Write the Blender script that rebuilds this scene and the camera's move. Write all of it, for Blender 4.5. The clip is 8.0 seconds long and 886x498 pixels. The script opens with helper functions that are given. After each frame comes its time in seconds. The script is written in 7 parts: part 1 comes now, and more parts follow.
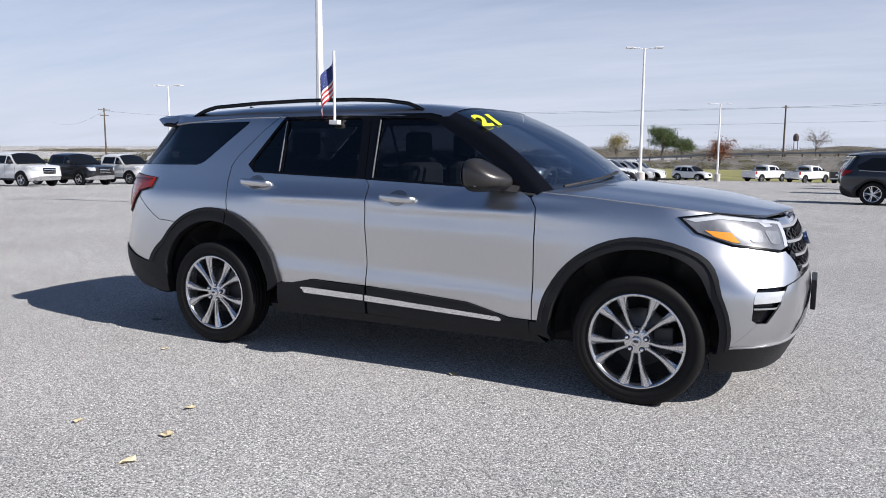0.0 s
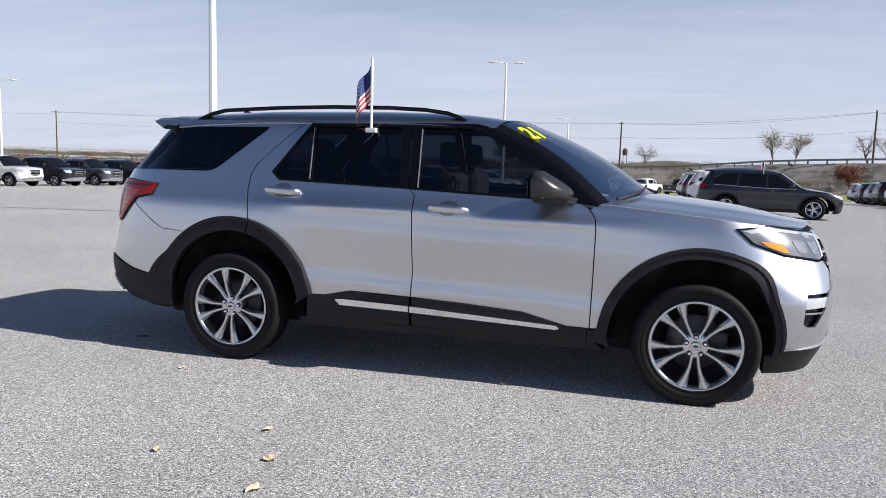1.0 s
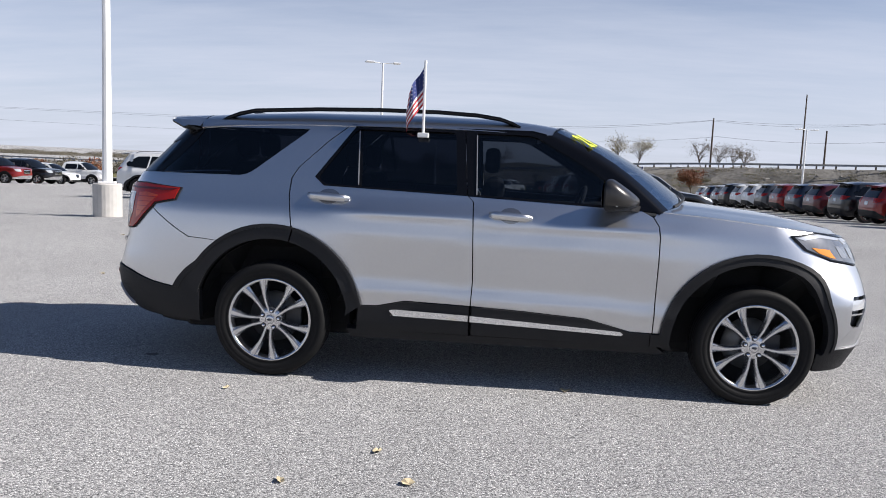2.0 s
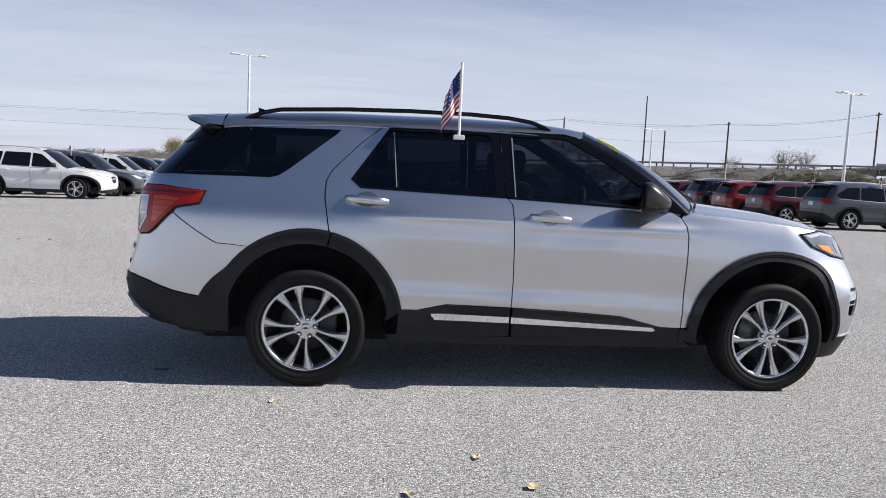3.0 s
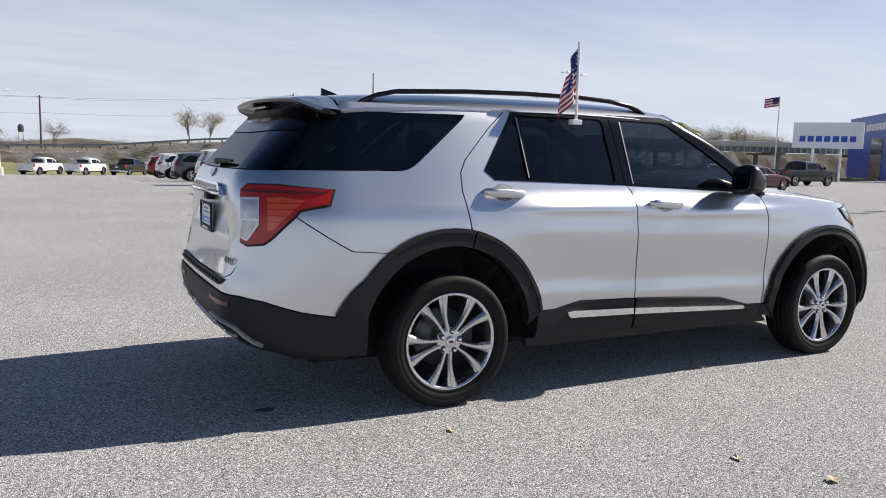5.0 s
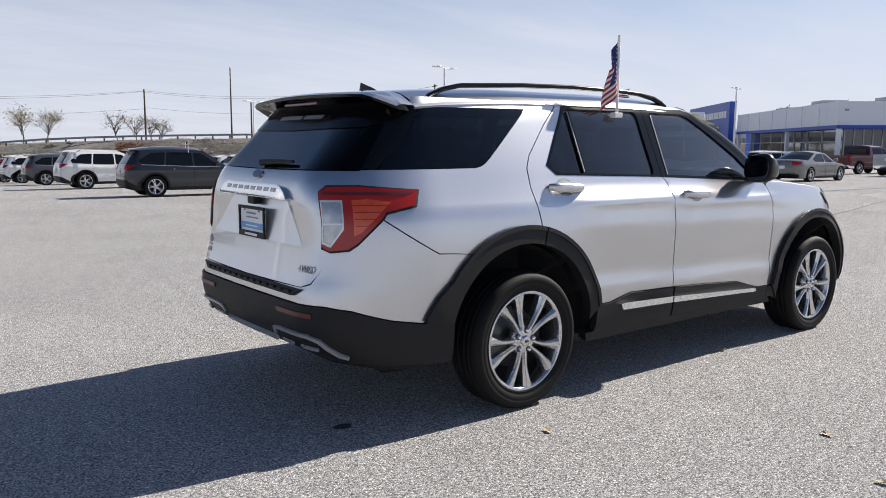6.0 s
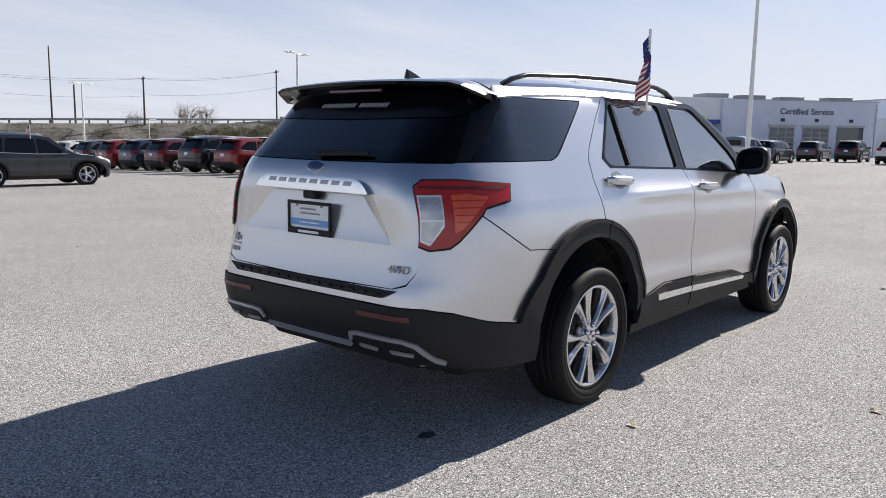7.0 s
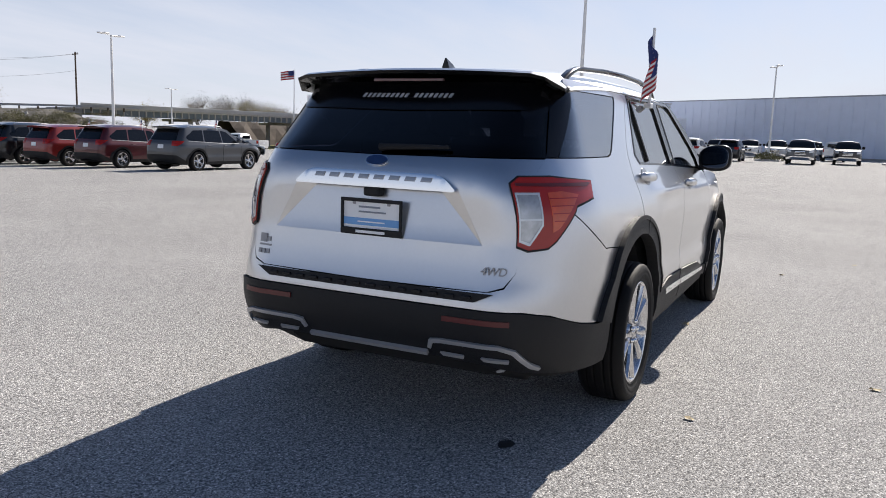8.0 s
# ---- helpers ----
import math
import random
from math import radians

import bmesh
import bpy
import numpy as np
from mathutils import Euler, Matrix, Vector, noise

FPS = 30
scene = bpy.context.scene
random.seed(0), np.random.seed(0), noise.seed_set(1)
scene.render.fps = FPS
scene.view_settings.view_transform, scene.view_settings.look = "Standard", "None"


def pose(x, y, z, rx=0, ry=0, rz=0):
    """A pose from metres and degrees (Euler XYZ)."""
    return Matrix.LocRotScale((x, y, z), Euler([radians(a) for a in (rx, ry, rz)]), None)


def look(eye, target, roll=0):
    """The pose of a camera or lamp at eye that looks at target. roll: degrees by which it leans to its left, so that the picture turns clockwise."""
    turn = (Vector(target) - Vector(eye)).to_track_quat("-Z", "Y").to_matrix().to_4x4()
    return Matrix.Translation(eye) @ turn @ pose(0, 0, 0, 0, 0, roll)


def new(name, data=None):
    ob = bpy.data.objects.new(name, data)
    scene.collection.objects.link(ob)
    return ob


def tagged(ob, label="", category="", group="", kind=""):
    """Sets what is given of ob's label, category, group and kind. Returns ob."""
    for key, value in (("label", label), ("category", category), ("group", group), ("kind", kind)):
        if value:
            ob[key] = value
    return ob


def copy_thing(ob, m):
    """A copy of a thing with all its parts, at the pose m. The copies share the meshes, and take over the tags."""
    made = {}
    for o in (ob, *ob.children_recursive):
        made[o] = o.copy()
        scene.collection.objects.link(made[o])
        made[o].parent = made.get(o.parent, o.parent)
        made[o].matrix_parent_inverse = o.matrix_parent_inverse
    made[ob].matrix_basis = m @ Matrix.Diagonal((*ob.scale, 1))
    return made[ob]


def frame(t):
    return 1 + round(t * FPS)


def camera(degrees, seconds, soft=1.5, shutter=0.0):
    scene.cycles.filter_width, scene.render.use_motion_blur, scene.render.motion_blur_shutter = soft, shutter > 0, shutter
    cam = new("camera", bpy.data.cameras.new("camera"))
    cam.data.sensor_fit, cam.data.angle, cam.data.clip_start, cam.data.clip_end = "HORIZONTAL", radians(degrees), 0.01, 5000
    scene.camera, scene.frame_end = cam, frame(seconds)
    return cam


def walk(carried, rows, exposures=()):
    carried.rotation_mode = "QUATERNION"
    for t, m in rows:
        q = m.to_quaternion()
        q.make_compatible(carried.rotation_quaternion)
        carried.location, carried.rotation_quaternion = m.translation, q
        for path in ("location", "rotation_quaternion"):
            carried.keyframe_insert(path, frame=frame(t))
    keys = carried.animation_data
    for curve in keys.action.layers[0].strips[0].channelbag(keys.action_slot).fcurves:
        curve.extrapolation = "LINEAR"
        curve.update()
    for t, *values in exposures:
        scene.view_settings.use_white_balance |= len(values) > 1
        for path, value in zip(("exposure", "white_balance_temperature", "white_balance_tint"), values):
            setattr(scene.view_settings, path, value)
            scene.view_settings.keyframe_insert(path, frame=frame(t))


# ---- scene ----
cam = camera(59.7, 8.0, 0.9)
PATH = [
    (0.0, (2.382, -5.168, 1.416), (1.513, -3.386, 1.154), 0.3),
    (0.5, (1.758, -5.423, 1.428), (1.072, -3.561, 1.177), 1.0),
    (1.0, (1.181, -5.614, 1.414), (0.683, -3.691, 1.178), 1.6),
    (1.5, (0.526, -5.727, 1.415), (0.208, -3.766, 1.191), 2.1),
    (3.0, (-1.261, -5.679, 1.405), (-1.021, -3.705, 1.186), 2.6),
    (3.5, (-1.866, -5.46, 1.398), (-1.44, -3.52, 1.17), 2.8),
    (4.0, (-2.409, -5.259, 1.388), (-1.806, -3.366, 1.152), 2.7),
    (4.5, (-2.94, -4.891, 1.391), (-2.176, -3.059, 1.143), 2.2),
    (6.0, (-4.312, -3.839, 1.382), (-3.096, -2.272, 1.12), 0.3),
    (6.5, (-4.668, -3.356, 1.389), (-3.304, -1.92, 1.112), 0.4),
    (7.0, (-5.037, -2.9, 1.383), (-3.526, -1.622, 1.097), 0.9),
    (7.5, (-5.262, -2.353, 1.358), (-3.613, -1.259, 1.066), 1.4),
    (8.0, (-5.515, -1.812, 1.359), (-3.746, -0.927, 1.066), 1.9),
]
walk(cam, [(t, look(eye, target, roll)) for t, eye, target, roll in PATH], [(0.0, 0.48, 5960, 12), (3.5, 0.52, 6120, 12), (8.0, 0.60, 6300, 11.5)])

# ---- sky, sun and exposure ----
SUN_EL, SUN_AZ = radians(37.0), radians(-4.0)
world = bpy.data.worlds.new("sky")
scene.world = world
world.use_nodes = True
wn = world.node_tree.nodes
sky = wn.new("ShaderNodeTexSky")
sky.sky_type, sky.sun_disc = "NISHITA", False
sky.sun_elevation, sky.sun_rotation = SUN_EL, radians(90) - SUN_AZ
sky.dust_density, sky.ozone_density, sky.air_density = 0.6, 4.0, 0.8
wl = world.node_tree.links
wn["Background"].inputs["Strength"].default_value = 0.061
# thin high cloud: streaks over the blue, laid on a flat layer overhead
wcoord, wsep = wn.new("ShaderNodeTexCoord"), wn.new("ShaderNodeSeparateXYZ")
wl.new(wcoord.outputs["Generated"], wsep.inputs[0])
lift = wn.new("ShaderNodeMath")
lift.operation, lift.inputs[1].default_value = "ADD", 0.12
wl.new(wsep.outputs["Z"], lift.inputs[0])
lay = wn.new("ShaderNodeVectorMath")
lay.operation = "DIVIDE"
wl.new(wcoord.outputs["Generated"], lay.inputs[0])
wl.new(lift.outputs[0], lay.inputs[1])
streak = wn.new("ShaderNodeMapping")
streak.inputs["Scale"].default_value, streak.inputs["Rotation"].default_value = (0.35, 1.1, 0.5), (0, 0, radians(20))
wl.new(lay.outputs[0], streak.inputs["Vector"])
cloud = wn.new("ShaderNodeTexNoise")
cloud.inputs["Scale"].default_value, cloud.inputs["Detail"].default_value, cloud.inputs["Roughness"].default_value = 1.6, 9, 0.62
wl.new(streak.outputs[0], cloud.inputs["Vector"])
cover = wn.new("ShaderNodeMapRange")
cover.inputs["From Min"].default_value, cover.inputs["From Max"].default_value = 0.36, 0.82
cover.inputs["To Min"].default_value, cover.inputs["To Max"].default_value = -0.06, 0.26
wl.new(cloud.outputs["Fac"], cover.inputs["Value"])
veil = wn.new("ShaderNodeMix")
veil.data_type = "RGBA"
veil.inputs["B"].default_value = (8.35, 8.55, 9.25, 1)
haze = wn.new("ShaderNodeMapRange")
haze.interpolation_type = "SMOOTHSTEP"
haze.inputs["From Min"].default_value, haze.inputs["From Max"].default_value = 0.0, 0.42
haze.inputs["To Min"].default_value, haze.inputs["To Max"].default_value = 0.85, 0.0
wl.new(wsep.outputs["Z"], haze.inputs["Value"])
thickest = wn.new("ShaderNodeMath")
thickest.operation, thickest.use_clamp = "ADD", True
thin = wn.new("ShaderNodeMapRange")
thin.interpolation_type = "SMOOTHSTEP"
thin.inputs["From Min"].default_value, thin.inputs["From Max"].default_value = 0.22, 0.60
thin.inputs["To Min"].default_value, thin.inputs["To Max"].default_value = 1.0, 0.12
wl.new(wsep.outputs["Z"], thin.inputs["Value"])
spread = wn.new("ShaderNodeMath")
spread.operation = "MULTIPLY"
wl.new(cover.outputs["Result"], spread.inputs[0])
wl.new(thin.outputs["Result"], spread.inputs[1])
wl.new(spread.outputs[0], thickest.inputs[0])
wl.new(haze.outputs["Result"], thickest.inputs[1])
wl.new(thickest.outputs[0], veil.inputs["Factor"])
wl.new(sky.outputs["Color"], veil.inputs["A"])
wl.new(veil.outputs["Result"], wn["Background"].inputs["Color"])
sun = new("sun", bpy.data.lights.new("sun", "SUN"))
sun.data.energy, sun.data.angle, sun.data.color = 5.25, radians(0.53), (1.0, 0.91, 0.79)
sun_dir = Vector((math.cos(SUN_EL) * math.cos(SUN_AZ), math.cos(SUN_EL) * math.sin(SUN_AZ), math.sin(SUN_EL)))
sun.matrix_basis = look((0, 0, 60), Vector((0, 0, 60)) - sun_dir)

# ---- materials ----
def srgb(r, g, b):
    return tuple(((c / 255) / 12.92 if c <= 10 else ((c / 255 + 0.055) / 1.055) ** 2.4) for c in (r, g, b))


def material(name, color, rough=0.5, metal=0.0, coat=0.0, grain=0.0, scale=40.0, bump=0.0, bump_scale=200.0, emit=0.0, per_object=0.0, spec=0.5):
    """A surface with colour that varies at two scales, and a fine relief."""
    m = bpy.data.materials.new(name)
    m.use_nodes = True
    nodes, links = m.node_tree.nodes, m.node_tree.links
    b = nodes["Principled BSDF"]
    b.inputs["Base Color"].default_value = (*color, 1)
    b.inputs["Roughness"].default_value = rough
    b.inputs["Metallic"].default_value = metal
    b.inputs["Coat Weight"].default_value = coat
    b.inputs["Coat Roughness"].default_value = 0.04
    b.inputs["Specular IOR Level"].default_value = spec
    coord = nodes.new("ShaderNodeTexCoord")
    if grain:
        big, small = nodes.new("ShaderNodeTexNoise"), nodes.new("ShaderNodeTexNoise")
        big.inputs["Scale"].default_value, small.inputs["Scale"].default_value = scale * 0.07, scale
        small.inputs["Detail"].default_value = 6
        links.new(coord.outputs["Object"], big.inputs["Vector"])
        links.new(coord.outputs["Object"], small.inputs["Vector"])
        add = nodes.new("ShaderNodeMath")
        links.new(big.outputs["Fac"], add.inputs[0])
        links.new(small.outputs["Fac"], add.inputs[1])
        top = add.outputs[0]
        if per_object:
            info, mul, plus = nodes.new("ShaderNodeObjectInfo"), nodes.new("ShaderNodeMath"), nodes.new("ShaderNodeMath")
            mul.operation, mul.inputs[1].default_value = "MULTIPLY", per_object
            links.new(info.outputs["Random"], mul.inputs[0])
            links.new(mul.outputs[0], plus.inputs[0])
            links.new(top, plus.inputs[1])
            top = plus.outputs[0]
        ramp_node = nodes.new("ShaderNodeMapRange")
        ramp_node.inputs["From Min"].default_value, ramp_node.inputs["From Max"].default_value = 0.6, 1.4
        ramp_node.inputs["To Min"].default_value, ramp_node.inputs["To Max"].default_value = 1 - grain, 1 + grain
        links.new(top, ramp_node.inputs["Value"])
        mix = nodes.new("ShaderNodeMix")
        mix.data_type, mix.blend_type = "RGBA", "MULTIPLY"
        mix.inputs["Factor"].default_value = 1
        mix.inputs["A"].default_value = (*color, 1)
        links.new(ramp_node.outputs["Result"], mix.inputs["B"])
        links.new(mix.outputs["Result"], b.inputs["Base Color"])
    if bump:
        tex, bn = nodes.new("ShaderNodeTexNoise"), nodes.new("ShaderNodeBump")
        tex.inputs["Scale"].default_value, tex.inputs["Detail"].default_value = bump_scale, 4
        links.new(coord.outputs["Object"], tex.inputs["Vector"])
        bn.inputs["Strength"].default_value, bn.inputs["Distance"].default_value = bump, 0.01
        links.new(tex.outputs["Fac"], bn.inputs["Height"])
        links.new(bn.outputs["Normal"], b.inputs["Normal"])
    if emit:
        b.inputs["Emission Color"].default_value, b.inputs["Emission Strength"].default_value = (*color, 1), emit
    return m


def tinted_glass(name, tint, low=0.05, high=0.55):
    """A tinted pane: dark seen square on, mirror-like at a slant."""
    m = bpy.data.materials.new(name)
    m.use_nodes = True
    nodes, links = m.node_tree.nodes, m.node_tree.links
    nodes.remove(nodes["Principled BSDF"])
    clear, gloss, fac, mix = (nodes.new("ShaderNode" + k) for k in ("BsdfTransparent", "BsdfGlossy", "Fresnel", "MixShader"))
    clear.inputs["Color"].default_value = (*tint, 1)
    gloss.inputs["Roughness"].default_value = 0.01
    fac.inputs["IOR"].default_value = 1.5
    curve = nodes.new("ShaderNodeMapRange")
    curve.inputs["From Min"].default_value, curve.inputs["From Max"].default_value = 0.045, 0.14
    curve.inputs["To Min"].default_value, curve.inputs["To Max"].default_value = low, high
    links.new(fac.outputs[0], curve.inputs["Value"])
    links.new(curve.outputs["Result"], mix.inputs[0])
    links.new(clear.outputs[0], mix.inputs[1])
    links.new(gloss.outputs[0], mix.inputs[2])
    links.new(mix.outputs[0], nodes["Material Output"].inputs["Surface"])
    return m


def asphalt_material():
    """Sun-bleached asphalt: pale aggregate chips in a darker binder, broad stains."""
    m = bpy.data.materials.new("asphalt")
    m.use_nodes = True
    nodes, links = m.node_tree.nodes, m.node_tree.links
    b = nodes["Principled BSDF"]
    b.inputs["Roughness"].default_value, b.inputs["Specular IOR Level"].default_value = 0.9, 0.15
    b.inputs["Diffuse Roughness"].default_value = 0.15
    coord = nodes.new("ShaderNodeTexCoord")

    def noise_tex(scale, detail=3.0, rough=0.6):
        n = nodes.new("ShaderNodeTexNoise")
        n.inputs["Scale"].default_value, n.inputs["Detail"].default_value, n.inputs["Roughness"].default_value = scale, detail, rough
        links.new(coord.outputs["Object"], n.inputs["Vector"])
        return n.outputs["Fac"]
    chips = nodes.new("ShaderNodeTexVoronoi")
    chips.inputs["Scale"].default_value = 165
    links.new(coord.outputs["Object"], chips.inputs["Vector"])
    sep = nodes.new("ShaderNodeSeparateColor")
    links.new(chips.outputs["Color"], sep.inputs["Color"])
    ramp1 = nodes.new("ShaderNodeValToRGB")
    e = ramp1.color_ramp.elements
    e[0].position, e[0].color = 0.0, (0.035, 0.035, 0.037, 1)
    e[1].position, e[1].color = 1.0, (0.72, 0.705, 0.68, 1)
    e2 = ramp1.color_ramp.elements.new(0.35)
    e2.color = (0.165, 0.164, 0.162, 1)
    e3 = ramp1.color_ramp.elements.new(0.8)
    e3.color = (0.37, 0.366, 0.357, 1)
    mixv = nodes.new("ShaderNodeMath")
    mixv.operation = "MULTIPLY_ADD"
    mixv.inputs[1].default_value = 0.75
    links.new(sep.outputs["Red"], mixv.inputs[0])
    fine = nodes.new("ShaderNodeMath")
    fine.operation, fine.inputs[1].default_value, fine.inputs[2].default_value = "MULTIPLY_ADD", 0.9, -0.33
    links.new(noise_tex(75, 4), fine.inputs[0])
    links.new(fine.outputs[0], mixv.inputs[2])
    links.new(mixv.outputs[0], ramp1.inputs["Fac"])
    stains = nodes.new("ShaderNodeMapRange")
    stains.inputs["From Min"].default_value, stains.inputs["From Max"].default_value = 0.3, 0.7
    stains.inputs["To Min"].default_value, stains.inputs["To Max"].default_value = 1.25, 1.55
    links.new(noise_tex(0.35, 8, 0.62), stains.inputs["Value"])
    mul = nodes.new("ShaderNodeMix")
    mul.data_type, mul.blend_type, mul.inputs["Factor"].default_value = "RGBA", "MULTIPLY", 1
    links.new(ramp1.outputs["Color"], mul.inputs["A"])
    links.new(stains.outputs["Result"], mul.inputs["B"])
    links.new(mul.outputs["Result"], b.inputs["Base Color"])
    bn = nodes.new("ShaderNodeBump")
    bn.inputs["Strength"].default_value, bn.inputs["Distance"].default_value = 0.6, 0.006
    links.new(chips.outputs["Distance"], bn.inputs["Height"])
    bn.invert = True
    links.new(bn.outputs["Normal"], b.inputs["Normal"])
    return m


ASPHALT = asphalt_material()
SEALANT = material("crack_sealant", (0.03, 0.03, 0.032), 0.6, grain=0.2, scale=8)
GRASS = material("dry_grass", (0.21, 0.205, 0.075), 0.95, grain=0.5, scale=3.0, bump=0.8, bump_scale=9)
BANK = material("stony_bank", (0.15, 0.142, 0.127), 0.95, grain=0.6, scale=2.2, bump=1.0, bump_scale=3)
# dark brown for under the bridge; the shade there is put into the colour
DARK_BROWN = material("brown_earth", (0.075, 0.06, 0.048), 0.95, grain=0.4, scale=1.5, bump=0.6, bump_scale=6)
CONCRETE = material("concrete", (0.50, 0.48, 0.45), 0.8, grain=0.15, scale=6, bump=0.2, bump_scale=60)
DARK_CONCRETE = material("stained_concrete", (0.30, 0.29, 0.28), 0.85, grain=0.25, scale=2)
STEEL_GREEN = material("painted_girder_steel", (0.17, 0.20, 0.22), 0.6, grain=0.2, scale=2)
GALV = material("galvanised_steel", (0.45, 0.45, 0.45), 0.45, 0.6, grain=0.15, scale=12)
POLE_WHITE = material("white_painted_steel", (0.78, 0.78, 0.77), 0.4, grain=0.06, scale=6)
WOOD_POLE = material("weathered_pole_wood", (0.10, 0.075, 0.055), 0.9, grain=0.4, scale=10, bump=0.4, bump_scale=30)
CABLE = material("cable_black", (0.05, 0.05, 0.055), 0.6)
PAINT = material("silver_metallic_paint", (0.625, 0.632, 0.65), 0.32, 1.0, 1.0, grain=0.02, scale=900)
BLACK_PLASTIC = material("grained_black_plastic", (0.016, 0.0162, 0.018), 0.55, grain=0.12, scale=60, bump=0.15, bump_scale=900, spec=0.25)
BLACK_GLOSS = material("gloss_black", (0.004, 0.004, 0.005), 0.15, spec=0.3)
UNDER = material("dark_underbody", (0.008, 0.008, 0.009), 0.9, grain=0.3, scale=15)
GLASS_DARK = tinted_glass("privacy_glass", (0.075, 0.083, 0.105))
GLASS_TAIL = tinted_glass("tailgate_privacy_glass", (0.020, 0.023, 0.034), 0.02, 0.36)
GLASS_MID = tinted_glass("door_glass", (0.20, 0.22, 0.25))
GLASS_LIGHT = tinted_glass("windscreen_glass", (0.62, 0.68, 0.74), 0.2, 0.7)
CHROME = material("chrome", (0.83, 0.84, 0.86), 0.08, 1.0)
RIM = material("silver_alloy", (0.65, 0.65, 0.66), 0.2, 0.95, 0.4, grain=0.03, scale=60)
# the alloy again, with the shade inside the wheel put into its colour
RIM_DARK = material("shaded_alloy", (0.06, 0.06, 0.063), 0.5, 0.7, grain=0.2, scale=20)
DISC = material("brake_disc_steel", (0.16, 0.16, 0.16), 0.4, 0.8, grain=0.1, scale=30)
RUBBER = material("tyre_rubber", (0.006, 0.006, 0.0065), 0.7, grain=0.25, scale=30, bump=0.15, bump_scale=300, spec=0.25)
RED_LENS = material("red_lens", (0.34, 0.012, 0.005), 0.2, coat=0.25, grain=0.12, scale=14)
DARK_RED = material("dark_red_reflector", (0.10, 0.008, 0.010), 0.35, coat=0.1)
CLEAR_LENS = material("clear_lens", (0.62, 0.64, 0.66), 0.12, 0.35, 0.9, grain=0.12, scale=25)
DIM_LENS = material("smoked_clear_lens", (0.36, 0.365, 0.37), 0.15, 0.5, 0.9, grain=0.35, scale=22)
REVERSE_LENS = material("reversing_lens", (0.46, 0.47, 0.48), 0.12, 0.5, 0.9, grain=0.4, scale=30)
# chrome of the stamped marks, their dark reflections put into the colour
STAMPED = material("stamped_chrome_dark_reflection", (0.33, 0.33, 0.34), 0.25, 1.0)
BRAKE_LENS = material("smoked_red_lens", (0.13, 0.07, 0.07), 0.2, coat=0.4, grain=0.2, scale=40)
HEAD_LENS = material("headlamp_lens", (0.19, 0.195, 0.205), 0.18, 0.4, 0.9, grain=0.5, scale=16)
DARK_MIRROR = material("mirror_glass", (0.10, 0.11, 0.13), 0.05, 1.0)
ORANGE_LENS = material("orange_lens", (0.62, 0.075, 0.012), 0.15, coat=0.8, grain=0.15, scale=40)
AMBER = material("amber_lens", (0.75, 0.27, 0.02), 0.15, coat=0.8, grain=0.1, scale=60)
SATIN = material("bright_satin_plastic", (0.40, 0.40, 0.41), 0.35, 0.3, grain=0.04, scale=60)
GREY_TRIM = material("satin_grey_plastic", (0.30, 0.30, 0.31), 0.4, 0.4, grain=0.05, scale=60)
MIRROR_CAP = material("dark_satin_cap", (0.036, 0.034, 0.033), 0.3, 0.4, 0.3, grain=0.05, scale=60)
SEAT = material("dark_seat_cloth", (0.05, 0.05, 0.053), 0.9, grain=0.2, scale=50, bump=0.2, bump_scale=400)
LINER = material("grey_headliner", (0.14, 0.138, 0.135), 0.9, grain=0.08, scale=50)
BADGE_BLUE = material("badge_blue_enamel", (0.01, 0.03, 0.11), 0.15, coat=0.8)
PLATE_WHITE = material("plate_white", (0.86, 0.87, 0.88), 0.4, grain=0.03, scale=30)
PLATE_BLUE = material("plate_light_blue", (0.16, 0.38, 0.72), 0.4, grain=0.03, scale=30)
INK = material("dark_ink", (0.03, 0.035, 0.05), 0.5)
FAINT_INK = material("faint_ink", (0.25, 0.27, 0.32), 0.5)
# body silver darkened: the shade of the handle hollow is put into the colour
CUP_SHADE = material("shaded_cup_paint", (0.30, 0.305, 0.315), 0.35, 1.0, 0.6, grain=0.02, scale=300)
STICKER = material("yellow_green_sticker", (0.72, 0.80, 0.03), 0.5)
FLAG_RED = material("flag_red", (0.36, 0.02, 0.03), 0.8, grain=0.1, scale=40)
FLAG_WHITE = material("flag_white", (0.75, 0.72, 0.73), 0.8, grain=0.06, scale=40)
FLAG_BLUE = material("flag_blue", (0.025, 0.04, 0.16), 0.8, grain=0.1, scale=40)
WHITE_PLASTIC = material("white_plastic", (0.80, 0.80, 0.79), 0.4, grain=0.03, scale=30)
LEAF = material("fallen_leaf", (0.50, 0.42, 0.27), 0.8, grain=0.3, scale=80, per_object=0.5)
STONE = material("pale_stone", (0.42, 0.40, 0.37), 0.9, grain=0.2, scale=30)
WALL_PANEL = material("pale_blue_wall_panels", (0.66, 0.71, 0.82), 0.6, grain=0.07, scale=0.8)
WALL_LIGHT = material("light_grey_panels", (0.82, 0.84, 0.88), 0.5, grain=0.05, scale=0.8)
BLUE_FASCIA = material("blue_fascia", (0.02, 0.075, 0.42), 0.4, grain=0.05, scale=1.0)
CAR_GLASS = material("dark_car_glass", (0.006, 0.007, 0.009), 0.06, spec=0.35)
SHOP_GLASS = material("shopfront_glass", (0.07, 0.08, 0.085), 0.05, coat=0.8)
DOOR_GREY = material("roller_door_grey", (0.33, 0.35, 0.38), 0.5, grain=0.06, scale=3)
BARK = material("bark", (0.10, 0.08, 0.06), 0.95, grain=0.4, scale=20, bump=0.5, bump_scale=40)


def foliage(name, color):
    return material(name, color, 0.8, grain=0.45, scale=1.6)


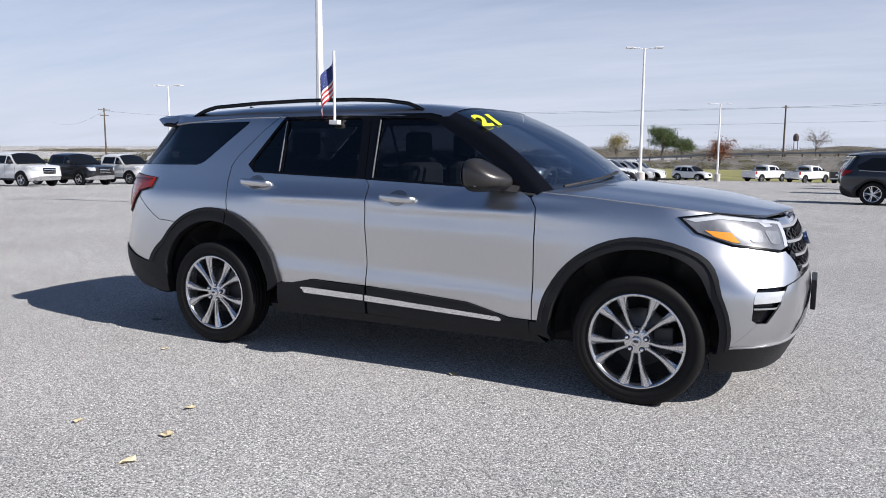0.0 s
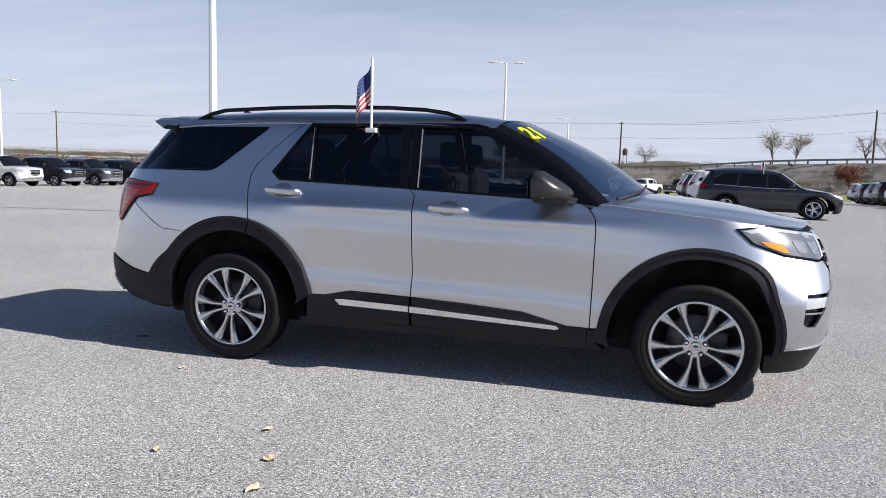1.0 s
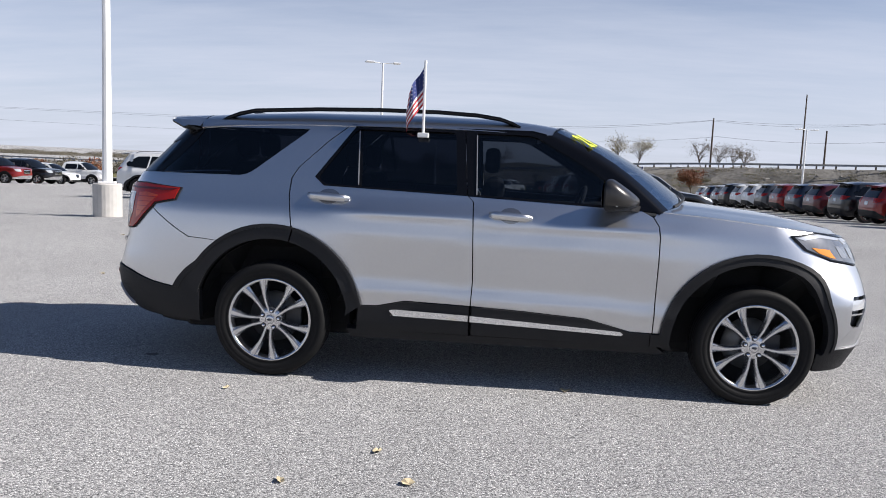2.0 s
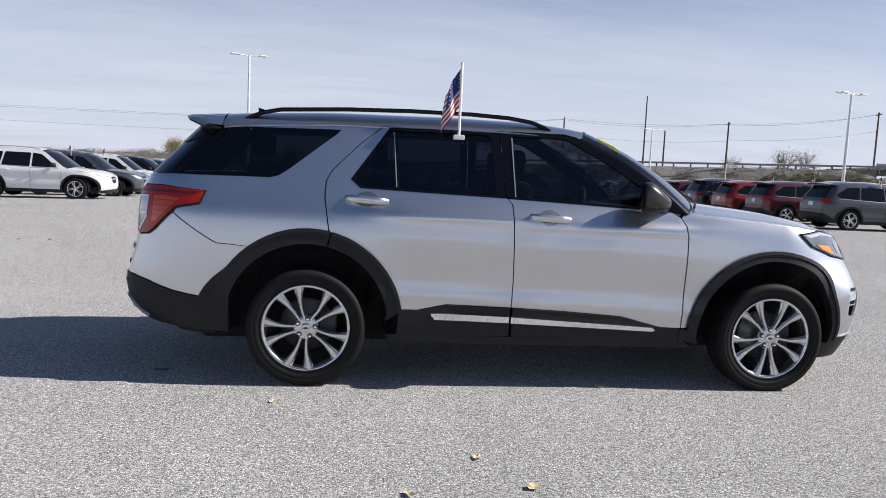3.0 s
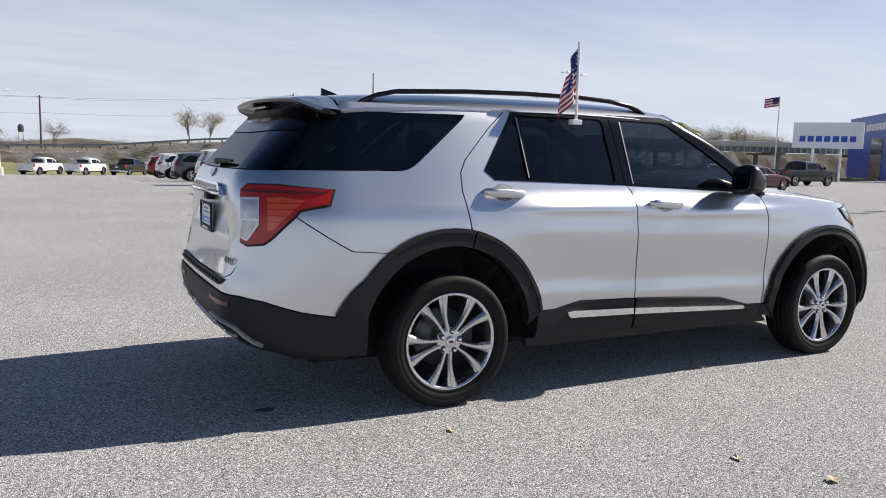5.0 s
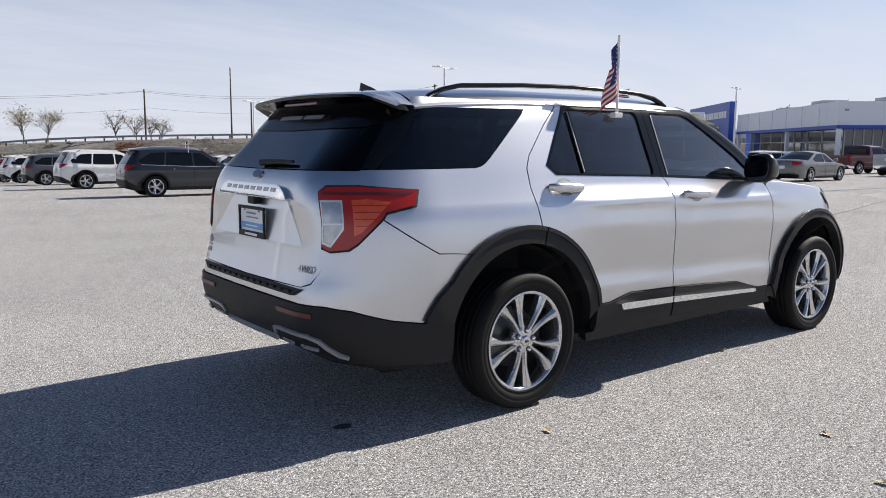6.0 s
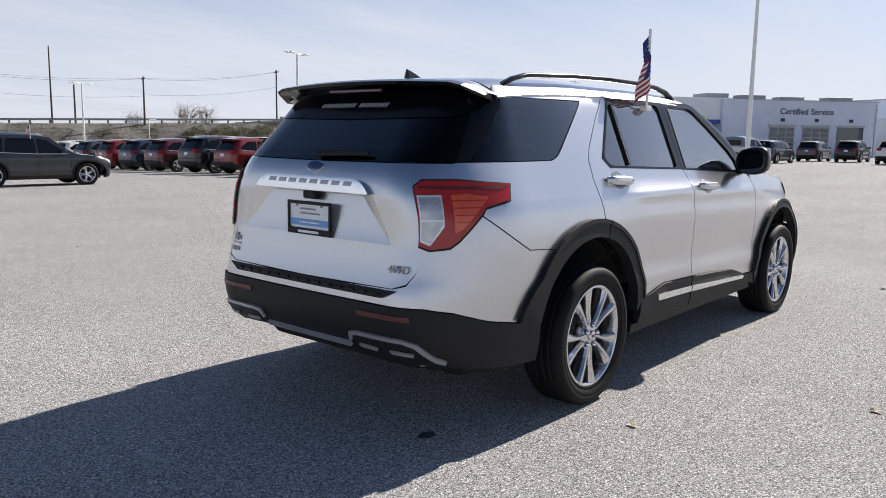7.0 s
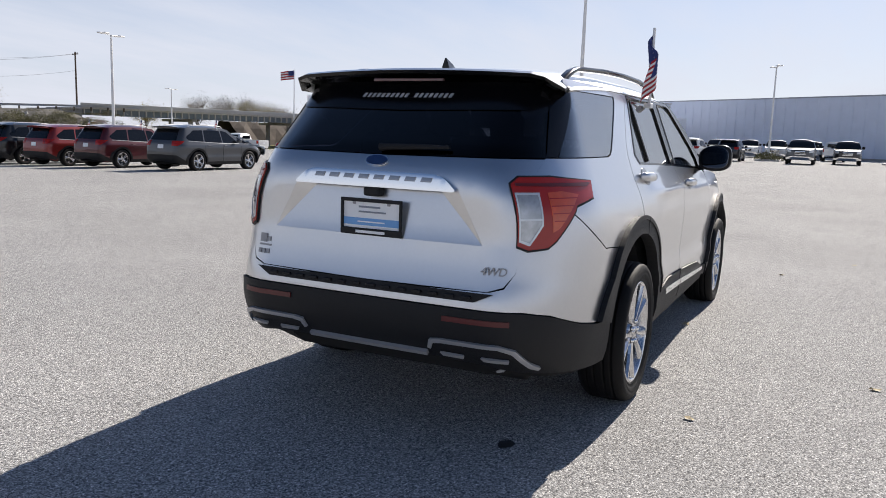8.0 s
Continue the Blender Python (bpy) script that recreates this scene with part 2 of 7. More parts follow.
GREEN_LEAVES = foliage("green_leaves", (0.075, 0.105, 0.03))
YELLOW_LEAVES = foliage("yellowing_leaves", (0.26, 0.21, 0.07))
RUST_LEAVES = foliage("rust_red_leaves", (0.17, 0.06, 0.025))
FAR_WOODS = foliage("far_brown_woods", (0.125, 0.112, 0.082))
DRY_GRASS = foliage("dry_bank_grass", (0.20, 0.175, 0.12))
TAN_TWIGS = foliage("bare_tan_twigs", (0.20, 0.16, 0.115))
OLIVE_SCRUB = foliage("olive_scrub", (0.12, 0.115, 0.05))


from mathutils import geometry


# ---- building helpers ----
def mesh_object(name, bm, mat, smooth=False):
    me = bpy.data.meshes.new(name)
    bm.normal_update()
    bm.to_mesh(me)
    bm.free()
    for mm in (mat if isinstance(mat, (list, tuple)) else [mat]):
        me.materials.append(mm)
    if smooth:
        me.polygons.foreach_set("use_smooth", [True] * len(me.polygons))
    return me


def part(name, bm, mat, parent, label="", smooth=False):
    """Links a bmesh as one mesh object under a thing or a part."""
    ob = new(name, mesh_object(name, bm, mat, smooth))
    ob.parent = parent
    if label:
        tagged(ob, label)
    return ob


def thing(name, m, label, category, group="", kind=""):
    ob = new(name)
    ob.empty_display_size = 0.1
    ob.matrix_basis = m
    return tagged(ob, label, category, group, kind)


def box(bm, x0, x1, y0, y1, z0, z1, bevel=0.0, top=1.0):
    """A box, its top shrunk by a factor, its edges rounded."""
    r = bmesh.ops.create_cube(bm, size=1)
    cx, cy = (x0 + x1) / 2, (y0 + y1) / 2
    for v in r["verts"]:
        k = top if v.co.z > 0 else 1.0
        v.co = Vector((cx + v.co.x * (x1 - x0) * k, cy + v.co.y * (y1 - y0) * k, (z0 + z1) / 2 + v.co.z * (z1 - z0)))
    if bevel:
        edges = {e for v in r["verts"] for e in v.link_edges}
        bmesh.ops.bevel(bm, geom=list(edges), offset=bevel, segments=2, affect="EDGES", profile=0.5)
    return bm


def boxed(*a, **k):
    return box(bmesh.new(), *a, **k)


def tube(bm, points, radii, sides=8):
    """A round bar along points."""
    pts = [Vector(p) for p in points]
    rr = radii if isinstance(radii, (list, tuple)) else [radii] * len(pts)
    rings = []
    for i, p in enumerate(pts):
        d = (pts[min(i + 1, len(pts) - 1)] - pts[max(i - 1, 0)]).normalized()
        a = d.cross(Vector((0, 0, 1)) if abs(d.z) < 0.9 else Vector((1, 0, 0))).normalized()
        b = d.cross(a)
        rings.append([bm.verts.new(p + rr[i] * (a * math.cos(t) + b * math.sin(t))) for t in (2 * math.pi * k / sides for k in range(sides))])
    for r0, r1 in zip(rings, rings[1:]):
        for k in range(sides):
            bm.faces.new((r0[k], r0[(k + 1) % sides], r1[(k + 1) % sides], r1[k]))
    bm.faces.new(rings[0][::-1])
    bm.faces.new(rings[-1])
    return bm


def tubed(*a, **k):
    return tube(bmesh.new(), *a, **k)


def lathe(bm, profile, sides=40, axis_y=True, closed=False):
    """Turns (radius, offset) pairs round the y axis."""
    rings = []
    for r, o in profile:
        rings.append([bm.verts.new((r * math.cos(a), o, r * math.sin(a))) for a in (2 * math.pi * k / sides for k in range(sides))])
    pairs = list(zip(rings, rings[1:])) + ([(rings[-1], rings[0])] if closed else [])
    for r0, r1 in pairs:
        for k in range(sides):
            bm.faces.new((r0[k], r0[(k + 1) % sides], r1[(k + 1) % sides], r1[k]))
    return bm


def loft(rows, close=False):
    """A skin over rows of points."""
    bm = bmesh.new()
    vv = [[bm.verts.new(p) for p in row] for row in rows]
    for r0, r1 in zip(vv, vv[1:]):
        for k in range(len(r0) - 1):
            bm.faces.new((r0[k], r0[k + 1], r1[k + 1], r1[k]))
        if close:
            bm.faces.new((r0[-1], r0[0], r1[0], r1[-1]))
    return bm


def inside(pt, poly):
    x, y, hit = pt[0], pt[1], False
    for (x0, y0), (x1, y1) in zip(poly, poly[1:] + poly[:1]):
        if (y0 > y) != (y1 > y) and x < (x1 - x0) * (y - y0) / (y1 - y0) + x0:
            hit = not hit
    return hit


def dense(poly, step):
    out = []
    for (x0, y0), (x1, y1) in zip(poly, poly[1:] + poly[:1]):
        n = max(1, int(math.hypot(x1 - x0, y1 - y0) / step))
        out += [(x0 + (x1 - x0) * k / n, y0 + (y1 - y0) * k / n) for k in range(n)]
    return out


def rounded(poly, r, n=3):
    """The outline with its corners cut round."""
    out = []
    m = len(poly)
    for i in range(m):
        p, a, b = (Vector(poly[j % m]) for j in (i, i - 1, i + 1))
        la, lb = (a - p).length, (b - p).length
        q0, q1 = p + (a - p) * min(r / la, 0.45), p + (b - p) * min(r / lb, 0.45)
        for k in range(n + 1):
            t = k / n
            out.append(tuple(q0 * (1 - t) ** 2 + p * 2 * t * (1 - t) + q1 * t ** 2))
    return out


def arc(cx, cz, r, a0, a1, n=18):
    return [(cx + r * math.cos(radians(a0 + (a1 - a0) * k / n)), cz + r * math.sin(radians(a0 + (a1 - a0) * k / n))) for k in range(n + 1)]


def panel(name, outer, surf, mat, parent, holes=(), step=0.045, depth=0.014, lift=0.0, label="", both=True, join=False):
    """A sheet cut to an outline in the two coordinates of a curved surface, with a returned edge. both: also on the other side of
    the car, as a part of its own, or with join in one mesh."""
    outer = [tuple(p) for p in outer]
    holes = [[tuple(p) for p in h] for h in holes]
    loops = [dense(h, step) for h in [outer, *holes]]
    pts, edges = [], []
    for lp in loops:
        b0 = len(pts)
        pts += lp
        edges += [(b0 + k, b0 + (k + 1) % len(lp)) for k in range(len(lp))]
    nb = len(pts)
    edge_pts = np.array(pts)
    us, vs = [p[0] for p in outer], [p[1] for p in outer]
    u = min(us) + step / 2
    while u < max(us):
        v = min(vs) + step / 2
        while v < max(vs):
            if inside((u, v), outer) and not any(inside((u, v), h) for h in holes) and np.hypot(*(edge_pts - (u, v)).T).min() > 0.45 * step:
                pts.append((u, v))
            v += step
        u += step
    res = geometry.delaunay_2d_cdt([Vector(p) for p in pts], edges, [], 0, 1e-6)
    flat, tris = [tuple(p) for p in res[0]], res[2]
    keep = []
    for f in tris:
        c = (sum(flat[i][0] for i in f) / 3, sum(flat[i][1] for i in f) / 3)
        if inside(c, outer) and not any(inside(c, h) for h in holes):
            keep.append(tuple(f))
    pos, nor = [], []
    for a, b in flat:
        p = Vector(surf(a, b))
        n = (Vector(surf(a + 0.004, b)) - Vector(surf(a - 0.004, b))).cross(Vector(surf(a, b + 0.004)) - Vector(surf(a, b - 0.004)))
        n.normalize()
        if n.dot(p - Vector((min(max(p.x, -1.6), 1.3), 0, 0.8))) < 0:
            n.negate()
        pos.append(p + n * lift)
        nor.append(n)
    count = {}
    for f in keep:
        for i in range(3):
            a, b = f[i], f[(i + 1) % 3]
            count[(min(a, b), max(a, b))] = count.get((min(a, b), max(a, b)), 0) + 1
    verts, norms, faces = list(pos), list(nor), []
    for f in keep:
        a, b, c = (pos[i] for i in f)
        faces.append(f if (b - a).cross(c - a).dot(nor[f[0]]) > 0 else f[::-1])
    direct = {(f[i], f[(i + 1) % 3]) for f in faces for i in range(3)}
    for (a, b), k in count.items():
        if k == 1:
            if (a, b) not in direct:
                a, b = b, a
            o = (pos[b] - pos[a]).cross(nor[a])
            o = o.normalized() if o.length > 1e-9 else nor[a]
            base = len(verts)
            verts += [pos[a], pos[b], pos[b] - nor[b] * depth, pos[a] - nor[a] * depth]
            norms += [o] * 4
            faces.append((base + 1, base, base + 3, base + 2))
    made = []
    flip = lambda v: Vector((v.x, -v.y, v.z))
    sets = [(verts, norms, faces)]
    if both or join:
        other = ([flip(v) for v in verts], [flip(v) for v in norms], [f[::-1] for f in faces])
        if join:
            n0 = len(verts)
            sets = [(verts + other[0], norms + other[1], faces + [tuple(i + n0 for i in f) for f in other[2]])]
        else:
            sets.append(other)
    for vv, nn, ff in sets:
        me = bpy.data.meshes.new(name)
        me.from_pydata([tuple(v) for v in vv], [], ff)
        me.materials.append(mat)
        me.polygons.foreach_set("use_smooth", [True] * len(me.polygons))
        me.normals_split_custom_set_from_vertices([tuple(v) for v in nn])
        ob = new(name, me)
        ob.parent = parent
        if label:
            tagged(ob, label)
        made.append(ob)
    return made[0]


def text_mesh(body, size, depth=0.002, bold=0.0):
    cu = bpy.data.curves.new("lettering", "FONT")
    cu.body, cu.size, cu.extrude, cu.align_x, cu.align_y = body, size, depth, "CENTER", "CENTER"
    cu.offset = bold
    tmp = new("lettering", cu)
    me = bpy.data.meshes.new_from_object(tmp.evaluated_get(bpy.context.evaluated_depsgraph_get()))
    bpy.data.objects.remove(tmp)
    bpy.data.curves.remove(cu)
    return me


def lettering(name, body, size, m, mat, parent, label="", shear=0.0, bold=0.0):
    me = text_mesh(body, size, 0.0015, bold)
    me.materials.clear()
    me.materials.append(mat)
    if shear:
        me.transform(Matrix(((1, shear, 0, 0), (0, 1, 0, 0), (0, 0, 1, 0), (0, 0, 0, 1))))
    me.transform(m)
    ob = new(name, me)
    ob.parent = parent
    if label:
        tagged(ob, label)
    return ob


# ---- the silver sport-utility vehicle ----
SIDE = [(0.25, 0.90), (0.38, 0.938), (0.51, 0.942), (0.565, 0.951), (0.655, 0.934), (0.93, 0.951), (1.03, 0.938), (1.088, 0.943), (1.112, 0.918), (1.14, 0.888), (1.59, 0.718), (1.68, 0.66)]
SIDE_PLAIN = [(0.25, 0.90), (0.38, 0.945), (0.56, 0.955), (0.74, 0.953), (0.90, 0.945), (1.02, 0.932), (1.09, 0.912), (1.14, 0.886), (1.59, 0.718), (1.68, 0.66)]
REAR = [(0.28, -2.42), (0.38, -2.57), (0.46, -2.64), (0.55, -2.668), (0.68, -2.665), (0.76, -2.635), (0.93, -2.605), (1.17, -2.605), (1.26, -2.565), (1.64, -2.21), (1.70, -2.13)]
NOSE = [(0.28, 2.28), (0.42, 2.35), (0.62, 2.37), (0.85, 2.32), (1.0, 2.255), (1.12, 2.10)]
FENDER_TOP = [(0.80, 1.168), (1.23, 1.138), (1.64, 1.098), (2.0, 1.058), (2.2, 1.028), (2.4, 1.0)]
ROOF_MID = [(-2.2, 1.665), (-1.9, 1.695), (-1.4, 1.72), (-0.6, 1.728), (-0.1, 1.72), (0.15, 1.70), (0.4, 1.66)]
C0, L0, B0, C1, L1, B1 = -2.0, 0.62, 0.36, 1.6, 0.95, 0.6
FULL = 0.90
REAR_HUB, FRONT_HUB = (-1.513, 0.366), (1.518, 0.356)


def table(tab, z):
    if z <= tab[0][0]:
        return tab[0][1] + (z - tab[0][0]) * (tab[1][1] - tab[0][1]) / (tab[1][0] - tab[0][0])
    for (a, p), (b, q) in zip(tab, tab[1:]):
        if z <= b:
            return p + (q - p) * (z - a) / (b - a)
    return tab[-1][1] + (z - tab[-1][0]) * (tab[-1][1] - tab[-2][1]) / (tab[-1][0] - tab[-2][0])


def eased(tab, z, s=0.045):
    return sum(table(tab, z + d * s) * k for d, k in ((-1.5, 0.1), (-0.75, 0.22), (0, 0.36), (0.75, 0.22), (1.5, 0.1)))


def ramp(a, b, x):
    s = min(max((x - a) / (b - a), 0.0), 1.0)
    return s * s * (3 - 2 * s)


def half_width(x, z):
    # pressed creases on the doors, sinking towards the front and fading out over both wheels
    k = ramp(-1.30, -0.85, x) * (1 - ramp(0.80, 1.35, x))
    zz = z + 0.033 * (min(max(x, -1.4), 1.0) + 0.6) * ramp(0.42, 0.52, z) * (1 - ramp(1.05, 1.15, z))
    w = eased(SIDE_PLAIN, z, 0.04) * (1 - k)
    if k:
        w += k * eased(SIDE, zz, 0.016)
    return w * (1 - 0.035 * ramp(-1.3, -2.3, x) - 0.05 * ramp(1.0, 2.1, x) * ramp(0.75, 1.1, z))


def body(p, z):
    """The skin of the right side, from the middle of the nose round to the middle of the tail."""
    w = half_width(min(max(p, C0 - 0.4), C1 + 0.5), z)
    if p < C0:
        q, r = C0 - p, eased(REAR, z)
        t = min(q / L0, 1.0) * math.pi / 2
        y = -(w - B0 * (1 - max(math.cos(t), 0.0) ** FULL)) + max(q - L0, 0.0)
        return (C0 - (C0 - r - 0.03 * min(abs(y), 0.9) ** 2) * math.sin(t) ** FULL, y, z)
    if p > C1:
        # the bumper corner is squarer than the lamp corner above it
        q, r, e = p - C1, eased(NOSE, z), 0.5 + 0.5 * ramp(0.62, 0.90, z)
        t = min(q / L1, 1.0) ** (1 / e) * math.pi / 2
        y = -(w - B1 * (1 - max(math.cos(t), 0.0) ** e)) + max(q - L1, 0.0)
        return (C1 + (r - (0.14 - 0.08 * ramp(0.62, 0.90, z)) * y * y - C1) * math.sin(t) ** e, y, z)
    return (p, -w, z)


def tail(y, z):
    """The same skin over the tail, by its y."""
    w, r, a = half_width(C0 - 0.4, z), eased(REAR, z), abs(y)
    s = min(max((a - (w - B0)) / B0, 0.0), 1.0)
    x = C0 - (C0 - r - 0.03 * min(a, 0.9) ** 2) * max(1 - s ** (2 / FULL), 0.0) ** (FULL / 2)
    return (x, y, z)


def recess_floor(y, z):
    """The flat of the plate hollow: level with the skin below, deepest under the bar."""
    x, yy, zz = tail(y, z)
    return (x + 0.032 * (z - 0.905) / 0.215, yy, zz)


def recess_facet(y, z):
    """The slanted side of the plate hollow."""
    x, yy, zz = tail(y, z)
    outer = 0.42 + (1.12 - z) * 0.55
    return (x + 0.32 * (outer - abs(y)), yy, zz)


def side_edge(x, z):
    """Half-width of the skin at x, with the nose's rounding."""
    w = half_width(min(x, C1 + 0.5), z)
    if x > C1:
        s = min((x - C1) / (eased(NOSE, z) - C1), 1.0)
        return w - B1 * (1 - math.sqrt(max(1 - s * s, 0)))
    return w


def hood(x, s):
    z = eased(FENDER_TOP, x, 0.1)
    e = side_edge(x, z)
    k = abs(s)
    rise = (0.062 - 0.03 * ramp(1.7, 2.25, x)) * (1 - k ** 2.2)
    return (x, e * s, z + rise + 0.006 * (1 - ramp(0.55, 0.75, k)))


def roof(x, y):
    a = abs(y)
    return (x, y, eased(ROOF_MID, x, 0.08) - 0.02 * (a / 0.7) ** 2 - 0.085 * (a / 0.71) ** 8)


def screen(s, t):
    """The windscreen: s across, t from its base to the roof."""
    top_x = 0.235 + 0.13 * (1 - s * s)
    lo = Vector((0.93 + 0.34 * (1 - s * s), 0.865 * s, 1.155 + 0.02 * (1 - s * s)))
    hi = Vector((top_x, 0.69 * s, roof(top_x, 0.69 * s)[2] + 0.003))
    bow = 0.05 * math.sin(math.pi * t)
    p = lo.lerp(hi, t)
    return (p.x + bow * 0.5, p.y, p.z + bow * 0.8)


def wheel(parent, x, z, side, phase=0.0):
    """Tyre, alloy with five pairs of forked spokes, nuts, cap and brake disc. Built facing -y, turned for the other side."""
    m = pose(x, 0.86 * side, z, 0, 0, 0 if side < 0 else 180)
    tyre_profile = [(0.262, -0.085), (0.268, -0.102), (0.276, -0.107), (0.279, -0.103), (0.290, -0.111), (0.312, -0.118), (0.316, -0.116), (0.320, -0.119), (0.345, -0.116), (0.357, -0.105), (0.363, -0.090)]
    for o in (-0.062, -0.024, 0.024, 0.062):
        tyre_profile += [(0.3685, o - 0.012), (0.3685, o - 0.005), (0.360, o - 0.004), (0.360, o + 0.004), (0.3685, o + 0.005), (0.3685, o + 0.012)]
    tyre_profile += [(0.363, 0.090), (0.345, 0.115), (0.32, 0.119), (0.262, 0.10)]

    def add(name, bm, mat, label="", par=None, smooth=True):
        bm.transform(m)
        bmesh.ops.recalc_face_normals(bm, faces=bm.faces)
        return part(name, bm, mat, par or parent, label, smooth)
    tyre = add("tyre", lathe(bmesh.new(), tyre_profile, 72), RUBBER, "black rubber tyre with grooved tread")
    bm = bmesh.new()
    lathe(bm, [(0.268, -0.090), (0.2705, -0.098), (0.268, -0.103), (0.259, -0.104), (0.257, -0.100), (0.254, -0.100), (0.252, -0.094), (0.246, -0.080), (0.240, -0.02), (0.238, 0.09)], 72)
    rim = add("rim", bm, RIM, "bright silver alloy rim with forked spokes")
    # dark barrel: the shade behind the spokes is in its colour
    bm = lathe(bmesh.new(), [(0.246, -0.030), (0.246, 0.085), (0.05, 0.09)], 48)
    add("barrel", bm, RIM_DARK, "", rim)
    bm = lathe(bmesh.new(), [(0.0, 0.028), (0.165, 0.028), (0.165, 0.045), (0.0, 0.045)], 40)
    add("brake_disc", bm, DISC, "grey steel brake disc", rim)
    bm = bmesh.new()
    box(bm, 0.07, 0.185, -0.012, 0.04, -0.075, 0.075, 0.012)
    add("brake_caliper", bm, RIM_DARK, "", rim, False)
    # (radius, distance from the pair's middle line, half-width, face): forked, narrow at the hub, wide at the rim
    prof = [(0.030, 0.0150, 0.0140, -0.084), (0.075, 0.0180, 0.0135, -0.089), (0.120, 0.0245, 0.0145, -0.092), (0.165, 0.0360, 0.0180, -0.095), (0.205, 0.0500, 0.0240, -0.098), (0.262, 0.0720, 0.0370, -0.101)]
    for k in range(10):
        sg = 1 if k % 2 else -1
        rows = []
        for r, c0, h, o in prof:
            c, zz = sg * c0, math.sqrt(max(r * r - c0 * c0, 0.0001))
            rows.append([(c - h, o + 0.050, zz), (c - h, o + 0.014, zz), (c - h * 0.62, o + 0.002, zz), (c - h * 0.50, o + 0.0055, zz), (c - h * 0.38, o, zz),
                         (c + h * 0.38, o, zz), (c + h * 0.50, o + 0.0055, zz), (c + h * 0.62, o + 0.002, zz), (c + h, o + 0.014, zz), (c + h, o + 0.050, zz)])
        bm = loft(rows)
        bmesh.ops.transform(bm, matrix=Matrix.Rotation(radians(72 * (k // 2) + 36 - phase), 4, "Y"), verts=bm.verts)
        add("spoke", bm, RIM, "", rim, False)
    bm = lathe(bmesh.new(), [(0.0, -0.088), (0.040, -0.088), (0.066, -0.086), (0.076, -0.078), (0.080, -0.03)], 40)
    add("hub", bm, RIM, "", rim)
    bm = lathe(bmesh.new(), [(0.0, -0.101), (0.022, -0.101), (0.028, -0.098), (0.030, -0.086)], 32)
    add("centre_cap", bm, RIM, "", rim)
    bm = lathe(bmesh.new(), [(0.0, -0.1025), (0.016, -0.1025), (0.016, -0.099)], 20)
    bmesh.ops.scale(bm, vec=(1, 1, 0.5), verts=bm.verts)
    add("cap_oval", bm, INK, "", rim)
    for k in range(5):
        a = radians(72 * k + 90 + phase)
        # nut_pocket is a flat ring; the hollow's shade is painted by its dark colour
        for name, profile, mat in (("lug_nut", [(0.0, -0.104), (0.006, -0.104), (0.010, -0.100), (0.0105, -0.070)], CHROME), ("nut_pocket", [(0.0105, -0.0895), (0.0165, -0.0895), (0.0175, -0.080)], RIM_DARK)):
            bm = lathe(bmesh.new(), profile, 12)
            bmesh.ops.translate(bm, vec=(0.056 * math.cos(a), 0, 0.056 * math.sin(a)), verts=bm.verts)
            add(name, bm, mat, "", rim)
        # bright weight ledge inside each wide window
        b = loft([[(0.243 * math.cos(t), o, 0.243 * math.sin(t)) for t in (a - 0.16, a - 0.08, a, a + 0.08, a + 0.16)] for o in (-0.060, -0.045)])
        add("barrel_ledge", b, RIM, "", rim)
    return tyre


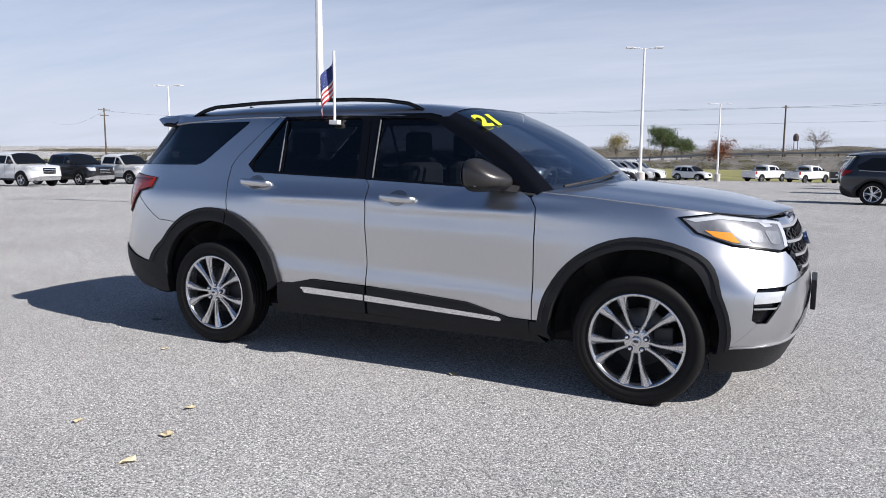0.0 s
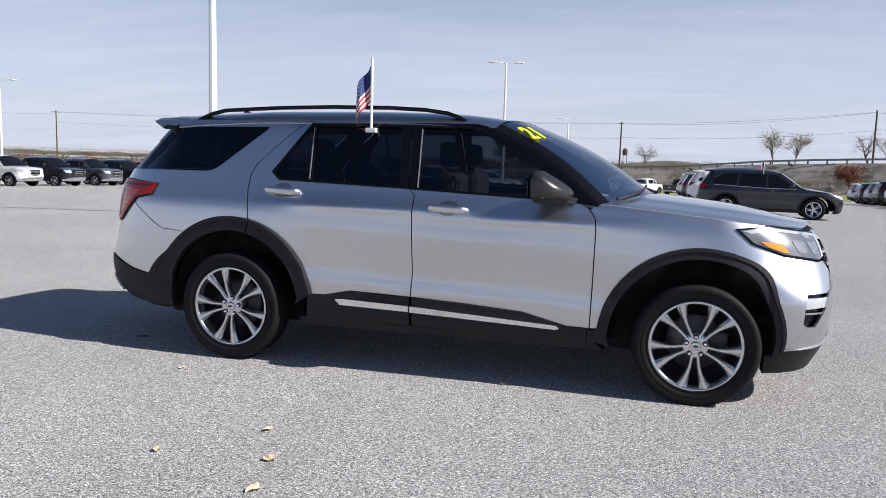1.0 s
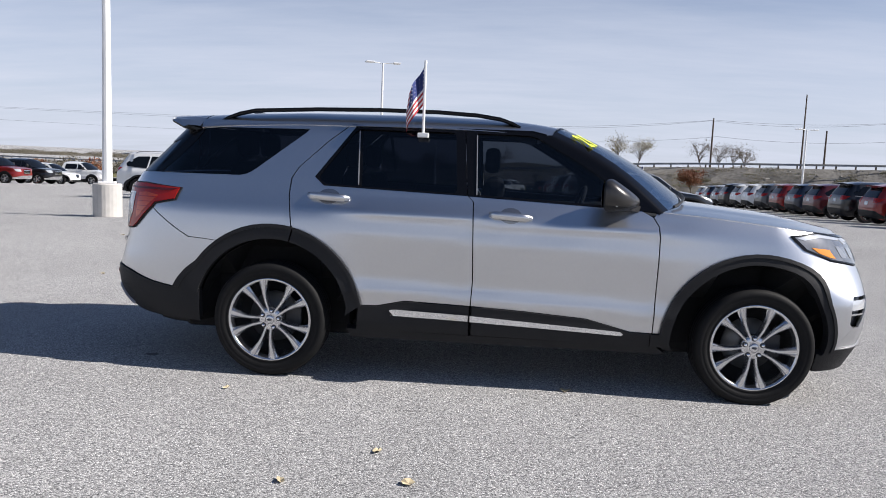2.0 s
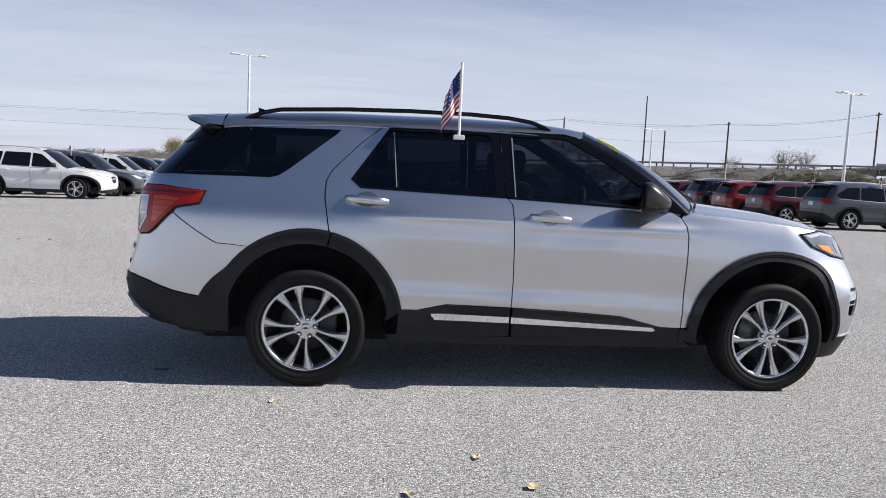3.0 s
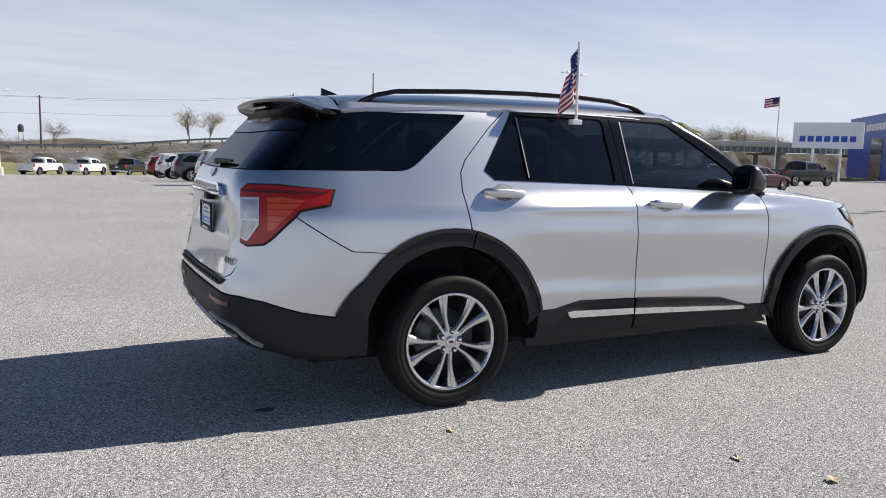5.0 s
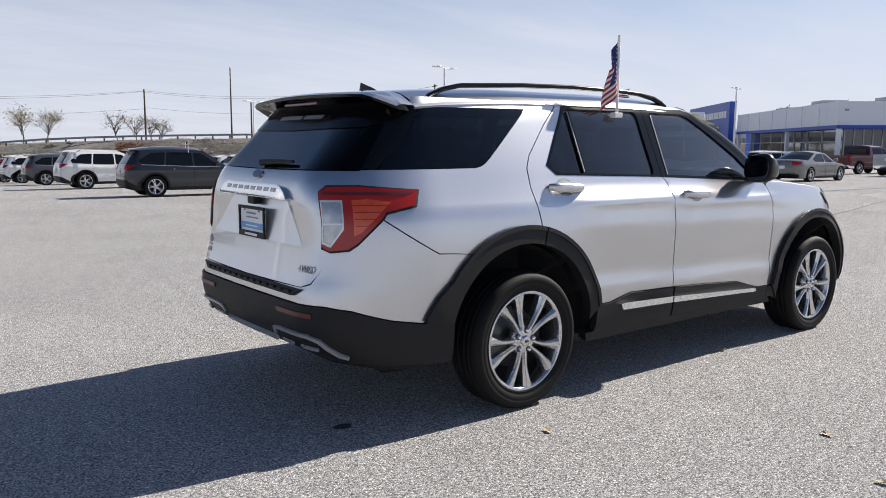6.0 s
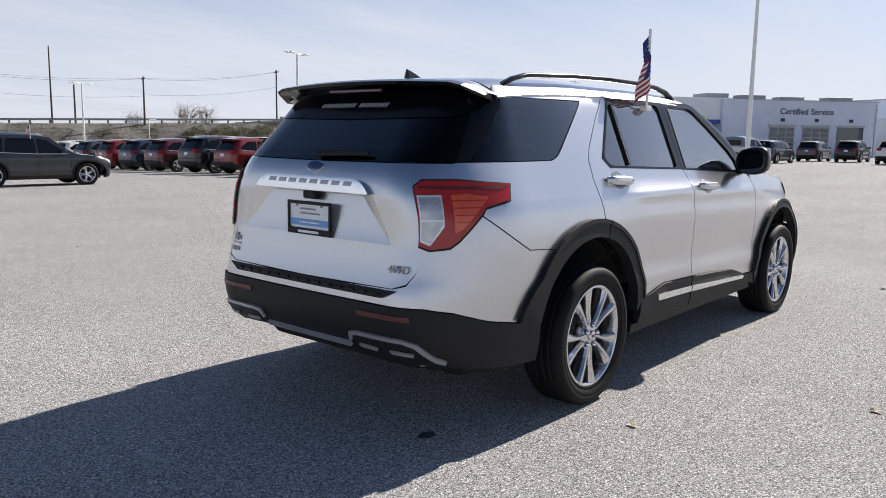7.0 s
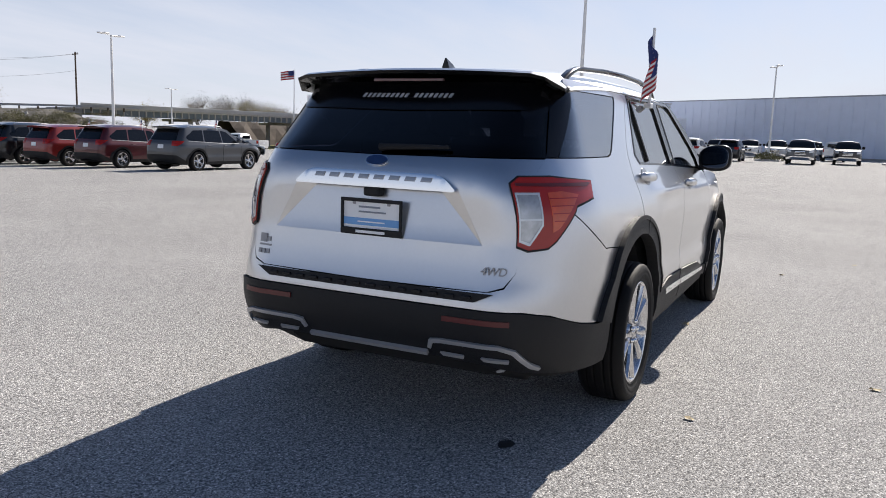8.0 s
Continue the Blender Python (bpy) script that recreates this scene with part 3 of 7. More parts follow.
def build_suv():
    suv = thing("sport_utility_vehicle", pose(0, 0, 0), "clean silver sport-utility vehicle with black cladding parked on asphalt", "car")
    rx, rz = REAR_HUB
    fx, fz = FRONT_HUB
    RC, FC = (rx, 0.385, 0.59), (fx, 0.352, 0.575)

    def r_arc(a0, a1, r=RC[2], n=18):
        return arc(RC[0], RC[1], r, a0, a1, n)

    def f_arc(a0, a1, r=FC[2], n=18):
        return arc(FC[0], FC[1], r, a0, a1, n)
    # painted panels
    door_rear = panel("rear_door", [(-0.239, 0.521), (-0.231, 0.68), (-0.249, 1.17), (-0.283, 1.205), (-1.205, 1.232), (-1.268, 1.285), (-1.035, 1.612), (-0.325, 1.617), (-0.325, 1.628), (-1.06, 1.628),
                       (-1.204, 1.512), (-1.374, 1.342), (-1.414, 1.272), (-1.419, 1.17), (-1.389, 0.977)] + r_arc(77, 10.5) + [(-0.83, 0.493), (-0.65, 0.533)], body, PAINT, suv, label="silver rear door")
    door_front = panel("front_door", [(-0.232, 0.521), (0.10, 0.506), (0.49, 0.480), (0.76, 0.413), (0.896, 0.410), (0.902, 0.70), (0.906, 1.00), (0.899, 1.07), (0.864, 1.125), (0.80, 1.158), (0.69, 1.165), (-0.275, 1.203),
                        (-0.242, 1.17), (-0.2245, 0.68)], body, PAINT, suv, label="silver front door")
    panel("quarter_panel", [(-1.066, 1.632), (-1.211, 1.512), (-1.381, 1.342), (-1.421, 1.272), (-1.426, 1.17), (-1.396, 0.975)] + r_arc(79, 127, n=10) + [(-2.033, 0.873), (-2.229, 1.050), (-2.218, 1.072),
          (-2.108, 1.100), (-2.088, 1.179), (-2.37, 1.195), (-2.30, 1.272), (-1.765, 1.276), (-1.722, 1.285), (-1.688, 1.302), (-1.652, 1.328), (-1.36, 1.562), (-1.335, 1.590), (-2.112, 1.580), (-2.09, 1.632)],
          body, PAINT, suv, label="silver rear quarter panel")
    panel("bumper_cover", r_arc(127.5, 164, n=8) + [(-2.09, 0.546), (-2.19, 0.572), (-2.33, 0.626), (-2.45, 0.646), (-3.20, 0.646), (-3.20, 0.706), (-2.598, 0.719), (-2.535, 0.738), (-2.495, 0.80), (-2.476, 0.898),
          (-2.45, 0.896), (-2.365, 0.906), (-2.33, 0.935), (-2.232, 1.045), (-2.035, 0.868)], body, PAINT, suv, join=True, label="silver upper rear bumper cover")
    panel("front_fender", [(0.903, 0.410)] + f_arc(174, 2, n=26) + [(2.11, 0.372), (2.24, 0.50), (2.205, 0.52), (2.205, 0.69), (2.37, 0.69), (2.50, 0.72), (2.40, 0.80), (2.30, 0.86), (2.24, 0.856), (1.97, 0.895),
          (1.79, 0.962), (1.71, 1.045), (1.94, 1.068), (1.75, 1.082), (1.64, 1.092), (1.23, 1.132), (0.93, 1.155), (0.900, 1.155), (0.872, 1.125), (0.906, 1.07), (0.913, 1.0), (0.909, 0.70)],
          body, PAINT, suv, label="silver front fender and bumper corner")
    panel("front_bumper_bar", [(2.112, 0.372), (2.86, 0.40), (2.90, 0.72), (2.52, 0.715), (2.40, 0.69), (2.375, 0.60), (2.30, 0.50), (2.242, 0.50)], body, PAINT, suv, join=True)
    panel("hood", [(0.93, -0.995), (1.3, -0.995), (1.75, -0.99), (1.99, -0.97), (2.12, -0.90), (2.20, -0.62), (2.245, -0.3), (2.245, 0.3), (2.20, 0.62), (2.12, 0.90), (1.99, 0.97), (1.75, 0.99), (1.3, 0.995), (0.93, 0.995), (1.06, 0.6), (1.16, 0), (1.06, -0.6)],
          hood, PAINT, suv, both=False, step=0.06, label="long silver hood")
    panel("roof", [(-2.06, -0.706), (0.12, -0.706), (0.23, -0.69), (0.32, -0.4), (0.36, 0), (0.32, 0.4), (0.23, 0.69), (0.12, 0.706), (-2.06, 0.706)], roof, PAINT, suv, both=False, step=0.06, label="silver roof skin")
    gate = panel("tailgate", [(0, 0.716), (-0.58, 0.722), (-0.645, 0.745), (-0.682, 0.80), (-0.697, 0.905), (-0.674, 0.925), (-0.694, 1.165), (-0.70, 1.198), (-0.722, 1.268), (0, 1.262), (0.722, 1.268), (0.70, 1.198),
                 (0.694, 1.165), (0.674, 0.925), (0.697, 0.905), (0.682, 0.80), (0.645, 0.745), (0.58, 0.722)], tail, PAINT, suv, both=False, step=0.05, label="silver tailgate with plate recess",
                 holes=[[(-0.538, 0.905), (0.538, 0.905), (0.412, 1.135), (-0.412, 1.135)]])
    panel("plate_recess", [(-0.538, 0.905), (0.538, 0.905), (0.305, 1.135), (-0.305, 1.135)], recess_floor, PAINT, gate, both=False, step=0.05)
    panel("recess_facet", [(-0.538, 0.905), (-0.305, 1.135), (-0.412, 1.135)], recess_facet, PAINT, gate, step=0.05)
    # black lower cladding
    panel("rear_bumper", [(-1.985, 0.537), (-2.09, 0.541), (-2.19, 0.567), (-2.33, 0.621), (-2.45, 0.641), (-3.20, 0.641), (-3.20, 0.43), (-2.62, 0.40), (-2.45, 0.37), (-2.2, 0.345), (-1.985, 0.33)],
          body, BLACK_PLASTIC, suv, join=True, lift=0.012, depth=0.05, label="black plastic lower rear bumper")
    flare = lambda p, z: body(p, z)
    panel("rear_wheel_flare", r_arc(164, 77, 0.592, 14) + r_arc(77, 165, 0.500, 14), flare, BLACK_PLASTIC, suv, lift=0.022, depth=0.06, step=0.03, label="black plastic wheel-arch flare")
    panel("rear_wheel_flare", r_arc(76, 10, 0.592, 12) + [(-1.03, 0.42)] + r_arc(10, 76, 0.500, 12), flare, BLACK_PLASTIC, suv, lift=0.022, depth=0.06, step=0.03, label="black plastic wheel-arch flare")
    panel("front_wheel_flare", f_arc(174, 0, 0.577, 26) + [(2.09, 0.345), (2.005, 0.335)] + f_arc(-2, 180, 0.514, 26) + [(1.03, 0.30), (0.93, 0.405)], flare, BLACK_PLASTIC, suv, lift=0.022, depth=0.06, step=0.03, label="black plastic wheel-arch flare")
    for a0, a1 in ((164, 77), (76, 10)):
        panel("flare_lip", r_arc(a0, a1, 0.594, 14) + r_arc(a1, a0, 0.572, 14), flare, BLACK_PLASTIC, suv, lift=0.029, depth=0.012, step=0.03)
    panel("flare_lip", f_arc(174, 0, 0.579, 26) + f_arc(0, 174, 0.557, 26), flare, BLACK_PLASTIC, suv, lift=0.029, depth=0.012, step=0.03)
    panel("rear_door_cladding", [(-0.945, 0.488), (-0.83, 0.488), (-0.65, 0.528), (-0.243, 0.518), (-0.243, 0.335), (-0.955, 0.335)], body, BLACK_PLASTIC, suv, lift=0.012, depth=0.04)
    panel("front_door_cladding", [(-0.225, 0.518), (0.10, 0.503), (0.49, 0.477), (0.76, 0.410), (0.885, 0.407), (0.885, 0.325), (-0.225, 0.335)], body, BLACK_PLASTIC, suv, lift=0.012, depth=0.04)
    panel("sill", [(-1.02, 0.332), (0.93, 0.322), (0.99, 0.275), (-0.99, 0.275)], body, BLACK_PLASTIC, suv, lift=0.004, depth=0.06)
    panel("sill_end", [(0.89, 0.405), (0.95, 0.400), (1.03, 0.30), (0.95, 0.325), (0.89, 0.325)], body, BLACK_PLASTIC, suv, lift=0.012, depth=0.03)
    panel("chrome_strip", [(-0.745, 0.472), (-0.70, 0.476), (-0.247, 0.462), (-0.247, 0.424), (-0.735, 0.436)], body, CHROME, suv, lift=0.022, depth=0.02, step=0.03, label="bright chrome door strip")
    panel("chrome_strip", [(-0.235, 0.461), (0.70, 0.412), (0.72, 0.395), (0.70, 0.388), (-0.235, 0.422)], body, CHROME, suv, lift=0.022, depth=0.02, step=0.03, label="bright chrome door strip")
    panel("front_lower_bumper", [(1.99, 0.335), (2.12, 0.362), (2.86, 0.392), (2.90, 0.25), (2.3, 0.225), (2.02, 0.215)], body, BLACK_PLASTIC, suv, join=True, lift=0.008, depth=0.05, label="black plastic front air dam")
    panel("front_skid_line", [(2.05, 0.358), (2.13, 0.370), (2.86, 0.400), (2.86, 0.394), (2.13, 0.364), (2.05, 0.350)], body, GREY_TRIM, suv, join=True, lift=0.010, depth=0.02)
    # dark inner body behind all joints
    rows = []
    for i in range(41):
        x = -2.42 + i * (4.62 / 40)
        row = []
        for z in (0.30, 0.45, 0.6, 0.8, 0.95, 1.08, 1.13):
            if x > 0.9:
                z = min(z, eased(FENDER_TOP, x, 0.1) - 0.03)
            if x < C0:
                s = min((C0 - x) / max(C0 - eased(REAR, z) - 0.03, 0.01), 1.0)
                w = half_width(C0, z) - B0 * (1 - math.sqrt(max(1 - s * s, 0)))
            else:
                w = side_edge(x, z)
            w -= 0.03
            for cx, cz, r in ((rx, 0.385, 0.50), (fx, 0.352, 0.49)):
                if math.hypot(x - cx, z - cz) < r:
                    w = min(w, 0.62)
            row.append((x, -max(w, 0.1), z))
        rows.append(row + [(a, -b, c) for a, b, c in row[::-1]])
    bm = loft(rows, True)
    bm.faces.new([v for v in list(bm.verts)[:14]])
    bm.faces.new([v for v in list(bm.verts)[-14:]])
    part("inner_body", bm, UNDER, suv)
    part("headliner", loft([[tuple(Vector(roof(x, y)) - Vector((0, 0, 0.035))) for y in (-0.66, -0.5, -0.2, 0.2, 0.5, 0.66)] for x in (-2.0, -1.5, -0.8, -0.1, 0.2)]), LINER, suv)
    # glass and its black frames
    frame_front = panel("front_window_frame", [(-0.283, 1.207), (-0.318, 1.618), (0.11, 1.622), (0.20, 1.603), (0.405, 1.492), (0.60, 1.372), (0.75, 1.275), (0.925, 1.150), (0.80, 1.160), (0.69, 1.167)], body, BLACK_GLOSS, suv,
                        holes=[[(-0.225, 1.215), (-0.243, 1.602), (0.09, 1.600), (0.15, 1.583), (0.362, 1.468), (0.595, 1.322), (0.685, 1.245), (0.70, 1.180)]], lift=0.003, label="gloss black door frame")
    panel("front_window", [(-0.215, 1.207), (-0.253, 1.610), (0.09, 1.608), (0.16, 1.590), (0.37, 1.476), (0.605, 1.330), (0.70, 1.25), (0.71, 1.170)], body, GLASS_MID, suv, lift=-0.008, depth=0.004, label="tinted front door window")
    panel("rear_window_frame", [(-0.288, 1.207), (-0.323, 1.618), (-1.035, 1.612), (-1.268, 1.285), (-1.205, 1.232)], body, BLACK_GLOSS, suv,
          holes=[rounded([(-0.352, 1.218), (-0.380, 1.603), (-1.022, 1.600), (-1.247, 1.287), (-1.198, 1.244)], 0.035)], lift=0.003, label="gloss black door frame")
    panel("rear_window", [(-0.342, 1.210), (-0.370, 1.611), (-1.03, 1.607), (-1.257, 1.287), (-1.203, 1.236)], body, GLASS_DARK, suv, lift=-0.008, depth=0.004, label="dark privacy-glass rear door window")
    panel("window_bar", [(-1.002, 1.588), (-0.984, 1.588), (-0.962, 1.245), (-0.980, 1.245)], body, BLACK_GLOSS, suv, lift=0.004)
    for b_x in ((-0.243, 1.588, -0.226, 1.215), (-1.003, 1.588, -0.981, 1.245)):
        panel("bright_seal", [(b_x[0] - 0.004, b_x[1]), (b_x[0] + 0.003, b_x[1]), (b_x[2] + 0.003, b_x[3]), (b_x[2] - 0.004, b_x[3])], body, GREY_TRIM, suv, lift=0.008, depth=0.005)
    panel("roof_seam_trim", [(-1.06, 1.629), (-1.03, 1.614), (-0.32, 1.620), (0.11, 1.624), (0.20, 1.605), (0.195, 1.613), (0.11, 1.631), (-0.3, 1.630)], body, BLACK_GLOSS, suv, lift=0.004)
    panel("quarter_window", [(-1.345, 1.586), (-1.365, 1.562), (-1.655, 1.333), (-1.69, 1.308), (-1.722, 1.291), (-1.765, 1.282), (-2.228, 1.279), (-2.035, 1.580)], body, GLASS_DARK, suv, lift=-0.004, depth=0.004, label="dark privacy-glass quarter window")
    panel("pillar_cover", [(-2.235, 1.279), (-2.300, 1.279), (-2.21, 1.45), (-2.112, 1.578), (-2.042, 1.579)], body, BLACK_GLOSS, suv, lift=-0.002)
    panel("tailgate_glass", [(0, 1.268), (-0.722, 1.276), (-0.70, 1.45), (-0.684, 1.60), (0.684, 1.60), (0.70, 1.45), (0.722, 1.276)], tail, GLASS_TAIL, suv, both=False, depth=0.006, lift=-0.003, label="dark tailgate glass with painted border")
    panel("glass_border", [(-0.714, 1.29), (-0.700, 1.45), (-0.683, 1.60), (0.683, 1.60), (0.700, 1.45), (0.714, 1.29), (0.66, 1.50), (0.60, 1.475), (0.0, 1.465), (-0.60, 1.475), (-0.66, 1.50)], tail, BLACK_GLOSS, suv, both=False, depth=0.002, lift=0.002)
    panel("windscreen", [(-0.985, 0.0), (0.985, 0.0), (0.985, 1.0), (-0.985, 1.0)], screen, GLASS_LIGHT, suv, both=False, step=0.09, depth=0.005, label="clear windscreen")
    for s in (-1, 1):
        rows = []
        for k in range(9):
            t = k / 8
            a, b = Vector(screen(0.92 * s, t)), Vector(screen(0.995 * s, t))
            side_pt = Vector(body(0.902 - 0.722 * t + 0.040 * math.sin(math.pi * t), 1.140 + 0.455 * t))
            side_pt.y *= -s
            rows.append([tuple(a + Vector((0, 0, 0.004))), tuple(b + Vector((0, 0.004 * s, 0.006))), tuple((b + side_pt) / 2 + Vector((0.0, 0.012 * s, 0.008))), tuple(side_pt + Vector((0, 0.003 * s, 0)))])
        part("windscreen_pillar", loft(rows), BLACK_GLOSS, suv, "gloss black windscreen pillar", True)
    part("screen_top_band", loft([[tuple(Vector(screen(s / 10, t)) + Vector((0, 0, 0.003))) for s in range(-9, 10)] for t in (0.985, 1.0)]), BLACK_GLOSS, suv)
    part("cowl", loft([[(0.95 + 0.33 * (1 - (s / 10) ** 2) + o, 0.083 * s, zz + 0.012 * (1 - (s / 10) ** 2)) for s in range(-10, 11)] for o, zz in ((-0.06, 1.135), (0.02, 1.150), (0.16, 1.135))]), BLACK_PLASTIC, suv)
    for s0, s1 in ((-0.86, -0.15), (0.1, 0.80)):
        pts = [Vector(screen(s0 + (s1 - s0) * k / 6, 0.015 + 0.09 * (k / 6))) + Vector((0.01, 0, 0.02)) for k in range(7)]
        part("wiper", tubed(pts, 0.009, 6), BLACK_PLASTIC, suv, "black windscreen wiper")
    # lamps
    lamp = panel("tail_lamp", [(-2.088, 1.174), (-2.106, 1.104), (-2.214, 1.075), (-2.228, 1.052), (-2.332, 0.936), (-2.367, 0.908), (-2.45, 0.898), (-2.494, 0.915), (-2.476, 1.165), (-2.44, 1.190), (-2.30, 1.192)], body, RED_LENS, suv, lift=0.014, depth=0.04, step=0.03, label="red and clear tail lamp")
    panel("tail_lamp_gasket", [(-2.079, 1.178), (-2.099, 1.097), (-2.208, 1.067), (-2.222, 1.045), (-2.327, 0.928), (-2.364, 0.899), (-2.45, 0.889), (-2.497, 0.906), (-2.482, 1.170), (-2.442, 1.199), (-2.298, 1.201)], body, BLACK_PLASTIC, suv, lift=0.008, depth=0.012, step=0.03)
    panel("tail_lamp_frame", [(-2.372, 1.130), (-2.384, 1.0), (-2.445, 0.915), (-2.488, 0.932), (-2.472, 1.130)], body, CLEAR_LENS, suv, lift=0.018, depth=0.01, step=0.03, label="pale surround of the clear lenses",
          holes=[[(-2.380, 1.121), (-2.386, 1.028), (-2.475, 1.026), (-2.466, 1.121)], [(-2.388, 1.020), (-2.392, 1.003), (-2.446, 0.927), (-2.481, 0.940), (-2.475, 1.018)]])
    panel("turn_lens", [(-2.19, 1.120), (-2.27, 1.135), (-2.335, 1.13), (-2.345, 0.97), (-2.315, 0.985), (-2.225, 1.082)], body, ORANGE_LENS, suv, lift=0.0155, depth=0.004, step=0.03, label="orange-red ribbed lens")
    for zz in (1.105, 1.075, 1.045, 1.015):
        panel("lens_rib", [(-2.20 - max(0, 1.10 - zz), zz + 0.003), (-2.335, zz + 0.003), (-2.335, zz - 0.001), (-2.20 - max(0, 1.10 - zz), zz - 0.001)], body, RED_LENS, suv, lift=0.0175, depth=0.003, step=0.03)
    panel("reversing_lens", [(-2.380, 1.121), (-2.386, 1.028), (-2.475, 1.026), (-2.466, 1.121)], body, REVERSE_LENS, suv, lift=0.0155, depth=0.004, step=0.03, label="clear lens")
    panel("reversing_lens", [(-2.388, 1.020), (-2.392, 1.003), (-2.446, 0.927), (-2.481, 0.940), (-2.475, 1.018)], body, REVERSE_LENS, suv, lift=0.0155, depth=0.004, step=0.03, label="clear lens")
    panel("tail_lamp_edge", [(-2.10, 1.167), (-2.13, 1.152), (-2.46, 1.156), (-2.46, 1.167)], body, DARK_RED, suv, lift=0.017, depth=0.004, step=0.03)
    panel("headlamp", [(1.725, 1.040), (1.94, 1.060), (2.10, 1.040), (2.34, 1.012), (2.31, 0.882), (2.25, 0.866), (1.98, 0.905), (1.80, 0.968)], body, HEAD_LENS, suv, lift=0.006, depth=0.05, step=0.03, label="clear headlamp with amber marker")
    panel("amber_marker", [(1.84, 0.978), (1.975, 0.965), (1.985, 0.945), (2.01, 0.912), (1.97, 0.917), (1.885, 0.945)], body, AMBER, suv, lift=0.010, depth=0.006, step=0.03, label="amber side marker")
    panel("light_bar", [(1.75, 1.036), (1.94, 1.054), (2.10, 1.035), (2.335, 1.008), (2.335, 0.996), (2.10, 1.019), (1.94, 1.036), (1.80, 1.021)], body, CLEAR_LENS, suv, lift=0.0085, depth=0.006, step=0.03, label="white light strip")
    for x0, x1 in ((2.05, 2.155), (2.17, 2.275)):
        z0 = 0.985 - 0.1 * (x0 - 2.05)
        cell = rounded([(x0, z0), (x1, z0 - 0.010), (x1 - 0.012, z0 - 0.075), (x0 + 0.022, z0 - 0.070)], 0.02)
        panel("reflector_cell", cell, body, DIM_LENS, suv, lift=0.0085, depth=0.004, step=0.03, label="bright reflector cell")
    panel("lamp_end_strip", [(2.300, 1.000), (2.335, 0.998), (2.312, 0.884), (2.285, 0.882)], body, CLEAR_LENS, suv, lift=0.0088, depth=0.006, step=0.03)
    panel("headlamp_rim", [(1.71, 1.047), (1.94, 1.068), (2.10, 1.047), (2.35, 1.019), (2.35, 1.013), (2.10, 1.040), (1.94, 1.061), (1.735, 1.040), (1.805, 0.968), (1.98, 0.907), (2.25, 0.868), (2.25, 0.860), (1.975, 0.899), (1.79, 0.962)],
          body, BLACK_GLOSS, suv, lift=0.0075, depth=0.01, step=0.03)
    panel("fog_recess", [(2.20, 0.692), (2.43, 0.692), (2.405, 0.60), (2.33, 0.495), (2.24, 0.495), (2.20, 0.52)], body, BLACK_GLOSS, suv, lift=-0.03, depth=0.02, step=0.03)
    panel("fog_lamp", [(2.212, 0.670), (2.395, 0.668), (2.380, 0.612), (2.212, 0.606)], body, CLEAR_LENS, suv, lift=-0.005, depth=0.03, step=0.03, label="clear fog lamp")
    panel("fog_chrome", [(2.212, 0.585), (2.36, 0.585), (2.35, 0.575), (2.212, 0.575)], body, CHROME, suv, lift=-0.004, depth=0.02, step=0.03)
    panel("lower_grille", [(2.50, 0.405), (2.95, 0.405), (2.95, 0.60), (2.62, 0.60)], body, BLACK_GLOSS, suv, join=True, lift=0.004, depth=0.02, label="black lower grille")
    # grille
    front = lambda y, z: (eased(NOSE, z) - 0.06 * y * y - (0 if abs(y) < 0.3 else 0.9 * (abs(y) - 0.3) ** 2), y, z)
    panel("grille_backing", [(-0.53, 1.01), (-0.5, 0.86), (-0.40, 0.735), (0.40, 0.735), (0.5, 0.86), (0.53, 1.01)], front, BLACK_GLOSS, suv, both=False, depth=0.03, lift=-0.02)
    for z in (0.985, 0.905, 0.83, 0.76):
        k = 0.53 - max(0.0, 0.88 - z) * 0.8
        panel("grille_bar", [(-k, z + 0.007), (k, z + 0.007), (k, z - 0.007), (-k, z - 0.007)], front, GREY_TRIM, suv, both=False, depth=0.035, lift=0.006, label="satin grey grille bar")
    for i in range(12):
        y = -0.47 + i * 0.94 / 11
        for z in (0.945, 0.868, 0.795):
            if abs(y) < 0.5 - max(0.0, 0.88 - z) * 0.8:
                panel("grille_mesh", [(y - 0.03, z), (y, z + 0.026), (y + 0.03, z), (y, z - 0.026)], front, BLACK_PLASTIC, suv, both=False, depth=0.012, lift=0.002, holes=[[(y - 0.018, z), (y, z + 0.015), (y + 0.018, z), (y, z - 0.015)]], step=0.05)
    panel("grille_top_trim", [(-0.64, 0.992), (-0.66, 1.028), (0.66, 1.028), (0.64, 0.992)], front, PAINT, suv, both=False, depth=0.06, lift=0.004)
    panel("front_badge", [(0.09 * math.cos(radians(20 * k)), 0.875 + 0.036 * math.sin(radians(20 * k))) for k in range(18)], front, BADGE_BLUE, suv, both=False, lift=0.03, depth=0.025, label="blue oval badge shape")
    for i in range(8):
        y = -0.24 + i * 0.062
        panel("hood_letter_bar", [(y, 1.012), (y + 0.04, 1.012), (y + 0.04, 1.026), (y, 1.026)], front, INK, suv, both=False, lift=0.012, depth=0.01)
    bx = eased(NOSE, 0.56)
    part("front_plate_bracket", boxed(bx + 0.005, bx + 0.035, -0.165, 0.165, 0.47, 0.65, 0.006), BLACK_PLASTIC, suv, "black front plate bracket")
    # tail details
    for y0, y1 in ((-0.68, -0.395), (0.395, 0.68)):
        panel("bumper_reflector", [(y0, 0.608), (y1, 0.606), (y1, 0.584), (y0, 0.586)], tail, DARK_RED, suv, both=False, lift=0.017, depth=0.01, label="dark red reflector")
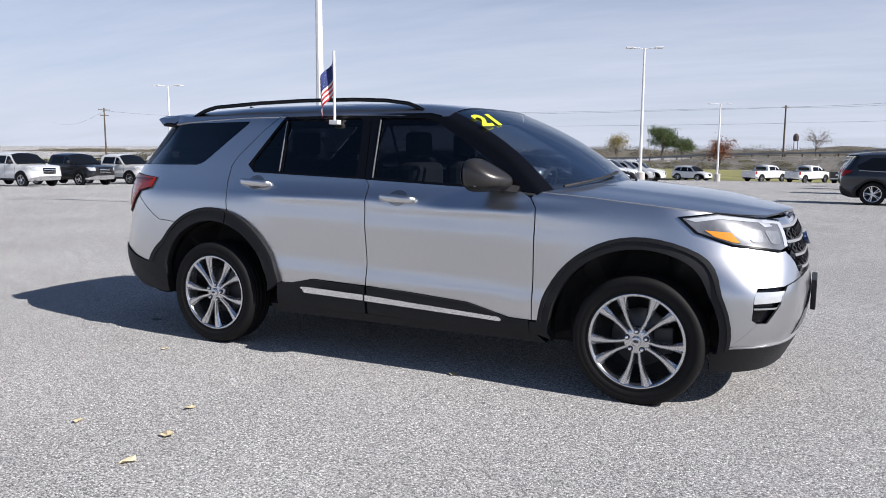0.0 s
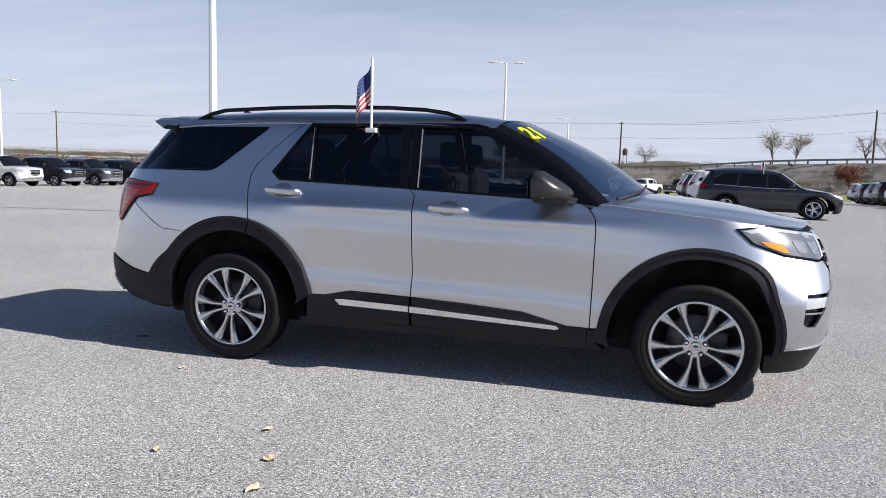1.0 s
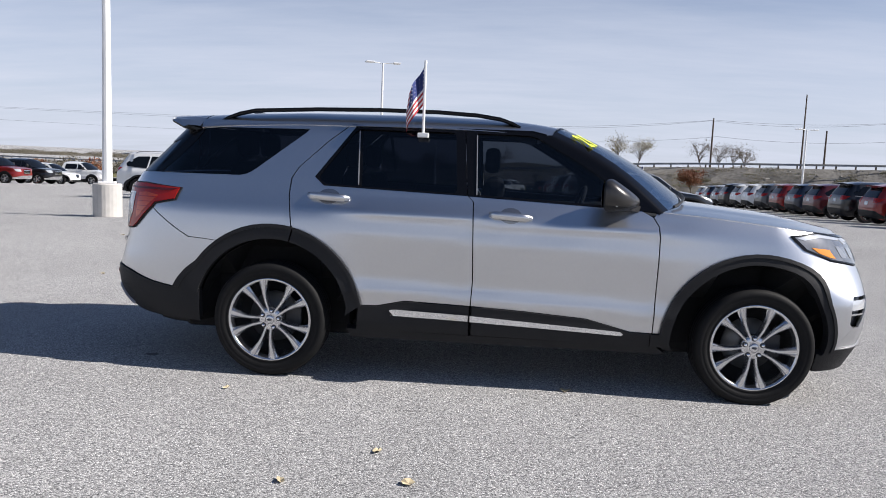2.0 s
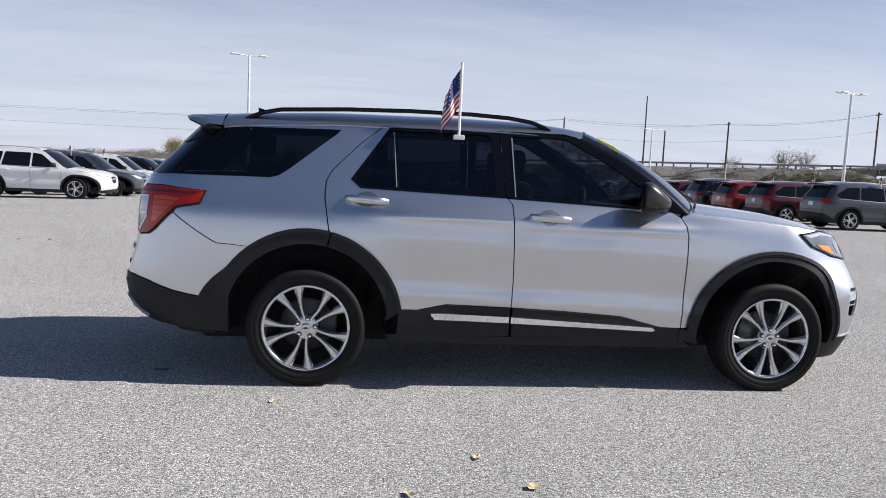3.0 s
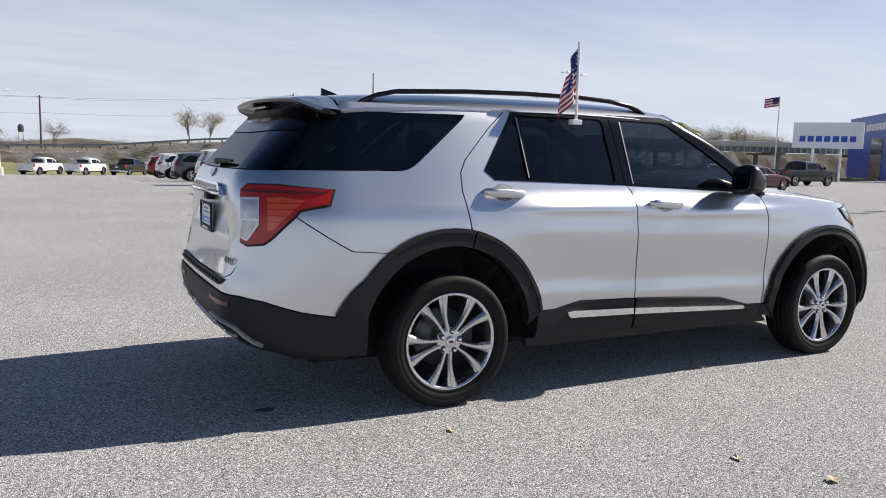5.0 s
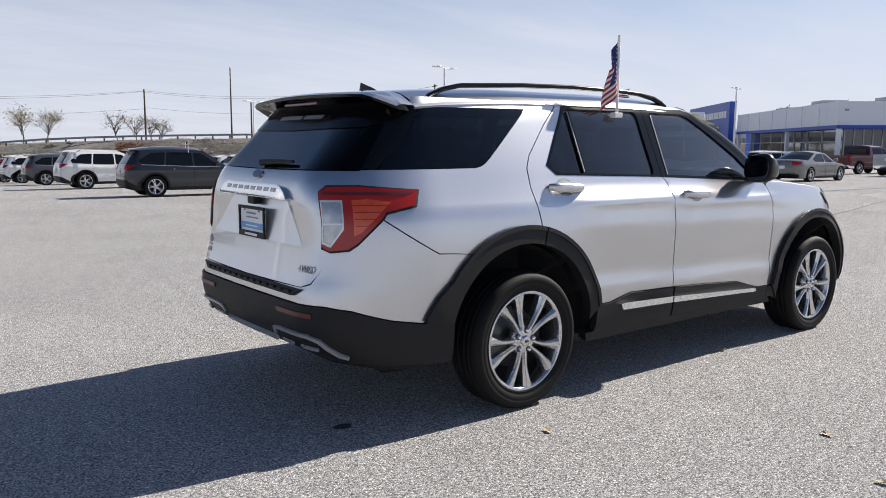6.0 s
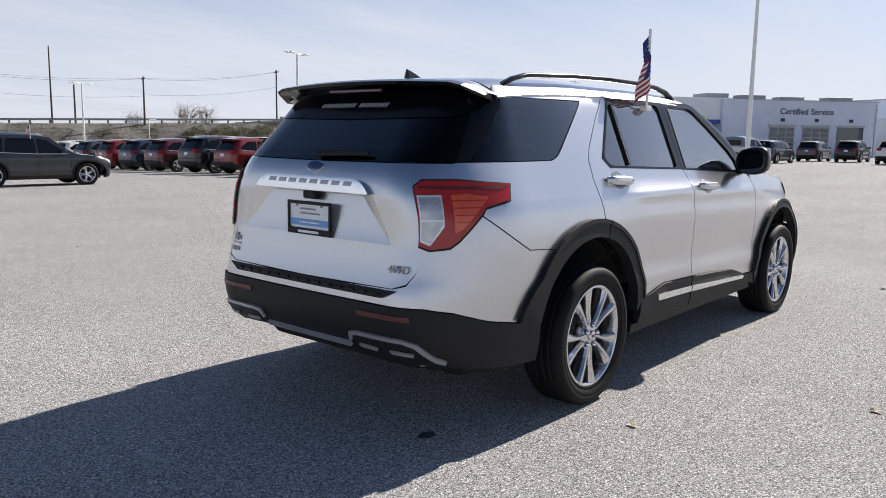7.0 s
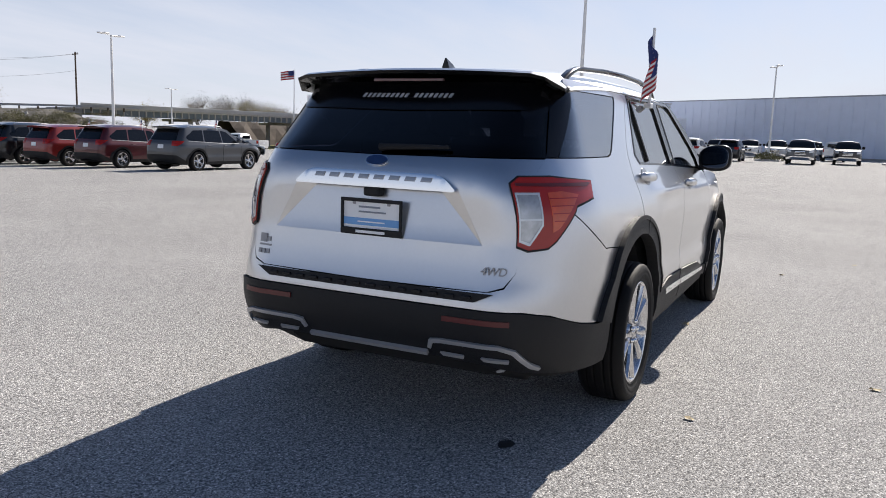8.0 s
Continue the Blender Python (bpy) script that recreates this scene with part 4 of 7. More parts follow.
    panel("bumper_step", [(-0.61, 0.714), (-0.53, 0.676), (0.53, 0.676), (0.61, 0.714)], lambda y, z: (tail(y, z)[0] - 0.006, y, z), BLACK_PLASTIC, suv, both=False, depth=0.02, lift=0.006, label="black ribbed bumper step pad")
    for k in range(14):
        y = -0.50 + k * 0.077
        part("step_rib", boxed(tail(y, 0.69)[0] - 0.022, tail(y, 0.69)[0] - 0.008, y - 0.022, y + 0.022, 0.688, 0.702, 0.003), BLACK_PLASTIC, suv)
    panel("skid_bar", [(-0.31, 0.443), (0.31, 0.443), (0.31, 0.427), (-0.31, 0.427)], tail, SATIN, suv, both=False, lift=0.03, depth=0.03, label="bright lower bumper bar")
    for s in (-1, 1):
        rim = [(0.318, 0.462), (0.332, 0.500), (0.38, 0.507), (0.64, 0.508), (0.70, 0.490), (0.742, 0.428), (0.768, 0.406), (0.758, 0.394), (0.732, 0.408), (0.684, 0.475), (0.635, 0.493), (0.39, 0.492), (0.348, 0.486), (0.334, 0.458)]
        panel("exhaust_trim", [(s * a, b) for a, b in rim], tail, SATIN, suv, both=False, lift=0.024, depth=0.03, step=0.03, label="satin grey exhaust trim")
        panel("exhaust_trim_backing", [(s * a, b) for a, b in ((0.30, 0.43), (0.325, 0.495), (0.39, 0.498), (0.635, 0.498), (0.69, 0.480), (0.73, 0.42), (0.68, 0.405), (0.34, 0.420))], tail, BLACK_PLASTIC, suv, both=False, lift=0.014, depth=0.01)
        for y0 in (0.375, 0.562):
            panel("exhaust_slot", [(s * y0, 0.449), (s * (y0 + 0.11), 0.447), (s * (y0 + 0.105), 0.433), (s * (y0 + 0.01), 0.435)], tail, SATIN, suv, both=False, lift=0.026, depth=0.01, step=0.03)
    bar = panel("chrome_bar", rounded([(-0.418, 1.121), (-0.365, 1.168), (-0.31, 1.186), (0.31, 1.186), (0.365, 1.168), (0.418, 1.121)], 0.02), lambda y, z: tail(y, z), CHROME, suv, both=False, lift=0.024, depth=0.03, step=0.03, label="chrome tailgate bar with stamped marks")
    # stamped marks, with the dark reflections in them painted by a darker chrome
    for i in range(8):
        y = 0.30 - i * 0.078
        panel("stamped_mark", [(y, 1.153), (y - 0.05, 1.153), (y - 0.058, 1.171), (y - 0.008, 1.171)], tail, STAMPED, suv, both=False, lift=0.0265, depth=0.003)
    panel("tail_badge", [(0.054 * math.cos(radians(20 * k)), 1.237 + 0.021 * math.sin(radians(20 * k))) for k in range(18)], tail, BADGE_BLUE, suv, both=False, lift=0.007, depth=0.006, step=0.03, label="blue oval badge shape")
    panel("tail_badge_ring", [(0.059 * math.cos(radians(20 * k)), 1.237 + 0.025 * math.sin(radians(20 * k))) for k in range(18)], tail, CHROME, suv, both=False, lift=0.004, depth=0.004, step=0.03)
    plate_x = recess_floor(0, 1.0)[0] - 0.022
    py = 0.0
    plate = part("licence_plate", boxed(plate_x, plate_x + 0.006, py - 0.150, py + 0.150, 0.915, 1.060), PLATE_WHITE, suv, "white and blue dealer plate in black frame")
    for a, b, c, d in ((-0.158, 0.158, 1.052, 1.068), (-0.158, 0.158, 0.905, 0.935), (-0.158, -0.145, 0.935, 1.052), (0.145, 0.158, 0.935, 1.052)):
        part("plate_frame", boxed(plate_x - 0.010, plate_x + 0.002, py + a, py + b, c, d, 0.003), BLACK_PLASTIC, plate)
    part("plate_band", boxed(plate_x - 0.003, plate_x, py - 0.144, py + 0.144, 0.948, 0.980), PLATE_BLUE, plate)
    for w0, w1, zz, h in ((0.065, -0.045, 1.030, 0.008), (0.065, -0.075, 1.008, 0.007), (0.07, -0.07, 0.964, 0.006)):
        part("plate_writing_bar", boxed(plate_x - 0.004, plate_x, py + w1, py + w0, zz - h / 2, zz + h / 2), FAINT_INK if zz > 0.97 else PLATE_WHITE, plate)
    part("plate_writing_bar", boxed(plate_x - 0.012, plate_x - 0.009, py - 0.075, py + 0.075, 0.914, 0.926), PLATE_WHITE, plate)
    for y in (-0.09, 0.09):
        part("plate_screw", boxed(plate_x - 0.006, plate_x, py + y - 0.008, py + y + 0.008, 1.040, 1.054, 0.003), GREY_TRIM, plate)
    part("rear_camera", boxed(-2.622, -2.56, -0.042, 0.042, 1.080, 1.122, 0.01), BLACK_PLASTIC, suv)
    def to_tail(y, z, lift):
        along = (Vector(tail(y - 0.05, z)) - Vector(tail(y + 0.05, z))).normalized()
        out = along.cross(Vector((0, 0, 1))).normalized()
        at = Vector(tail(y, z)) + out * lift
        return Matrix(((along.x, 0, out.x, at.x), (along.y, 0, out.y, at.y), (along.z, 1, out.z, at.z), (0, 0, 0, 1)))
    lettering("drive_badge", "4WD", 0.050, to_tail(-0.60, 0.805, 0.006), GREY_TRIM, suv, "chrome lettering reading 4WD", 0.25)
    for y0, y1, z0, z1 in ((0.585, 0.628, 0.822, 0.864), (0.560, 0.582, 0.828, 0.850), (0.555, 0.63, 0.806, 0.815), (0.612, 0.632, 0.770, 0.792), (0.588, 0.606, 0.770, 0.792), (0.562, 0.582, 0.770, 0.792)):
        panel("dealer_mark", [(y0, z0), (y1, z0), (y1, z1), (y0, z1)], tail, GREY_TRIM, suv, both=False, lift=0.004, depth=0.004)
    for k in range(19):
        if k != 10:
            y = 0.245 - k * 0.0255
            panel("window_letter_bar", [(y, 1.523), (y - 0.016, 1.523), (y - 0.021, 1.543), (y - 0.005, 1.543)], tail, CLEAR_LENS, suv, both=False, lift=0.005, depth=0.001, step=0.03)
    # spoiler with brake lamp, wiper, aerial fin
    rows = []
    for k in range(25):
        y = -0.72 + k * 0.06
        a = abs(y) / 0.72
        tip = -2.35 + 0.07 * a ** 2 + 0.10 * ramp(0.90, 1.0, a)
        ztop, zt = roof(-2.05, min(abs(y), 0.70) * (1 if y > 0 else -1))[2], 1.655 - 0.022 * a ** 2 - 0.05 * ramp(0.88, 1.0, a)
        mid = ztop * 0.55 + zt * 0.45 + 0.006
        low_z = 1.598 + max(zt - 0.034 - 1.598, -0.03) * ramp(0.80, 1.0, a)
        rows.append([(-2.07, y * 0.985, ztop), (-2.16, y, mid), (tip + 0.03, y, zt + 0.004), (tip, y, zt - 0.006), (tip + 0.010, y, zt - 0.021), (tip + 0.08, y * 0.97, zt - 0.027), (-2.18, y * 0.95, low_z), (-2.07, y * 0.95, low_z)])
    bm = loft(rows)
    bm.verts.ensure_lookup_table()
    bm.faces.new([bm.verts[i] for i in range(8)])
    bm.faces.new([bm.verts[len(bm.verts) - 8 + i] for i in range(8)][::-1])
    bmesh.ops.recalc_face_normals(bm, faces=bm.faces)
    for f in bm.faces:
        f.material_index = 1 if f.normal.z < -0.25 else 0
    sp = part("roof_spoiler", bm, [PAINT, BLACK_GLOSS], suv, "silver roof spoiler over the tailgate")
    part("high_brake_lamp", boxed(-2.320, -2.300, -0.185, 0.185, 1.600, 1.614, 0.004), BRAKE_LENS, suv, "smoked red high-level brake lamp lens")
    part("rear_wiper", tubed([(tail(y, z)[0] - 0.022, y, z) for y, z in ((0.0, 1.296), (-0.06, 1.300), (-0.20, 1.304), (-0.34, 1.306))], [0.018, 0.014, 0.012, 0.008], 8), BLACK_PLASTIC, suv, "black rear wiper")
    bm = loft([[(-1.935 + 0.15 * t, s * 0.024 * (1 - t) * (1 - 0.8 * k), roof(-1.9, 0)[2] - 0.004 + k * 0.054 * (1 - t) ** 0.8) for k in (0, 0.5, 1)] for t, s in ((1, 1), (0.5, 1), (0.02, 1), (0.0, 0), (0.02, -1), (0.5, -1), (1, -1))])
    part("aerial_fin", bm, BLACK_GLOSS, suv, "gloss black aerial fin")
    # roof rails, mirrors, handles
    for s in (-1, 1):
        pts = [(-1.95, 1.640), (-1.90, 1.668), (-1.83, 1.696), (-1.72, 1.720), (-1.3, 1.742), (-0.9, 1.752), (-0.5, 1.751), (-0.25, 1.740), (-0.10, 1.720), (-0.02, 1.694), (0.03, 1.668)]
        rows = []
        for x, z in pts:
            y = 0.625 + 0.012 * math.sin((x + 1.88) / 1.9 * math.pi)
            rows.append([(x, s * (y + 0.022), z - 0.022), (x, s * (y + 0.018), z - 0.006), (x, s * (y - 0.018), z - 0.006), (x, s * (y - 0.022), z - 0.024), (x, s * y, z - 0.032)])
        bm = loft(rows, True)
        bm.verts.ensure_lookup_table()
        bmesh.ops.recalc_face_normals(bm, faces=bm.faces)
        rail = part("roof_rail", bm, BLACK_GLOSS, suv, "black roof rail", True)
        # mirror: rounded shell, glass, foot
        bm = bmesh.new()
        bmesh.ops.create_uvsphere(bm, u_segments=28, v_segments=18, radius=1)
        k = lambda q, e=0.66: math.copysign(abs(q) ** e, q)
        for v in bm.verts:
            c = v.co
            out = k(c.y * s)
            fore = max(k(c.x, 0.8), 0.0)
            half = (0.098 - 0.016 * (out < 0) * -out) * (1 - 0.5 * fore)
            back = 0.575 - 0.03 * (out + 1)
            v.co = Vector((back + 0.05 + (0.15 - 0.035 * out) * k(c.x, 0.8) if c.x > 0 else back + 0.05 * (1 + max(k(c.x, 0.35), -1)), s * (1.008 + 0.122 * out), 1.252 + half * k(c.z) - 0.035 * fore + 0.008 * out))
        bmesh.ops.recalc_face_normals(bm, faces=bm.faces)
        for f in bm.faces:
            f.material_index = 1 if f.calc_center_median().z < 1.195 or f.normal.x < -0.6 else 0
        mirror = part("door_mirror", bm, [MIRROR_CAP, BLACK_PLASTIC], suv, "dark satin door mirror with black base", True)
        bm = bmesh.new()
        bmesh.ops.create_uvsphere(bm, u_segments=20, v_segments=10, radius=1)
        for v in bm.verts:
            out = k(v.co.y * s)
            v.co = Vector((0.574 - 0.03 * (out + 1) + 0.004 * v.co.x, s * (1.008 + 0.104 * out), 1.256 + 0.080 * k(v.co.z)))
        part("mirror_glass", bm, DARK_MIRROR, mirror, "mirror glass", True)
        part("mirror_seam", tubed([(0.600, s * 1.118, 1.196), (0.655, s * 1.08, 1.190), (0.690, s * 1.0, 1.186), (0.700, s * 0.93, 1.184)], [0.003, 0.004, 0.004, 0.003], 6), GREY_TRIM, mirror)
        part("mirror_foot", loft([[(x0, s * y0, z0), (x1, s * y0, z0), (x1, s * y0, z1), (x0, s * y0, z1)] for x0, x1, y0, z0, z1 in ((0.66, 0.80, 0.865, 1.150, 1.185), (0.64, 0.75, 0.91, 1.158, 1.20), (0.61, 0.70, 0.96, 1.168, 1.225))], True), BLACK_PLASTIC, mirror)
        for hx, hz in ((-1.165, 1.165), (-0.01, 1.095)):
            pts = []
            for k in range(9):
                u = -0.13 + 0.26 * k / 8
                bow = 0.034 * (1 - (u / 0.135) ** 6)
                b = Vector(body(hx + u, hz - 0.05 * u))
                pts.append((b.x, s * (-b.y + bow), b.z))
            bm = tubed(pts, [0.012] + [0.0165] * 7 + [0.012], 14)
            for v in bm.verts:
                mid = hz - 0.05 * (v.co.x - hx)
                v.co.z = mid + (v.co.z - mid) * (1.35 + 0.25 * (1 - min(abs(v.co.x - hx) / 0.13, 1.0)))
            handle = part("door_handle", bm, PAINT, suv, "silver door handle", True)
            # slightly raised cup; the hollow's shade comes from its darker colour
            cup = [(hx + 0.070 * math.cos(radians(24 * k)), hz + 0.001 + 0.048 * math.sin(radians(24 * k))) for k in range(15)]
            surf_cup = (lambda p, z, hx=hx, hz=hz, s=s: (p, -s * body(p, z)[1] + s * 0.003 * max(0.0, 1 - ((p - hx) / 0.068) ** 2 - ((z - hz) / 0.044) ** 2), z))
            panel("handle_cup", cup, surf_cup, CUP_SHADE, handle, both=False, lift=0.002, depth=0.001, step=0.02)
    for x, z, st in ((REAR_HUB[0], REAR_HUB[1], -10), (FRONT_HUB[0], FRONT_HUB[1], 0)):
        for s in (-1, 1):
            wheel(suv, x, z, s, st)
            bm = loft([[(x + 0.50 * math.cos(a), s * yy, z + 0.01 + 0.50 * math.sin(a)) for a in (radians(-4 + 188 * k / 20) for k in range(21))] for yy in (0.55, 0.86)])
            bmesh.ops.contextual_create(bm, geom=[e for e in bm.edges if e.is_boundary and all(abs(abs(v.co.y) - 0.55) < 0.01 for v in e.verts)])
            part("wheel_arch_liner", bm, UNDER, suv)
    part("underbody", boxed(-2.2, 2.0, -0.62, 0.62, 0.22, 0.32, 0.03), UNDER, suv)
    part("front_inner_body", boxed(1.96, 2.14, -0.74, 0.74, 0.24, 0.70, 0.01), UNDER, suv)
    part("tailpipe_box", tubed([(-2.15, -0.55, 0.33), (-2.40, -0.55, 0.36)], 0.05, 12), GREY_TRIM, suv)
    # cabin
    for x, zb, yo in ((0.0, 0.95, 0.38), (-0.95, 0.95, 0.38), (-1.75, 1.0, 0.27)):
        for y in (-yo, yo):
            seat = part("seat", box(box(bmesh.new(), x - 0.05, x + 0.45, y - 0.25, y + 0.25, 0.62, 0.78, 0.05), x - 0.20, x - 0.05, y - 0.24, y + 0.24, 0.70, zb + 0.36, 0.05), SEAT, suv, "dark cloth seat")
            part("headrest", boxed(x - 0.19, x - 0.09, y - 0.13, y + 0.13, zb + 0.40, zb + 0.57, 0.035), SEAT, seat)
    part("dashboard", boxed(0.62, 1.0, -0.78, 0.78, 0.85, 1.14, 0.06), SEAT, suv)
    bm = bmesh.new()
    tube(bm, [(0.52 + 0.06 * math.sin(a), 0.38 + 0.18 * math.cos(a), 1.09 + 0.17 * math.sin(a)) for a in (2 * math.pi * k / 20 for k in range(21))], 0.016, 8)
    part("steering_wheel", bm, SEAT, suv)
    # sale sticker on the windscreen
    p0, px, py2 = Vector(screen(-0.80, 0.79)), Vector(screen(-0.64, 0.79)), Vector(screen(-0.80, 0.89))
    ex = (px - p0).normalized()
    ey = (py2 - p0 - ex * (py2 - p0).dot(ex)).normalized()
    ez = ex.cross(ey)
    mat4 = Matrix((( ex.x, ey.x, ez.x, p0.x + ez.x * 0.006), (ex.y, ey.y, ez.y, p0.y + ez.y * 0.006), (ex.z, ey.z, ez.z, p0.z + ez.z * 0.006), (0, 0, 0, 1)))
    lettering("year_sticker", "21", 0.215, mat4, STICKER, suv, "yellow-green sticker figures reading 21", 0.2, 0.007)
    return suv


def build_car_flag():
    """Small flag on a white clip-on staff."""
    flag = thing("car_flag", pose(-0.592, -0.735, 1.575), "small striped flag on white staff clipped to car window", "flag")
    part("clip", boxed(-0.035, 0.035, -0.03, 0.015, -0.012, 0.018, 0.004), WHITE_PLASTIC, flag)
    part("staff", tubed([(0, -0.012, 0.0), (0.0, -0.012, 0.472)], 0.009, 10), WHITE_PLASTIC, flag)

    def cloth(u, v):
        # hanging cloth, folded: u out from the staff, v down
        return Vector((-(0.125 + 0.02 * v) * u * (1 - 0.2 * u) + 0.006 * math.sin(9 * u + 4 * v) * u, -0.012 + 0.042 * math.sin(6.2 * u + 1.6 * v) * min(1.0, 2.5 * u) - 0.012 * u, 0.445 - 0.245 * v - 0.185 * u))
    n = 13
    for k in range(n):
        u0 = 0.86 if k < 7 else 0.0
        bm = loft([[tuple(cloth(u0 + (1 - u0) * i / 14, (k + j / 2) / n)) for i in range(15)] for j in range(3)])
        part("stripe", bm, FLAG_RED if k % 2 == 0 else FLAG_WHITE, flag, "", True)
    bm = loft([[tuple(cloth(0.86 * i / 8, 7 / n * j / 8)) for i in range(9)] for j in range(9)])
    part("canton", bm, FLAG_BLUE, flag, "blue canton with white stars", True)
    bm = bmesh.new()
    for r in range(5):
        for c in range(4):
            p = cloth(0.09 + 0.21 * c, (0.6 + 1.3 * r) / n)
            for sgn in (-0.0012, 0.0012):
                vs = [bm.verts.new(p + Vector((0.005 * math.cos(a), sgn, 0.005 * math.sin(a)))) for a in (2 * math.pi * q / 5 for q in range(5))]
                bm.faces.new(vs)
    part("stars", bm, FLAG_WHITE, flag)
    return flag


# ---- ground ----
def ground_z(x, y):
    """The car park falls gently towards the bank and the truck row."""
    return table([(8, 0.0), (45, -0.81), (95, -2.46)], min(max(y, 8.0), 95.0)) - 0.018 * min(max(-x - 8.0, 0.0), 60.0)


def build_ground():
    ys = [-3000, -800, -200, -60, -20, -8, 0, 4, 8, 14, 20, 28, 36, 45, 55, 65, 75, 85, 95, 110, 140, 300, 900, 3000]
    xs = [-3000, -800, -200, -120, -68, -55, -40, -25, -15, -8, -4, 0, 5, 10, 20, 40, 80, 140, 300, 800, 3000]
    bm = loft([[(x, y, ground_z(x, y)) for x in xs] for y in ys])
    ob = new("ground", mesh_object("ground", bm, ASPHALT))
    tagged(ob, "sun-bleached grey asphalt car park with pale aggregate", "ground", kind="structure")




# ---- other parked vehicles ----
CAR_PAINT = {}


def car_paint(color):
    if color not in CAR_PAINT:
        CAR_PAINT[color] = material("car_paint", color, 0.3, 0.25 if max(color) < 0.6 else 0.0, 0.8, grain=0.04, scale=4)
    return CAR_PAINT[color]


